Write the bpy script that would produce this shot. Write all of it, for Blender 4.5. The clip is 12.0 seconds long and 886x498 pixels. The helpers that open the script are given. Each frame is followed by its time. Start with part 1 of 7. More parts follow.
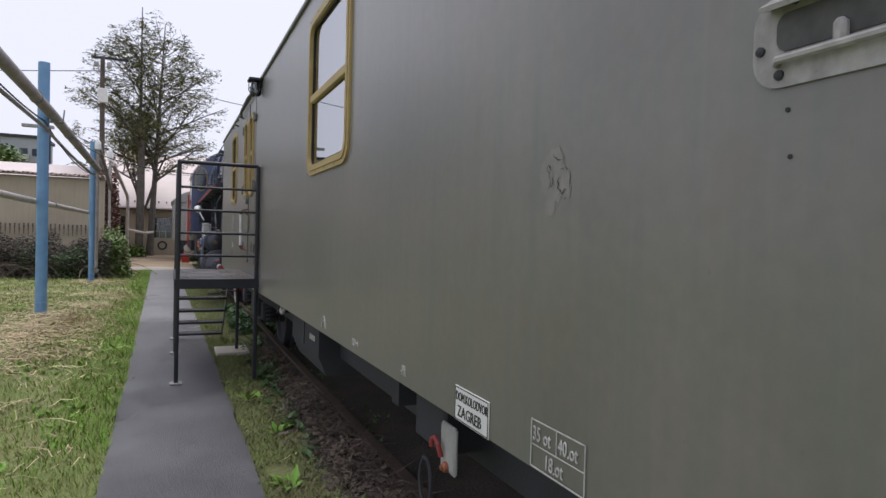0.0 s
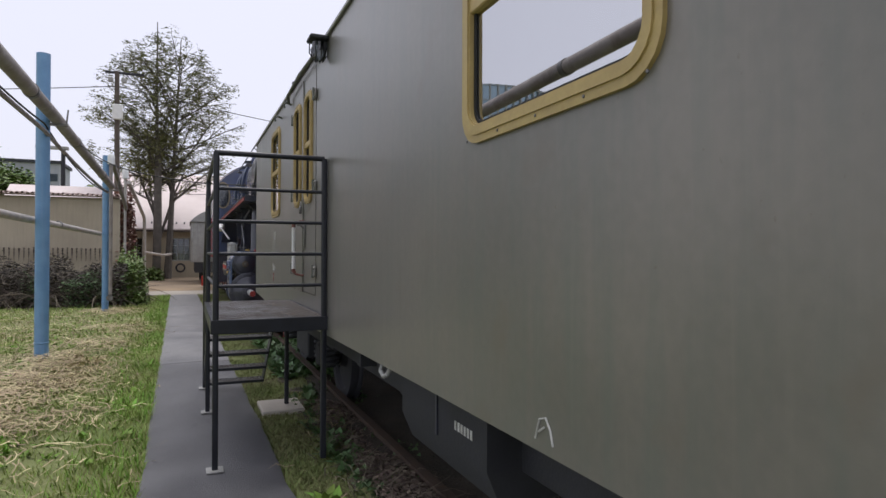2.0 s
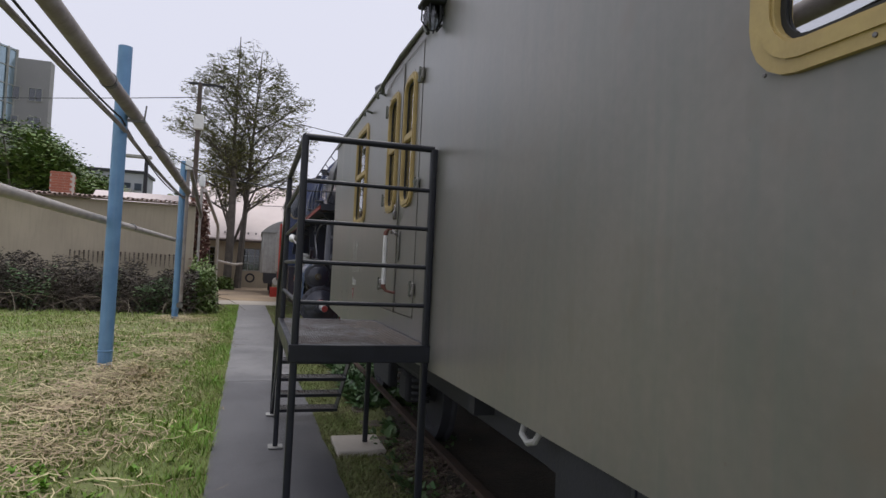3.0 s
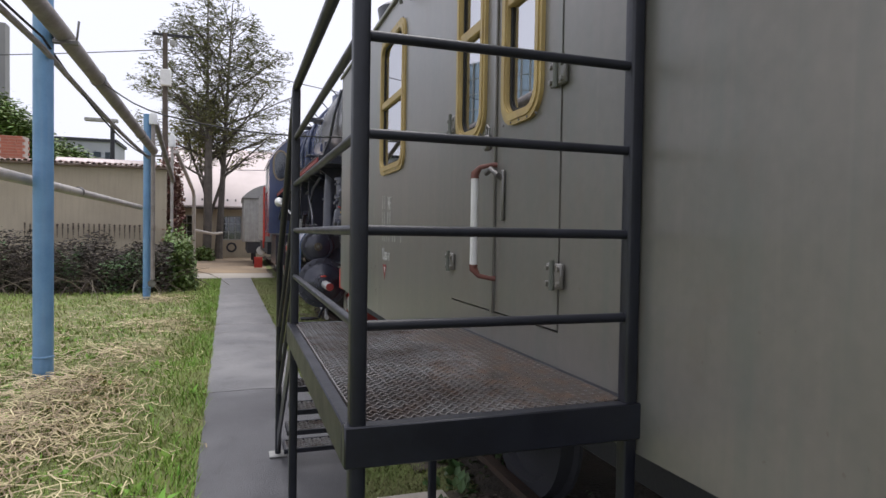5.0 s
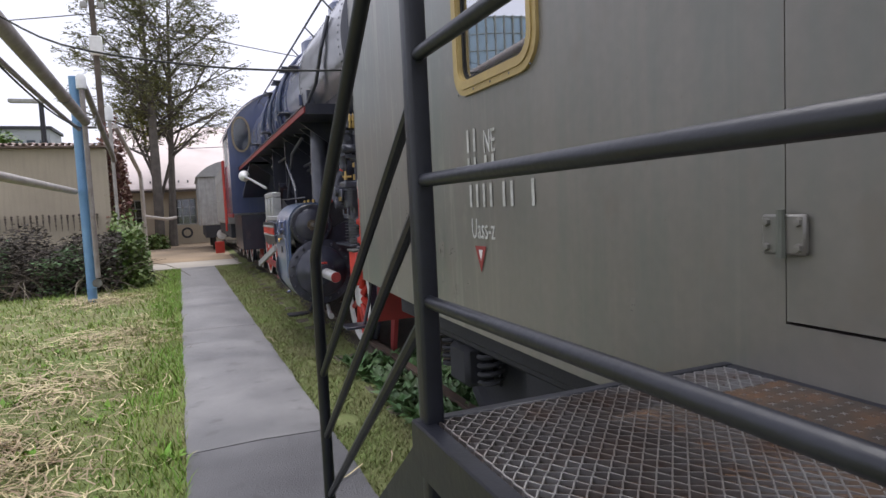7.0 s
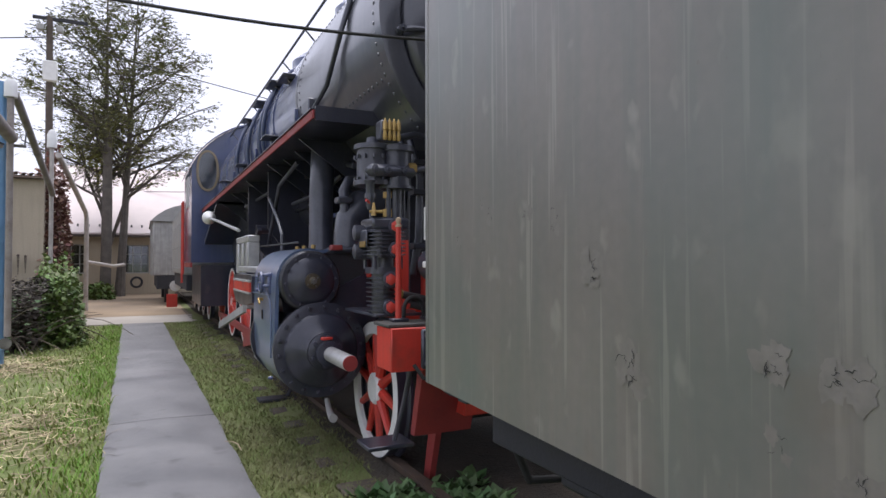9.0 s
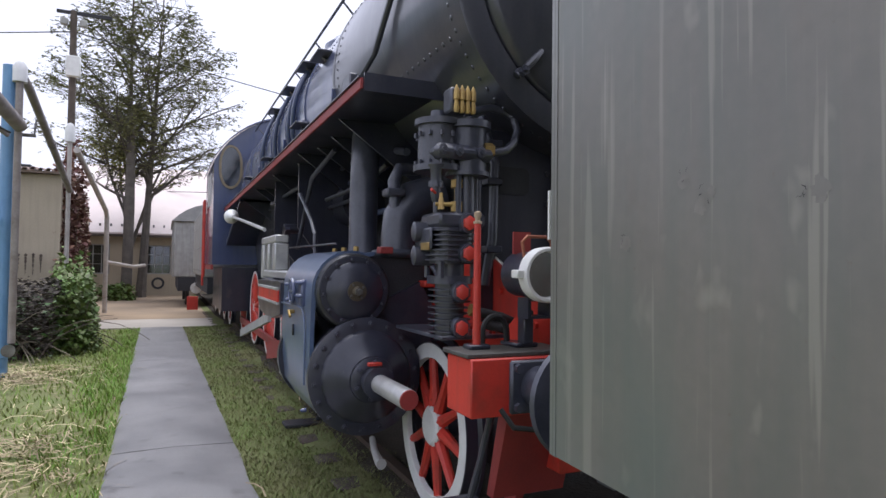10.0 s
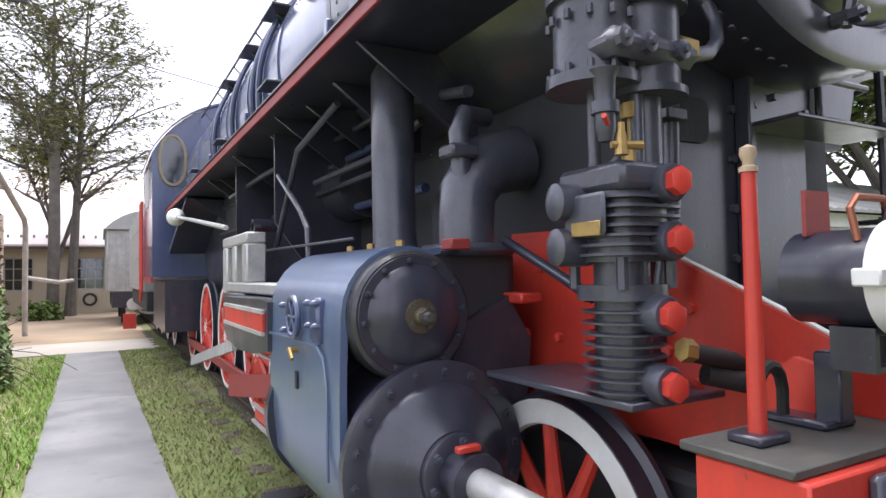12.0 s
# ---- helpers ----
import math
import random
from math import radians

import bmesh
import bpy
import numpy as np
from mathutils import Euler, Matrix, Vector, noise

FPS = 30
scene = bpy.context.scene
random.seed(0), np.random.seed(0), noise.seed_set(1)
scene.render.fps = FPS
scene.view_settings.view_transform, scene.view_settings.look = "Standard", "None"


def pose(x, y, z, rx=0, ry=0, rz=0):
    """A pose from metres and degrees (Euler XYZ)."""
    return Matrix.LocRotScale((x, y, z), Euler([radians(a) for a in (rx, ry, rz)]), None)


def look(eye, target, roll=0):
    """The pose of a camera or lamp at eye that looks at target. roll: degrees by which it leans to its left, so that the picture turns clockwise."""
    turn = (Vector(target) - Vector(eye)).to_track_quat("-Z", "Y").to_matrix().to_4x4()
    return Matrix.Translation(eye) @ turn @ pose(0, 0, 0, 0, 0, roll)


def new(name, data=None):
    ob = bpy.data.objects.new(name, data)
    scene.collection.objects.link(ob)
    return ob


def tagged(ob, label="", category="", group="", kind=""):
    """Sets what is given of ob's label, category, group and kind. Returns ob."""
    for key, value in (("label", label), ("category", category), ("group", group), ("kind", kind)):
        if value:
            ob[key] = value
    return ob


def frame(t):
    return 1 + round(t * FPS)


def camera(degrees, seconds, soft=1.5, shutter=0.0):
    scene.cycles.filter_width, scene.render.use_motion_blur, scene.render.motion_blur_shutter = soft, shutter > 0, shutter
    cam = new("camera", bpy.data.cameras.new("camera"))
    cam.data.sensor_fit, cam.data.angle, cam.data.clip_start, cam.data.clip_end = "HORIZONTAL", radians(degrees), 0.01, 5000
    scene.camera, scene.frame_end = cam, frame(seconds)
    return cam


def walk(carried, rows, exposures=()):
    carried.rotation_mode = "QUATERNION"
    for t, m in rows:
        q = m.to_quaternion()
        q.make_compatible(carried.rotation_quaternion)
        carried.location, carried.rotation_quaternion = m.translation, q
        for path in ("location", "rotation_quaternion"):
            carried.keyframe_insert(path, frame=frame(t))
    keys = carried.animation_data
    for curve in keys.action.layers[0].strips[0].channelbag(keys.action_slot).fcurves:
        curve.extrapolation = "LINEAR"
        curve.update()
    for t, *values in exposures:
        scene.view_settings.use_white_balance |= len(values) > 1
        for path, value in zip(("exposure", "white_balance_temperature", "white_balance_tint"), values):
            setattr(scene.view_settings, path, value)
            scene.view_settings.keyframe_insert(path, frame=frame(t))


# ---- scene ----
cam = camera(71.2, 12.0)
PATH = [
    (0, (-0.028, 0.075, 1.63), (0.777, 1.905, 1.592), 1.5),
    (0.5, (-0.038, 0.589, 1.628), (0.635, 2.471, 1.552), 4.3),
    (1, (-0.088, 1.109, 1.632), (0.743, 2.926, 1.542), 1.9),
    (1.5, (-0.084, 1.672, 1.64), (0.636, 3.538, 1.635), 0.1),
    (2, (-0.151, 2.278, 1.62), (0.613, 4.127, 1.632), 0.2),
    (2.5, (-0.174, 2.768, 1.6), (0.429, 4.674, 1.654), 0.8),
    (3, (-0.196, 3.359, 1.586), (0.378, 5.273, 1.659), 2.7),
    (3.2, (-0.214, 3.55, 1.602), (0.475, 5.427, 1.629), 1.0),
    (4.8, (-0.267, 5.324, 1.599), (0.413, 7.205, 1.612), 0.8),
    (5, (-0.244, 5.558, 1.599), (0.388, 7.454, 1.551), 0.9),
    (5.5, (-0.265, 6.096, 1.574), (0.462, 7.956, 1.469), 1.2),
    (5.8, (-0.29, 6.393, 1.574), (0.429, 8.257, 1.494), 0.5),
    (6, (-0.309, 6.599, 1.567), (0.277, 8.511, 1.593), -0.0),
    (6.5, (-0.367, 7.178, 1.548), (0.08, 9.121, 1.381), -0.9),
    (7, (-0.382, 7.703, 1.56), (0.368, 9.551, 1.413), -2.7),
    (7.2, (-0.382, 7.928, 1.59), (0.274, 9.814, 1.492), -2.5),
    (8.8, (-0.273, 9.717, 1.517), (0.499, 11.562, 1.516), 0.3),
    (9, (-0.293, 9.926, 1.522), (0.581, 11.725, 1.569), -0.1),
    (9.5, (-0.234, 10.415, 1.542), (0.719, 12.171, 1.633), -2.0),
    (10, (-0.2, 10.907, 1.54), (0.616, 12.732, 1.601), 0.7),
    (10.5, (-0.214, 11.385, 1.533), (0.747, 13.138, 1.599), 0.6),
    (11, (-0.139, 11.809, 1.552), (0.734, 13.602, 1.698), 0.5),
    (11.5, (-0.186, 12.282, 1.528), (0.712, 14.062, 1.628), 3.1),
    (12, (-0.11, 12.635, 1.541), (0.857, 14.384, 1.617), -1.0),
]
walk(cam, [(t, look(eye, target, roll)) for t, eye, target, roll in PATH],
     [(0, -0.03, 6420, 10), (0.5, 0.0, 6420, 10), (1.5, 0.08, 6450, 10), (2.0, -0.08, 6500, 10), (2.5, -0.08, 6500, 10), (3, -0.28, 6500, 10), (5, 0.12, 6480, 10), (5.5, 0.2, 6480, 10), (6, 0.36, 6480, 10), (6.5, 0.25, 6450, 10), (7, 0.26, 6400, 11), (9, 0.28, 6250, 12), (9.5, 0.42, 6200, 12), (10, 0.29, 6150, 12), (10.5, 0.45, 6150, 12), (11, 0.72, 6150, 12), (11.5, 0.86, 6250, 12), (12, 1.17, 6380, 11)])


# ---- light ----
world = bpy.data.worlds.new("overcast_sky")
scene.world = world
world.use_nodes = True
wn, wl = world.node_tree.nodes, world.node_tree.links
wn.clear()
w_out = wn.new("ShaderNodeOutputWorld")
w_bg = wn.new("ShaderNodeBackground")
w_sky = wn.new("ShaderNodeTexSky")
w_sky.sky_type = "NISHITA"
w_sky.sun_disc = False
w_sky.sun_elevation, w_sky.sun_rotation = radians(75), radians(14)
w_sky.air_density, w_sky.dust_density, w_sky.ozone_density = 1.0, 6.0, 0.5
w_mix = wn.new("ShaderNodeMix")
w_mix.data_type = "RGBA"
w_mix.inputs[0].default_value = 0.82
w_mix.inputs[7].default_value = (10.3, 10.4, 12.0, 1)
w_bg.inputs["Strength"].default_value = 0.1
wl.new(w_sky.outputs[0], w_mix.inputs[6])
wl.new(w_mix.outputs[2], w_bg.inputs["Color"])
wl.new(w_bg.outputs[0], w_out.inputs[0])
sun_data = bpy.data.lights.new("sun", "SUN")
sun_data.energy, sun_data.angle, sun_data.color = 2.1, radians(50), (1.0, 0.975, 0.96)
sun = new("sun", sun_data)
sun.matrix_world = look((4, 16, 60), (0, 0, 0))

# ---- materials ----


def mat(name, col, col2=None, rough=0.5, metal=0.0, scale=6.0, fine=60.0, bump=0.15, dist=0.004, streak=0.0, island=0.0, coat=0.0, dirt=None, stretch=None, drip=None, drips=0.0, spots=None, coat_rough=0.15, stains=None):
    """A surface with colour drift at two sizes, optional vertical streaks and fine relief."""
    m = bpy.data.materials.new(name)
    m.use_nodes = True
    n, l = m.node_tree.nodes, m.node_tree.links
    p = n["Principled BSDF"]
    col2 = col2 or tuple(c * 0.72 for c in col)
    geo = n.new("ShaderNodeTexCoord")
    co = geo.outputs["Object"]
    if stretch:
        mp = n.new("ShaderNodeMapping")
        mp.inputs["Scale"].default_value = stretch
        l.new(co, mp.inputs[0])
        co = mp.outputs[0]
    big = n.new("ShaderNodeTexNoise")
    big.inputs["Scale"].default_value, big.inputs["Detail"].default_value = scale, 6
    l.new(co, big.inputs["Vector"])
    small = n.new("ShaderNodeTexNoise")
    small.inputs["Scale"].default_value, small.inputs["Detail"].default_value = fine, 5
    l.new(co, small.inputs["Vector"])
    ramp = n.new("ShaderNodeValToRGB")
    ramp.color_ramp.elements[0].position, ramp.color_ramp.elements[1].position = 0.35, 0.68
    ramp.color_ramp.elements[0].color, ramp.color_ramp.elements[1].color = (*col2, 1), (*col, 1)
    add = n.new("ShaderNodeMath")
    add.operation = "MULTIPLY_ADD"
    add.inputs[1].default_value = 0.25
    l.new(small.outputs[0], add.inputs[0])
    sub = n.new("ShaderNodeMath")
    sub.operation = "MULTIPLY_ADD"
    sub.inputs[1].default_value, sub.inputs[2].default_value = 0.75, 0.0
    l.new(big.outputs[0], sub.inputs[0])
    l.new(sub.outputs[0], add.inputs[2])
    l.new(add.outputs[0], ramp.inputs[0])
    out = ramp.outputs[0]
    if streak:
        ms = n.new("ShaderNodeMapping")
        ms.inputs["Scale"].default_value = (9, 9, 0.7)
        l.new(geo.outputs["Object"], ms.inputs[0])
        ns = n.new("ShaderNodeTexNoise")
        ns.inputs["Scale"].default_value, ns.inputs["Detail"].default_value = 1.6, 7
        l.new(ms.outputs[0], ns.inputs["Vector"])
        rs = n.new("ShaderNodeValToRGB")
        rs.color_ramp.elements[0].position, rs.color_ramp.elements[1].position = 0.45, 0.75
        l.new(ns.outputs[0], rs.inputs[0])
        f = n.new("ShaderNodeMath")
        f.operation = "MULTIPLY"
        f.inputs[1].default_value = streak
        l.new(rs.outputs[0], f.inputs[0])
        mx = n.new("ShaderNodeMix")
        mx.data_type = "RGBA"
        mx.inputs[7].default_value = (*(dirt or (0.3, 0.3, 0.26)), 1)
        l.new(f.outputs[0], mx.inputs[0])
        l.new(out, mx.inputs[6])
        out = mx.outputs[2]
    for tint, amount, sc_, lo, hi in ((drip, drips, (34, 34, 1.0), 0.56, 0.74), (spots, 0.55, (5, 5, 4), 0.6, 0.74), (spots, 0.8, (42, 42, 30), 0.7, 0.76)):
        if not tint:
            continue
        md = n.new("ShaderNodeMapping")
        md.inputs["Scale"].default_value = sc_
        l.new(geo.outputs["Object"], md.inputs[0])
        nd = n.new("ShaderNodeTexNoise")
        nd.inputs["Scale"].default_value, nd.inputs["Detail"].default_value = 1.0, 4
        l.new(md.outputs[0], nd.inputs["Vector"])
        rd = n.new("ShaderNodeMapRange")
        rd.inputs[1].default_value, rd.inputs[2].default_value, rd.inputs[4].default_value = lo, hi, amount
        l.new(nd.outputs[0], rd.inputs[0])
        mxd = n.new("ShaderNodeMix")
        mxd.data_type = "RGBA"
        mxd.inputs[7].default_value = (*tint, 1)
        l.new(rd.outputs[0], mxd.inputs[0])
        l.new(out, mxd.inputs[6])
        out = mxd.outputs[2]
    if stains:
        # rain-washed pale runs and grime patches on the stretch beyond the door
        lo_y, hi_y, tone, grime = stains
        sx = n.new("ShaderNodeSeparateXYZ")
        l.new(geo.outputs["Object"], sx.inputs[0])
        where = n.new("ShaderNodeMapRange")
        where.inputs[1].default_value, where.inputs[2].default_value = lo_y, hi_y
        l.new(sx.outputs["Y"], where.inputs[0])
        for sc_, lo, hi, amount, colour in (((13, 13, 0.5), 0.6, 0.65, 0.5, tone), ((30, 30, 0.9), 0.62, 0.68, 0.5, tone), ((9, 9, 5), 0.62, 0.72, 0.5, tone), ((1.5, 1.5, 0.6), 0.5, 0.7, 0.6, grime)):
            ma = n.new("ShaderNodeMapping")
            ma.inputs["Scale"].default_value = sc_
            l.new(geo.outputs["Object"], ma.inputs[0])
            na = n.new("ShaderNodeTexNoise")
            na.inputs["Scale"].default_value, na.inputs["Detail"].default_value = 1.0, 3
            l.new(ma.outputs[0], na.inputs["Vector"])
            ra = n.new("ShaderNodeMapRange")
            ra.inputs[1].default_value, ra.inputs[2].default_value, ra.inputs[4].default_value = lo, hi, amount
            l.new(na.outputs[0], ra.inputs[0])
            both = n.new("ShaderNodeMath")
            both.operation = "MULTIPLY"
            l.new(ra.outputs[0], both.inputs[0])
            l.new(where.outputs[0], both.inputs[1])
            mz = n.new("ShaderNodeMix")
            mz.data_type = "RGBA"
            mz.inputs[7].default_value = (*colour, 1)
            l.new(both.outputs[0], mz.inputs[0])
            l.new(out, mz.inputs[6])
            out = mz.outputs[2]
    if island:
        gi = n.new("ShaderNodeNewGeometry")
        hs = n.new("ShaderNodeHueSaturation")
        mr = n.new("ShaderNodeMapRange")
        mr.inputs[3].default_value, mr.inputs[4].default_value = 1 - island, 1 + island
        l.new(gi.outputs["Random Per Island"], mr.inputs[0])
        l.new(mr.outputs[0], hs.inputs["Value"])
        mh = n.new("ShaderNodeMapRange")
        mh.inputs[3].default_value, mh.inputs[4].default_value = 0.5 - island * 0.08, 0.5 + island * 0.05
        l.new(gi.outputs["Random Per Island"], mh.inputs[0])
        l.new(mh.outputs[0], hs.inputs["Hue"])
        l.new(out, hs.inputs["Color"])
        out = hs.outputs[0]
    l.new(out, p.inputs["Base Color"])
    p.inputs["Metallic"].default_value = metal
    rr = n.new("ShaderNodeMapRange")
    rr.inputs[3].default_value, rr.inputs[4].default_value = max(0.03, rough - 0.12), min(1, rough + 0.14)
    l.new(big.outputs[0], rr.inputs[0])
    l.new(rr.outputs[0], p.inputs["Roughness"])
    if coat:
        p.inputs["Coat Weight"].default_value, p.inputs["Coat Roughness"].default_value = coat, coat_rough
    if bump:
        b = n.new("ShaderNodeBump")
        b.inputs["Strength"].default_value, b.inputs["Distance"].default_value = bump, dist
        l.new(small.outputs[0], b.inputs["Height"])
        l.new(b.outputs[0], p.inputs["Normal"])
    return m


GREEN = mat("grey_green_wagon_paint", (0.182, 0.166, 0.145), (0.118, 0.113, 0.098), 0.55, scale=1.3, fine=26, bump=0.05, streak=0.42, dirt=(0.085, 0.112, 0.096), drip=(0.23, 0.215, 0.18), drips=0.12, spots=(0.13, 0.108, 0.085), coat=1.0, coat_rough=0.32, stains=(9.9, 11.1, (0.3, 0.29, 0.24), (0.09, 0.13, 0.112)))
GREEN_DK = mat("grey_green_door_edge", (0.13, 0.14, 0.115), None, 0.5)
ROOF = mat("grey_roof_paint", (0.34, 0.34, 0.33), (0.26, 0.26, 0.255), 0.55, streak=0.3)
YELLOW = mat("ochre_frame_paint", (0.48, 0.36, 0.14), (0.37, 0.27, 0.105), 0.5, scale=9, bump=0.2, streak=0.3, dirt=(0.33, 0.24, 0.1))
UNDER = mat("sooty_underframe", (0.036, 0.037, 0.045), (0.024, 0.025, 0.03), 0.7, bump=0.4)
BLACK = mat("black_gloss_paint", (0.036, 0.038, 0.057), (0.023, 0.025, 0.04), 0.32, scale=5, bump=0.18, streak=0.3, dirt=(0.065, 0.065, 0.075), spots=(0.08, 0.07, 0.07), coat=0.35, coat_rough=0.18)
SMOKE = mat("smokebox_grey_black", (0.05, 0.052, 0.068), (0.03, 0.032, 0.044), 0.36, scale=2.5, bump=0.14, streak=0.4, dirt=(0.075, 0.074, 0.078), coat=0.8, coat_rough=0.15)
CAST = mat("dark_cast_iron", (0.066, 0.07, 0.095), (0.036, 0.039, 0.056), 0.36, scale=9, bump=0.35, streak=0.3, dirt=(0.105, 0.1, 0.1), coat=0.4, coat_rough=0.22)
BLUE = mat("dark_blue_paint", (0.05, 0.072, 0.175), (0.034, 0.05, 0.125), 0.36, scale=3, bump=0.08, streak=0.3, dirt=(0.09, 0.105, 0.15), coat=1.0, coat_rough=0.14)
BLUE_LT = mat("slate_blue_cover_paint", (0.09, 0.135, 0.24), (0.065, 0.1, 0.18), 0.36, scale=4, bump=0.08, streak=0.35, dirt=(0.14, 0.16, 0.2), coat=0.7, coat_rough=0.18)
RED = mat("signal_red_paint", (0.64, 0.055, 0.035), (0.5, 0.04, 0.028), 0.4, scale=5, bump=0.14, streak=0.4, dirt=(0.3, 0.05, 0.035), spots=(0.2, 0.05, 0.035))
RED_DK = mat("weathered_red_paint", (0.33, 0.045, 0.04), (0.23, 0.035, 0.035), 0.5, scale=6, bump=0.2)
WHITE = mat("white_paint", (0.78, 0.78, 0.76), (0.66, 0.66, 0.64), 0.45, scale=8, bump=0.1)
SILVER = mat("aluminium_paint", (0.55, 0.55, 0.54), (0.4, 0.4, 0.4), 0.4, metal=0.5, scale=9)
GREYW = mat("weathered_grey_white_paint", (0.42, 0.42, 0.4), (0.28, 0.28, 0.27), 0.6, scale=4, streak=0.5, dirt=(0.2, 0.19, 0.17))
BRASS = mat("old_brass", (0.5, 0.35, 0.12), (0.3, 0.2, 0.08), 0.4, metal=0.7, scale=12)
COPPER = mat("copper_handle", (0.4, 0.15, 0.09), None, 0.45, metal=0.5, scale=12)
RAILP = mat("dark_rail_paint", (0.016, 0.018, 0.027), (0.01, 0.011, 0.016), 0.36, scale=9, bump=0.2)
DECK = mat("galvanised_mesh", (0.36, 0.36, 0.36), (0.17, 0.15, 0.14), 0.33, metal=0.6, scale=3, fine=40, streak=0.6, dirt=(0.13, 0.075, 0.045), spots=(0.13, 0.065, 0.035))
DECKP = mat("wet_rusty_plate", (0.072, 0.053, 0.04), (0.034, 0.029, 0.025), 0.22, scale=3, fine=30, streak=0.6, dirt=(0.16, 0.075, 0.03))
STEEL = mat("worn_steel", (0.25, 0.24, 0.23), (0.13, 0.125, 0.12), 0.4, metal=0.8, scale=10)
RUST = mat("rusty_rail", (0.1, 0.065, 0.045), (0.055, 0.04, 0.032), 0.7, metal=0.2, scale=10, bump=0.4)
ASPHALT_LT = mat("worn_grey_paving", (0.245, 0.24, 0.24), (0.13, 0.13, 0.135), 0.48, scale=1.6, fine=110, bump=0.7, dist=0.008, spots=(0.075, 0.073, 0.073))
ASPHALT = mat("worn_asphalt", (0.14, 0.14, 0.147), (0.065, 0.065, 0.072), 0.46, scale=1.3, fine=110, bump=0.9, dist=0.01, spots=(0.045, 0.045, 0.05))
CONCRETE = mat("pale_dusty_concrete", (0.5, 0.46, 0.41), (0.38, 0.345, 0.3), 0.85, scale=0.7, fine=30, bump=0.4)
EARTH = mat("grassy_earth", (0.14, 0.205, 0.055), (0.2, 0.19, 0.085), 0.95, scale=0.8, fine=30, bump=0.8, dist=0.03)
DIRT = mat("dark_leaf_litter", (0.07, 0.055, 0.04), (0.035, 0.03, 0.022), 0.95, scale=3, fine=40, bump=1.0, dist=0.03)
GRASS = mat("grass_blades", (0.235, 0.35, 0.075), (0.23, 0.255, 0.085), 0.85, scale=0.7, fine=4, bump=0, island=0.4)
WEED = mat("broad_weed_leaves", (0.185, 0.34, 0.045), (0.14, 0.25, 0.035), 0.75, scale=2, fine=20, bump=0.2, island=0.35)
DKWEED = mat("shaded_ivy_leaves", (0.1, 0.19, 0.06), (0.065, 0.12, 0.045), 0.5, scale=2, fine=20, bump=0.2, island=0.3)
HAY = mat("dry_cut_grass", (0.6, 0.5, 0.31), (0.36, 0.3, 0.17), 0.8, scale=2, fine=20, bump=0, island=0.4)
DEADLEAF = mat("brown_dead_leaves", (0.2, 0.15, 0.115), (0.085, 0.066, 0.052), 0.8, scale=3, fine=20, bump=0, island=0.55)
LEAF = mat("tree_leaves", (0.21, 0.22, 0.085), (0.13, 0.14, 0.06), 0.6, scale=1, fine=8, bump=0, island=0.4)
LEAF_Y = mat("yellowish_tree_leaves", (0.3, 0.3, 0.08), (0.2, 0.21, 0.06), 0.6, scale=1, fine=8, bump=0, island=0.35)
LEAF_G = mat("lush_tree_leaves", (0.17, 0.25, 0.06), (0.085, 0.14, 0.035), 0.55, scale=0.6, fine=6, bump=0, island=0.4)
BARK = mat("grey_brown_bark", (0.15, 0.13, 0.11), (0.085, 0.075, 0.065), 0.9, scale=4, fine=25, bump=1.0, dist=0.02)
TWIG = mat("dry_twigs", (0.2, 0.165, 0.125), (0.075, 0.06, 0.045), 0.9, scale=3, fine=20, bump=0, island=0.5)
BRUSH = mat("dark_withered_leaves", (0.075, 0.058, 0.045), (0.035, 0.032, 0.024), 0.85, scale=2, fine=20, bump=0, island=0.5)
MOSSY = mat("short_mossy_grass", (0.17, 0.235, 0.06), (0.18, 0.165, 0.075), 0.7, scale=1.2, fine=5, bump=0, island=0.4)
PLASTER = mat("beige_wall_plaster", (0.5, 0.43, 0.32), (0.4, 0.34, 0.25), 0.85, scale=0.8, fine=30, bump=0.25, streak=0.3, dirt=(0.3, 0.26, 0.2))
TILE = mat("weathered_roof_tiles", (0.42, 0.33, 0.3), (0.3, 0.22, 0.19), 0.8, scale=2, fine=30, bump=0.3)
SHEET = mat("faded_pink_sheet_roof", (0.72, 0.62, 0.6), (0.62, 0.52, 0.5), 0.5, scale=0.8, fine=20, bump=0.1)
BRICK = mat("chimney_bricks", (0.42, 0.16, 0.1), (0.3, 0.11, 0.07), 0.85, scale=8, fine=60, bump=0.4)
POLEBLUE = mat("sky_blue_pole_paint", (0.16, 0.32, 0.52), (0.12, 0.25, 0.43), 0.45, scale=5, fine=50, bump=0.15, streak=0.25, dirt=(0.3, 0.4, 0.5))
PIPE = mat("weathered_pipe_lagging", (0.36, 0.33, 0.31), (0.2, 0.17, 0.15), 0.6, scale=4, fine=30, bump=0.4, streak=0.3, dirt=(0.2, 0.15, 0.12))
PIPE_LT = mat("light_pipe_paint", (0.5, 0.46, 0.42), (0.33, 0.3, 0.27), 0.5, scale=5, fine=30, bump=0.2)
CABLE = mat("black_cable", (0.025, 0.025, 0.025), None, 0.6)
WOOD = mat("grey_pole_wood", (0.13, 0.105, 0.085), (0.075, 0.06, 0.05), 0.9, scale=4, fine=40, bump=0.5)
FACADE = mat("grey_facade_panels", (0.27, 0.265, 0.27), (0.22, 0.215, 0.22), 0.7, scale=0.3, fine=6, bump=0)
FARWALL = mat("far_flats_wall", (0.36, 0.37, 0.4), (0.3, 0.31, 0.34), 0.8, scale=0.2, fine=4, bump=0)
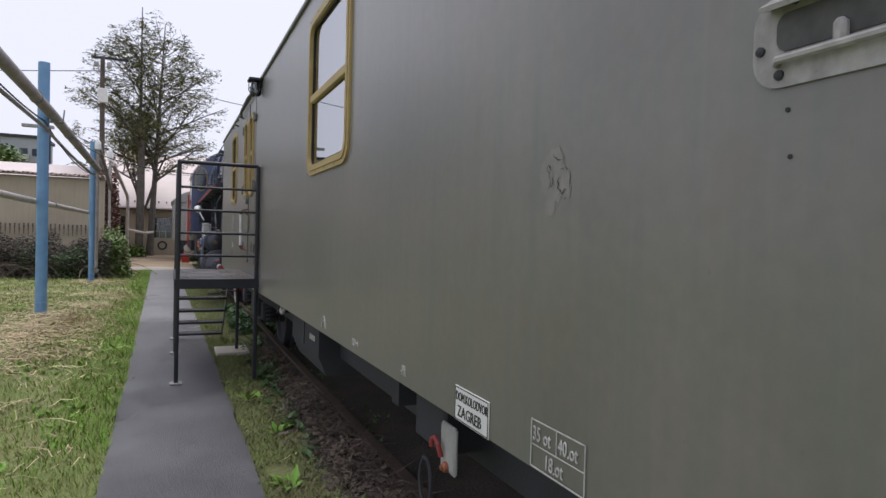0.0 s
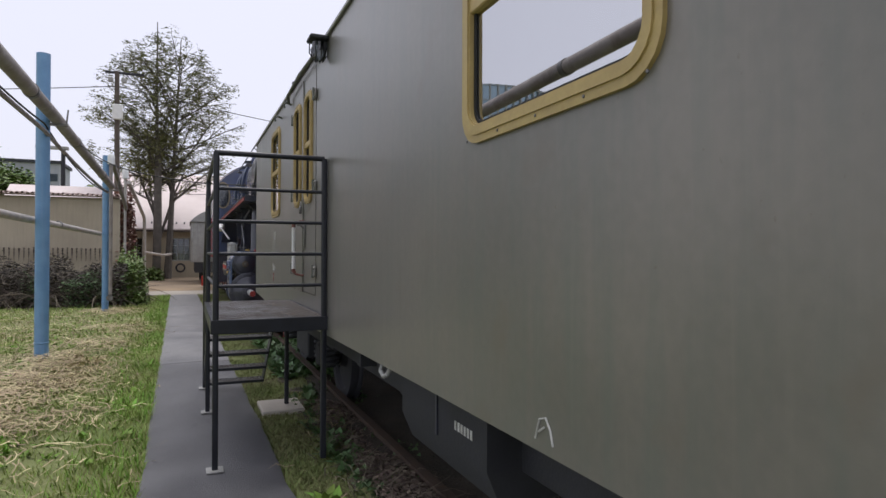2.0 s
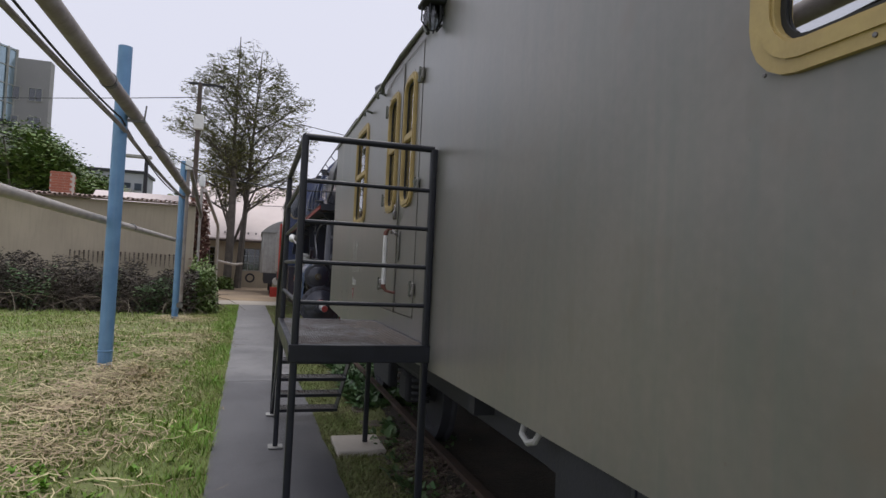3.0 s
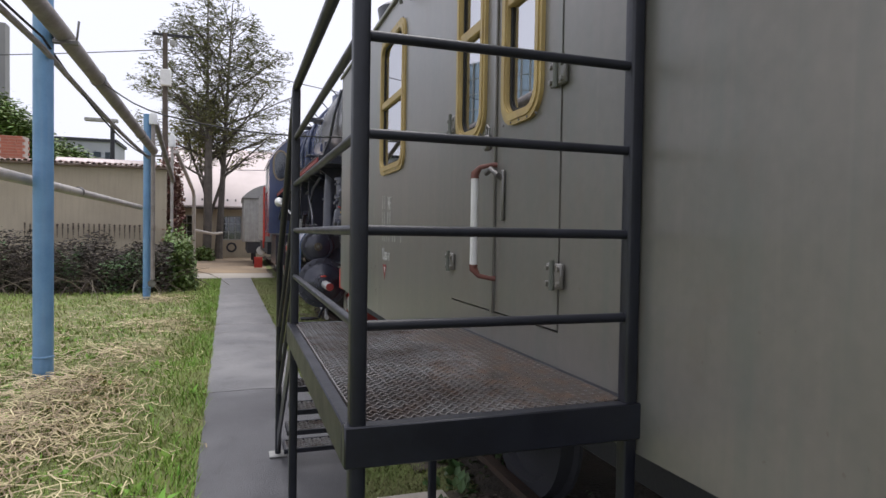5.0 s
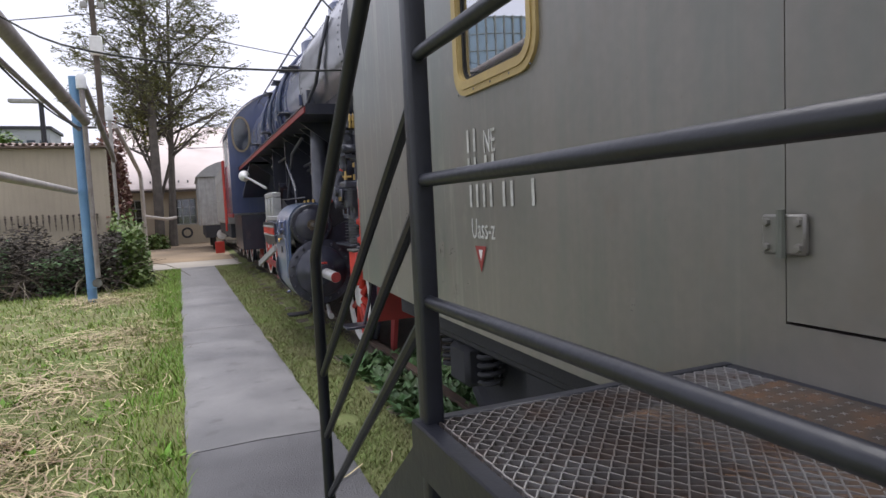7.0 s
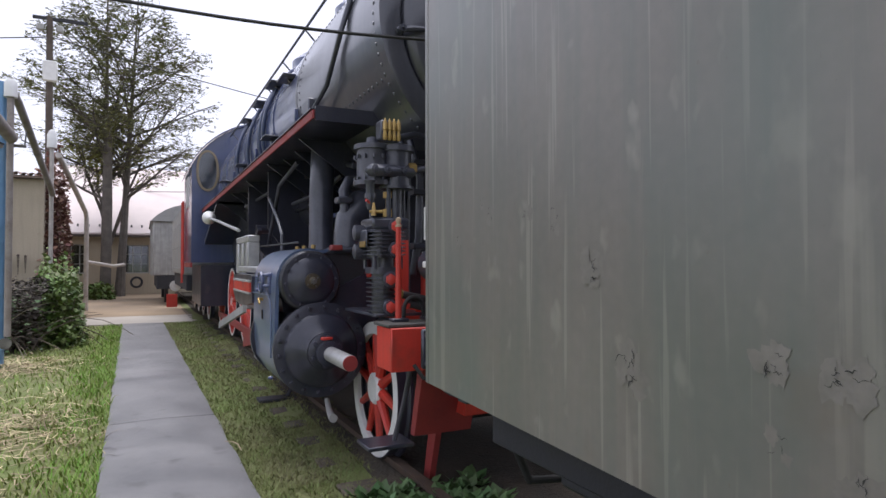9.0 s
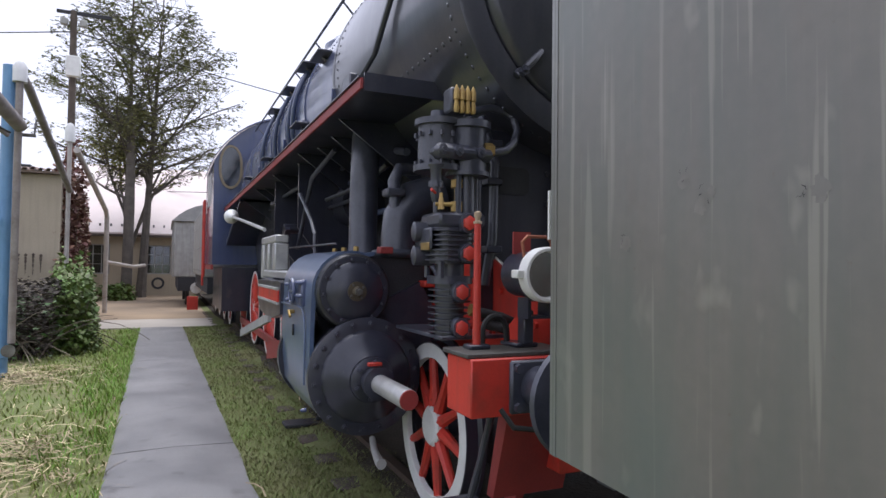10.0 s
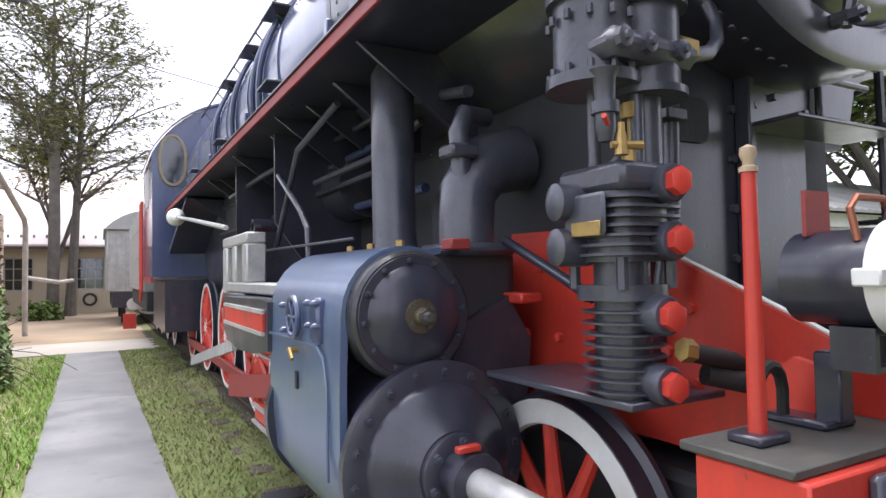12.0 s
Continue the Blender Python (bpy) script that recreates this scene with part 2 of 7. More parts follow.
DARKIN = mat("dim_interior_lining", (0.2, 0.19, 0.165), (0.13, 0.125, 0.11), 0.8)
RUBBER = mat("black_rubber", (0.02, 0.02, 0.02), None, 0.7)
ASBEST = mat("grey_corrugated_sheet", (0.3, 0.3, 0.28), (0.2, 0.2, 0.185), 0.85, scale=2, fine=20, bump=0.2)


def glass_mat(name, tint, rough, gloss=1.5):
    m = bpy.data.materials.new(name)
    m.use_nodes = True
    n, l = m.node_tree.nodes, m.node_tree.links
    n.remove(n["Principled BSDF"])
    o = n["Material Output"]
    tr, gl, fr, mx = n.new("ShaderNodeBsdfTransparent"), n.new("ShaderNodeBsdfGlossy"), n.new("ShaderNodeFresnel"), n.new("ShaderNodeMixShader")
    tr.inputs[0].default_value = (*tint, 1)
    gl.inputs["Roughness"].default_value = rough
    gl.inputs[0].default_value = (0.97, 0.98, 1, 1)
    fr.inputs["IOR"].default_value = gloss
    l.new(fr.outputs[0], mx.inputs[0])
    l.new(tr.outputs[0], mx.inputs[1])
    l.new(gl.outputs[0], mx.inputs[2])
    l.new(mx.outputs[0], o.inputs[0])
    return m


GLASS = glass_mat("window_glass", (0.85, 0.88, 0.89), 0.012, 9.0)
GLASS_D = glass_mat("dusty_window_glass", (0.5, 0.53, 0.55), 0.08, 1.8)

# ---- mesh building ----


class M:
    """Collects vertices and faces of one mesh."""

    def __init__(self):
        self.v, self.f = [], []

    def add(self, vs, fs):
        o = len(self.v)
        self.v += [tuple(p) for p in vs]
        self.f += [tuple(i + o for i in f) for f in fs]
        return self

    def box(self, x0, x1, y0, y1, z0, z1, b=0.0):
        if b <= 0:
            vs = [(x, y, z) for x in (x0, x1) for y in (y0, y1) for z in (z0, z1)]
            return self.add(vs, [(0, 1, 3, 2), (4, 6, 7, 5), (0, 4, 5, 1), (2, 3, 7, 6), (0, 2, 6, 4), (1, 5, 7, 3)])
        vs, ix = [], {}
        for sx in (0, 1):
            for sy in (0, 1):
                for sz in (0, 1):
                    X, Y, Z = (x0, x1)[sx], (y0, y1)[sy], (z0, z1)[sz]
                    bx, by, bz = (b, -b)[sx], (b, -b)[sy], (b, -b)[sz]
                    for k, p in enumerate(((X, Y + by, Z + bz), (X + bx, Y, Z + bz), (X + bx, Y + by, Z))):
                        ix[sx, sy, sz, k] = len(vs)
                        vs.append(p)
        fs = []
        for s in (0, 1):
            fs.append([ix[s, a, c, 0] for a, c in ((0, 0), (1, 0), (1, 1), (0, 1))])
            fs.append([ix[a, s, c, 1] for a, c in ((0, 0), (1, 0), (1, 1), (0, 1))])
            fs.append([ix[a, c, s, 2] for a, c in ((0, 0), (1, 0), (1, 1), (0, 1))])
        for a in (0, 1):
            for c in (0, 1):
                fs.append([ix[a, c, 0, 0], ix[a, c, 1, 0], ix[a, c, 1, 1], ix[a, c, 0, 1]])
                fs.append([ix[a, 0, c, 0], ix[a, 1, c, 0], ix[a, 1, c, 2], ix[a, 0, c, 2]])
                fs.append([ix[0, a, c, 1], ix[1, a, c, 1], ix[1, a, c, 2], ix[0, a, c, 2]])
                for d in (0, 1):
                    fs.append([ix[a, c, d, 0], ix[a, c, d, 1], ix[a, c, d, 2]])
        return self.add(vs, fs)

    def tube(self, pts, r, seg=10, caps=True):
        pts = [Vector(p) for p in pts]
        rs = r if isinstance(r, (list, tuple)) else [r] * len(pts)
        rings, ref = [], None
        for i, p in enumerate(pts):
            d = (pts[min(i + 1, len(pts) - 1)] - pts[max(i - 1, 0)])
            d = d.normalized() if d.length > 1e-9 else Vector((0, 0, 1))
            if ref is None:
                ref = d.orthogonal().normalized()
            ref = (ref - d * ref.dot(d))
            ref = ref.normalized() if ref.length > 1e-6 else d.orthogonal().normalized()
            o = d.cross(ref)
            rings.append([p + rs[i] * (math.cos(2 * math.pi * k / seg) * ref + math.sin(2 * math.pi * k / seg) * o) for k in range(seg)])
        vs = [q for ring in rings for q in ring]
        fs = [(i * seg + k, i * seg + (k + 1) % seg, (i + 1) * seg + (k + 1) % seg, (i + 1) * seg + k) for i in range(len(pts) - 1) for k in range(seg)]
        if caps:
            fs += [tuple(range(seg)), tuple((len(pts) - 1) * seg + k for k in range(seg))]
        return self.add(vs, fs)

    def lathe(self, origin, axis, prof, seg=32, caps=True):
        """prof: rows of (distance along the axis, radius)."""
        a = Vector(axis).normalized()
        u = Vector((0, 0, 1)) if abs(a.z) < 0.9 else Vector((1, 0, 0))
        u = (u - a * u.dot(a)).normalized()
        w = a.cross(u)
        o = Vector(origin)
        vs = [o + a * d + r * (math.cos(2 * math.pi * k / seg) * u + math.sin(2 * math.pi * k / seg) * w) for d, r in prof for k in range(seg)]
        fs = [(i * seg + k, i * seg + (k + 1) % seg, (i + 1) * seg + (k + 1) % seg, (i + 1) * seg + k) for i in range(len(prof) - 1) for k in range(seg)]
        if caps:
            if prof[0][1] > 1e-4:
                fs.append(tuple(range(seg)))
            if prof[-1][1] > 1e-4:
                fs.append(tuple((len(prof) - 1) * seg + k for k in range(seg)))
        return self.add(vs, fs)

    def prism(self, poly, axis, a, b):
        """poly in the two other axes (in x, y, z order), from a to b along axis."""
        n = len(poly)

        def at(p, c):
            return {"x": (c, p[0], p[1]), "y": (p[0], c, p[1]), "z": (p[0], p[1], c)}[axis]
        vs = [at(p, a) for p in poly] + [at(p, b) for p in poly]
        fs = [tuple(range(n)), tuple(range(n, 2 * n))] + [(i, (i + 1) % n, n + (i + 1) % n, n + i) for i in range(n)]
        return self.add(vs, fs)

    def ring(self, outer, inner, axis, a, b):
        """A frame between two outlines with as many corners each."""
        n = len(outer)

        def at(p, c):
            return {"x": (c, p[0], p[1]), "y": (p[0], c, p[1]), "z": (p[0], p[1], c)}[axis]
        vs = [at(p, c) for c in (a, b) for poly in (outer, inner) for p in poly]
        fs = []
        for i in range(n):
            j = (i + 1) % n
            fs += [(i, j, n + j, n + i), (2 * n + i, 2 * n + j, 3 * n + j, 3 * n + i), (i, j, 2 * n + j, 2 * n + i), (n + i, n + j, 3 * n + j, 3 * n + i)]
        return self.add(vs, fs)

    def mesh(self, name, material, smooth=38):
        me = bpy.data.meshes.new(name)
        me.from_pydata(self.v, [], self.f)
        bm = bmesh.new()
        bm.from_mesh(me)
        bmesh.ops.recalc_face_normals(bm, faces=bm.faces)
        bm.to_mesh(me)
        bm.free()
        me.materials.append(material)
        if smooth:
            me.shade_smooth()
            me.set_sharp_from_angle(angle=radians(smooth))
        return me


def rrect(x0, x1, y0, y1, r, n=5):
    out = []
    for cx, cy, a in ((x1 - r, y1 - r, 0), (x0 + r, y1 - r, 90), (x0 + r, y0 + r, 180), (x1 - r, y0 + r, 270)):
        out += [(cx + r * math.cos(radians(a + 90 * k / n)), cy + r * math.sin(radians(a + 90 * k / n))) for k in range(n + 1)]
    return out


def arc(cx, cy, r, a0, a1, n):
    return [(cx + r * math.cos(radians(a0 + (a1 - a0) * k / n)), cy + r * math.sin(radians(a0 + (a1 - a0) * k / n))) for k in range(n + 1)]


def thing(name, at, label, category, group="", kind=""):
    ob = new(name)
    ob.location = at
    return tagged(ob, label, category, group, kind)


def part(name, m, material, parent, label="", smooth=38):
    ob = new(name, m.mesh(name, material, smooth) if isinstance(m, M) else m)
    ob.parent = parent
    if parent.type == "EMPTY":
        ob.matrix_parent_inverse = Matrix.Translation(-parent.location)
    if name.endswith(("bolts", "screws", "rivets", "brushwood", "snow_guards")):
        ob["kind"] = "stuff"
    return tagged(ob, label)


def solid(name, m, material, label, category, kind="", group="", smooth=38):
    return tagged(new(name, m.mesh(name, material, smooth)), label, category, group, kind)


def loose(name, vs, fs, material, label, category, parent=None):
    """Many small faces in one mesh, counted by nobody."""
    me = bpy.data.meshes.new(name)
    me.from_pydata(vs, [], fs)
    me.materials.append(material)
    ob = new(name, me)
    if parent:
        ob.parent = parent
        if parent.type == "EMPTY":
            ob.matrix_parent_inverse = Matrix.Translation(-parent.location)
        return tagged(ob, label, kind="stuff")
    return tagged(ob, label, category, kind="stuff")


def lettering(text, size, m, material, parent, narrow=0.8, name="lettering"):
    cu = bpy.data.curves.new(name, "FONT")
    cu.body, cu.size, cu.extrude, cu.resolution_u = text, size, 0.0012, 2
    tmp = bpy.data.objects.new(name, cu)
    scene.collection.objects.link(tmp)
    dg = bpy.context.evaluated_depsgraph_get()
    me = bpy.data.meshes.new_from_object(tmp.evaluated_get(dg))
    bpy.data.objects.remove(tmp)
    me.transform(m @ Matrix.Diagonal((narrow, 1, 1, 1)))
    me.materials.clear()
    me.materials.append(material)
    return part(name, me, material, parent)


def on_side(y, z, x=0.852):
    """Writing on the wagon's long side, read from the path."""
    return Matrix(((0, 0, -1, x), (-1, 0, 0, y), (0, 1, 0, z), (0, 0, 0, 1)))


rnd = random.Random(7)
rng = np.random.default_rng(7)

# ---- ground ----
gx = [-900, -300, -120, -60, -30, -18, -12] + [-10 + 0.4 * i for i in range(36)] + [6, 9, 14, 20, 40, 80, 200, 900]
gy = [-400, -100, -40, -20, -10, -4] + [-2 + 0.5 * i for i in range(62)] + [31, 35, 40, 50, 70, 110, 200, 500, 1500]


def ground_z(x, y):
    lift = 0.1 * max(0, min(1, (-x - 0.7) / 1.0)) + 0.05 * max(0, min(1, (-x - 2) / 4))
    near = 1.0 if -14 < x < 14 and -8 < y < 32 else 0.0
    bump = 0.035 * noise.noise((x * 0.9, y * 0.9, 0)) + 0.02 * noise.noise((x * 3, y * 3, 5))
    fade = max(0, min(1, (28 - y) / 15)) if y > 0 else 1
    bed = 0.05 * max(0, min(1, (x - 0.9) / 0.3)) if 0.9 < x < 3.2 else 0
    return (bed + lift * fade + bump * near * max(0, min(1, (abs(x) - 0.4) / 0.6))) - 0.02


gv = [(x, y, ground_z(x, y)) for y in gy for x in gx]
nx = len(gx)
gf = [(j * nx + i, j * nx + i + 1, (j + 1) * nx + i + 1, (j + 1) * nx + i) for j in range(len(gy) - 1) for i in range(nx - 1)]
ground = solid("ground", M().add(gv, gf), EARTH, "mown grassy ground with earth and dry patches", "ground", "structure")


def path_mid(y):
    return 0.055 - 0.0085 * (min(y, 8) - 4) - 0.0145 * max(0, y - 8)


slabs = [(-6, 3.2), (3.206, 11.97), (11.985, 16.55), (16.565, 21.8), (21.812, 27.5)]
path_root = thing("pavement", (0, 8, 0), "narrow worn asphalt footpath in jointed lengths", "footpath", kind="structure")
for k, (a, b) in enumerate(slabs):
    m = M()
    n = max(4, int((b - a) / 0.35))
    vs = []
    for i in range(n + 1):
        y = a + (b - a) * i / n
        wob = 0.03 * noise.noise((y * 1.7, 3, 0)), 0.03 * noise.noise((y * 1.7, 9, 0))
        c = path_mid(y)
        for xx, zz in ((c - 0.485 + wob[0], -0.05), (c - 0.475 + wob[0], 0.012), (c, 0.024), (c + 0.475 + wob[1], 0.012), (c + 0.485 + wob[1], -0.05)):
            vs.append((xx, y, zz + 0.004 * noise.noise((xx * 2, y, k))))
    fs = [(i * 5 + j, i * 5 + j + 1, (i + 1) * 5 + j + 1, (i + 1) * 5 + j) for i in range(n) for j in range(4)]
    fs += [tuple(range(5)), tuple(n * 5 + j for j in range(5))]
    part("slab", m.add(vs, fs), ASPHALT if k < 2 else ASPHALT_LT, path_root)
solid("forecourt", M().box(-5, 14, 27.52, 30.0, -0.04, 0.012), CONCRETE, "pale dusty concrete crossing strip at the end of the path", "concrete", "structure")
solid("yard", M().box(-9, 12, 30.02, 46, -0.06, 0.004), mat("sandy_yard", (0.4, 0.3, 0.2), (0.26, 0.2, 0.14), 0.95, scale=0.5, fine=20, bump=0.6), "sandy worn yard in front of a low house", "yard", "structure")

# track bed and rails
solid("track_bed", M().prism([(1.1, -0.06), (1.2, 0.03), (1.3, 0.055), (2.95, 0.055), (3.2, 0.0), (3.4, -0.06)], "y", -12, 50), DIRT, "dark leaf-littered track bed", "track bed", "structure")
rail_prof = [(-0.065, -0.06), (0.065, -0.06), (0.065, -0.045), (0.012, -0.03), (0.012, 0.02), (0.036, 0.03), (0.036, 0.055), (-0.036, 0.055), (-0.036, 0.03), (-0.012, 0.02), (-0.012, -0.03), (-0.065, -0.045)]
track = thing("railway_track", (2.2, 20, 0), "rusty railway rails sunk in litter", "track", kind="structure")
for s in (-1, 1):
    part("rail", M().prism([(2.11 + s * 0.7535 + p[0], p[1] + 0.065) for p in rail_prof], "y", -12, 50), RUST, track)
sl_me = M().box(-1.2, 1.2, -0.12, 0.12, -0.06, 0.035, 0.012).mesh("sleeper", WOOD)
for i in range(60):
    ob = new("sleeper", sl_me)
    ob.parent = track
    ob.matrix_parent_inverse = Matrix.Translation(-track.location)
    ob.location = (2.11, -4 + i * 0.62, -0.02)


def scatter(n, xr, yr, h, w, lean, keep=None, base=0.0):
    vs, fs = [], []
    for _ in range(n):
        x, y = rnd.uniform(*xr), rnd.uniform(*yr)
        if keep and not keep(x, y):
            continue
        z = max(ground_z(x, y), base) - 0.005
        a, hh = rnd.uniform(0, 6.283), h * rnd.uniform(0.45, 1.3)
        lx, ly = lean * hh * math.cos(a + 1.3), lean * hh * math.sin(a + 1.3)
        dx, dy = w * math.cos(a), w * math.sin(a)
        o = len(vs)
        vs += [(x - dx, y - dy, z), (x + dx, y + dy, z), (x + lx * 0.5 + dx * 0.6, y + ly * 0.5 + dy * 0.6, z + hh * 0.6), (x + lx * 0.5 - dx * 0.6, y + ly * 0.5 - dy * 0.6, z + hh * 0.6), (x + lx * 1.2, y + ly * 1.2, z + hh)]
        fs += [(o, o + 1, o + 2, o + 3), (o + 3, o + 2, o + 4)]
    return vs, fs


def off_path(x, y):
    return abs(x - path_mid(y)) > 0.47


def patchy(x, y):
    dry = noise.noise((x * 0.55 + 3, y * 0.45, 2)) + 0.35 * noise.noise((x * 1.6, y * 1.6, 4))
    edge = abs(x - path_mid(y)) < 0.95
    return off_path(x, y) and (rnd.random() < (0.95 if edge else 0.85 if dry < 0.12 else 0.5))


vs, fs = scatter(90000, (-5.5, -0.4), (3.2, 14.5), 0.055, 0.0045, 0.7, patchy)
loose("grass", vs, fs, GRASS, "short green grass beside the path", "grass")
vs, fs = scatter(42000, (-9, -0.45), (14, 27), 0.07, 0.009, 0.6, patchy)
loose("grass", vs, fs, GRASS, "green grass further along the verge", "grass")
vs, fs = scatter(76000, (0.25, 1.5), (2.2, 16), 0.034, 0.004, 0.9, lambda x, y: off_path(x, y) and noise.noise((x * 2.2, y * 1.6, 31)) > -0.48 and rnd.random() < (1.3 - max(0, x - 0.7) * 1.9 if y < 12.5 else 1.2 - max(0, x - 1.0) * 1.6))
loose("grass", vs, fs, MOSSY, "short mossy grass strip between path and track", "grass")
vs, fs = scatter(24000, (0.0, 1.5), (16, 27.5), 0.04, 0.006, 0.8, lambda x, y: off_path(x, y) and noise.noise((x * 2, y * 1.2, 33)) > -0.5)
loose("grass", vs, fs, MOSSY, "grass strip beside the locomotive", "grass")

vs, fs = scatter(15000, (-1.15, -0.3), (3, 27), 0.095, 0.0055, 0.6, lambda x, y: off_path(x, y) and rnd.random() < max(0.1, 1.05 - 1.6 * (path_mid(y) - 0.47 - x)) and noise.noise((x, y * 1.1, 41)) > -0.2)
loose("grass", vs, fs, WEED, "lush bright grass along the path's edge", "grass")


def straws(n, centres, length, w):
    vs, fs = [], []
    for _ in range(n):
        cx, cy, sp = centres[rnd.randrange(len(centres))]
        x, y = rnd.gauss(cx, sp), rnd.gauss(cy, sp * 1.3)
        if not off_path(x, y):
            continue
        z = ground_z(x, y) + rnd.uniform(0.015, 0.075)
        a, L = rnd.uniform(0, 6.283), length * rnd.uniform(0.4, 1.2)
        bend = rnd.uniform(-0.5, 0.5)
        p = [(x, y, z)]
        for k in range(3):
            p.append((p[-1][0] + L / 3 * math.cos(a + bend * k), p[-1][1] + L / 3 * math.sin(a + bend * k), z + rnd.uniform(-0.02, 0.03)))
        o = len(vs)
        for k, q in enumerate(p):
            nx_, ny_ = -math.sin(a + bend * k) * w, math.cos(a + bend * k) * w
            vs += [(q[0] + nx_, q[1] + ny_, q[2]), (q[0] - nx_, q[1] - ny_, q[2] + w * 0.6)]
        fs += [(o + 2 * k, o + 2 * k + 1, o + 2 * k + 3, o + 2 * k + 2) for k in range(3)]
    return vs, fs


hay_spots = [(-1.5, 10.8, 0.3), (-1.9, 10.3, 0.35), (-1.7, 12.3, 0.3), (-1.6, 9.0, 0.35), (-2.3, 8.0, 0.45), (-3.0, 12.0, 0.7), (-1.5, 14.0, 0.4), (-2.6, 6.8, 0.6), (-1.3, 16.5, 0.4), (-3.5, 15, 0.8), (-1.9, 20.5, 0.35), (-1.7, 11.7, 0.3)]
vs, fs = straws(4900, hay_spots, 0.36, 0.0042)
v2, f2 = straws(1900, [(-2.2, 6, 1.2), (-2.4, 9, 1.3), (-2.4, 12, 1.3), (-2.6, 15.5, 1.3), (-2.5, 19, 1.3)], 0.26, 0.004)
fs += [tuple(i + len(vs) for i in f) for f in f2]
vs += v2
loose("cut_hay", vs, fs, HAY, "dry cut grass lying in loose swathes", "hay")


def weed_clump(vs, fs, x, y, n, L, w, base):
    for _ in range(n):
        a, up = rnd.uniform(0, 6.283), rnd.uniform(0.25, 1.1)
        l, ww = L * rnd.uniform(0.5, 1.15), w * rnd.uniform(0.7, 1.2)
        d = Vector((math.cos(a) * math.cos(up), math.sin(a) * math.cos(up), math.sin(up)))
        s = Vector((-math.sin(a), math.cos(a), 0))
        p = Vector((x + rnd.uniform(-0.04, 0.04), y + rnd.uniform(-0.04, 0.04), base))
        o = len(vs)
        q = [p, p + d * l * 0.45 + s * ww, p + d * l * 0.45 - s * ww, p + d * l * 0.5 - Vector((0, 0, ww * 0.3)), p + d * l + Vector((0, 0, -l * 0.18))]
        vs += [tuple(c) for c in q]
        fs += [(o, o + 1, o + 3), (o, o + 3, o + 2), (o + 1, o + 4, o + 3), (o + 2, o + 3, o + 4)]


vs, fs = [], []
for _ in range(420):
    x, y = rnd.uniform(-3.6, -0.6), rnd.uniform(4, 17)
    if off_path(x, y) and noise.noise((x * 0.8, y * 0.8, 9)) > -0.05:
        weed_clump(vs, fs, x, y, rnd.randint(4, 9), 0.11, 0.02, ground_z(x, y))
for x, y in ((0.95, 3.55), (0.98, 3.6), (0.92, 3.5), (0.7, 4.1), (0.62, 3.0), (0.75, 2.7), (0.8, 5.2), (-0.68, 10.2), (-0.7, 9.4), (-0.66, 8.3), (-0.75, 6.4), (-0.62, 12.0), (0.72, 6.3)):
    weed_clump(vs, fs, x, y, 14, 0.17, 0.028, ground_z(x, y))
loose("broadleaf_weeds", vs, fs, WEED, "bright green broad-leaved weeds in the grass", "weeds")
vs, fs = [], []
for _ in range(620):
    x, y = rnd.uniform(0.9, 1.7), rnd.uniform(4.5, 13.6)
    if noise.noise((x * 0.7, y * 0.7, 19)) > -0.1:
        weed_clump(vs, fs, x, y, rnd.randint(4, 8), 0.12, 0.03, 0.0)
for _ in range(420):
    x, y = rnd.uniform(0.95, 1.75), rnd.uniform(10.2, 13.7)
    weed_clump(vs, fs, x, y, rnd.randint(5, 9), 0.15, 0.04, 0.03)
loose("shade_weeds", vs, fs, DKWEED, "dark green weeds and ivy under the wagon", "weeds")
vs, fs = [], []
for _ in range(19000):
    x, y = rnd.uniform(0.8, 1.42), rnd.uniform(1.8, 9)
    if x < 1.02 and rnd.random() < 0.86 - 0.25 * noise.noise((x * 3, y * 2, 71)):
        continue
    heap = 0.11 * max(0, 1 - ((x - 1.16) / 0.22) ** 2) * (0.6 + 0.7 * noise.noise((x * 2, y * 1.4, 51))) * max(0, min(1, (7.2 - y) / 1.5))
    a, s, z = rnd.uniform(0, 6.283), rnd.uniform(0.007, 0.024), max(ground_z(x, y), 0.015 if x > 1.15 else -1) + heap * rnd.uniform(0.75, 1) + rnd.uniform(0, 0.03)
    t1, t2 = rnd.uniform(-0.7, 0.7), rnd.uniform(-0.7, 0.7)
    o = len(vs)
    for k in range(4):
        b = a + k * 1.571
        r_ = s * (1.3 if k % 2 == 0 else 0.7)
        vs.append((x + r_ * math.cos(b), y + r_ * math.sin(b), z + r_ * (t1 if k % 2 == 0 else t2) * (1 if k < 2 else -1) * 0.6))
    fs.append((o, o + 1, o + 2, o + 3))
loose("leaf_litter", vs, fs, DEADLEAF, "brown dead leaves heaped along the rail", "leaves")
hv = []
nh, mh_ = 60, 9
for i in range(nh + 1):
    for j in range(mh_ + 1):
        x, y = 0.9 + 0.5 * j / mh_, 1.6 + 6.2 * i / nh
        heap = 0.11 * max(0, 1 - ((x - 1.16) / 0.22) ** 2) * (0.6 + 0.7 * noise.noise((x * 2, y * 1.4, 51))) * max(0, min(1, (7.2 - y) / 1.5))
        hv.append((x, y, max(-0.03, heap - 0.02 + 0.02 * noise.noise((x * 9, y * 9, 3))) + 0.01))
hf = [(i * (mh_ + 1) + j, i * (mh_ + 1) + j + 1, (i + 1) * (mh_ + 1) + j + 1, (i + 1) * (mh_ + 1) + j) for i in range(nh) for j in range(mh_)]
tv, tf = [], []
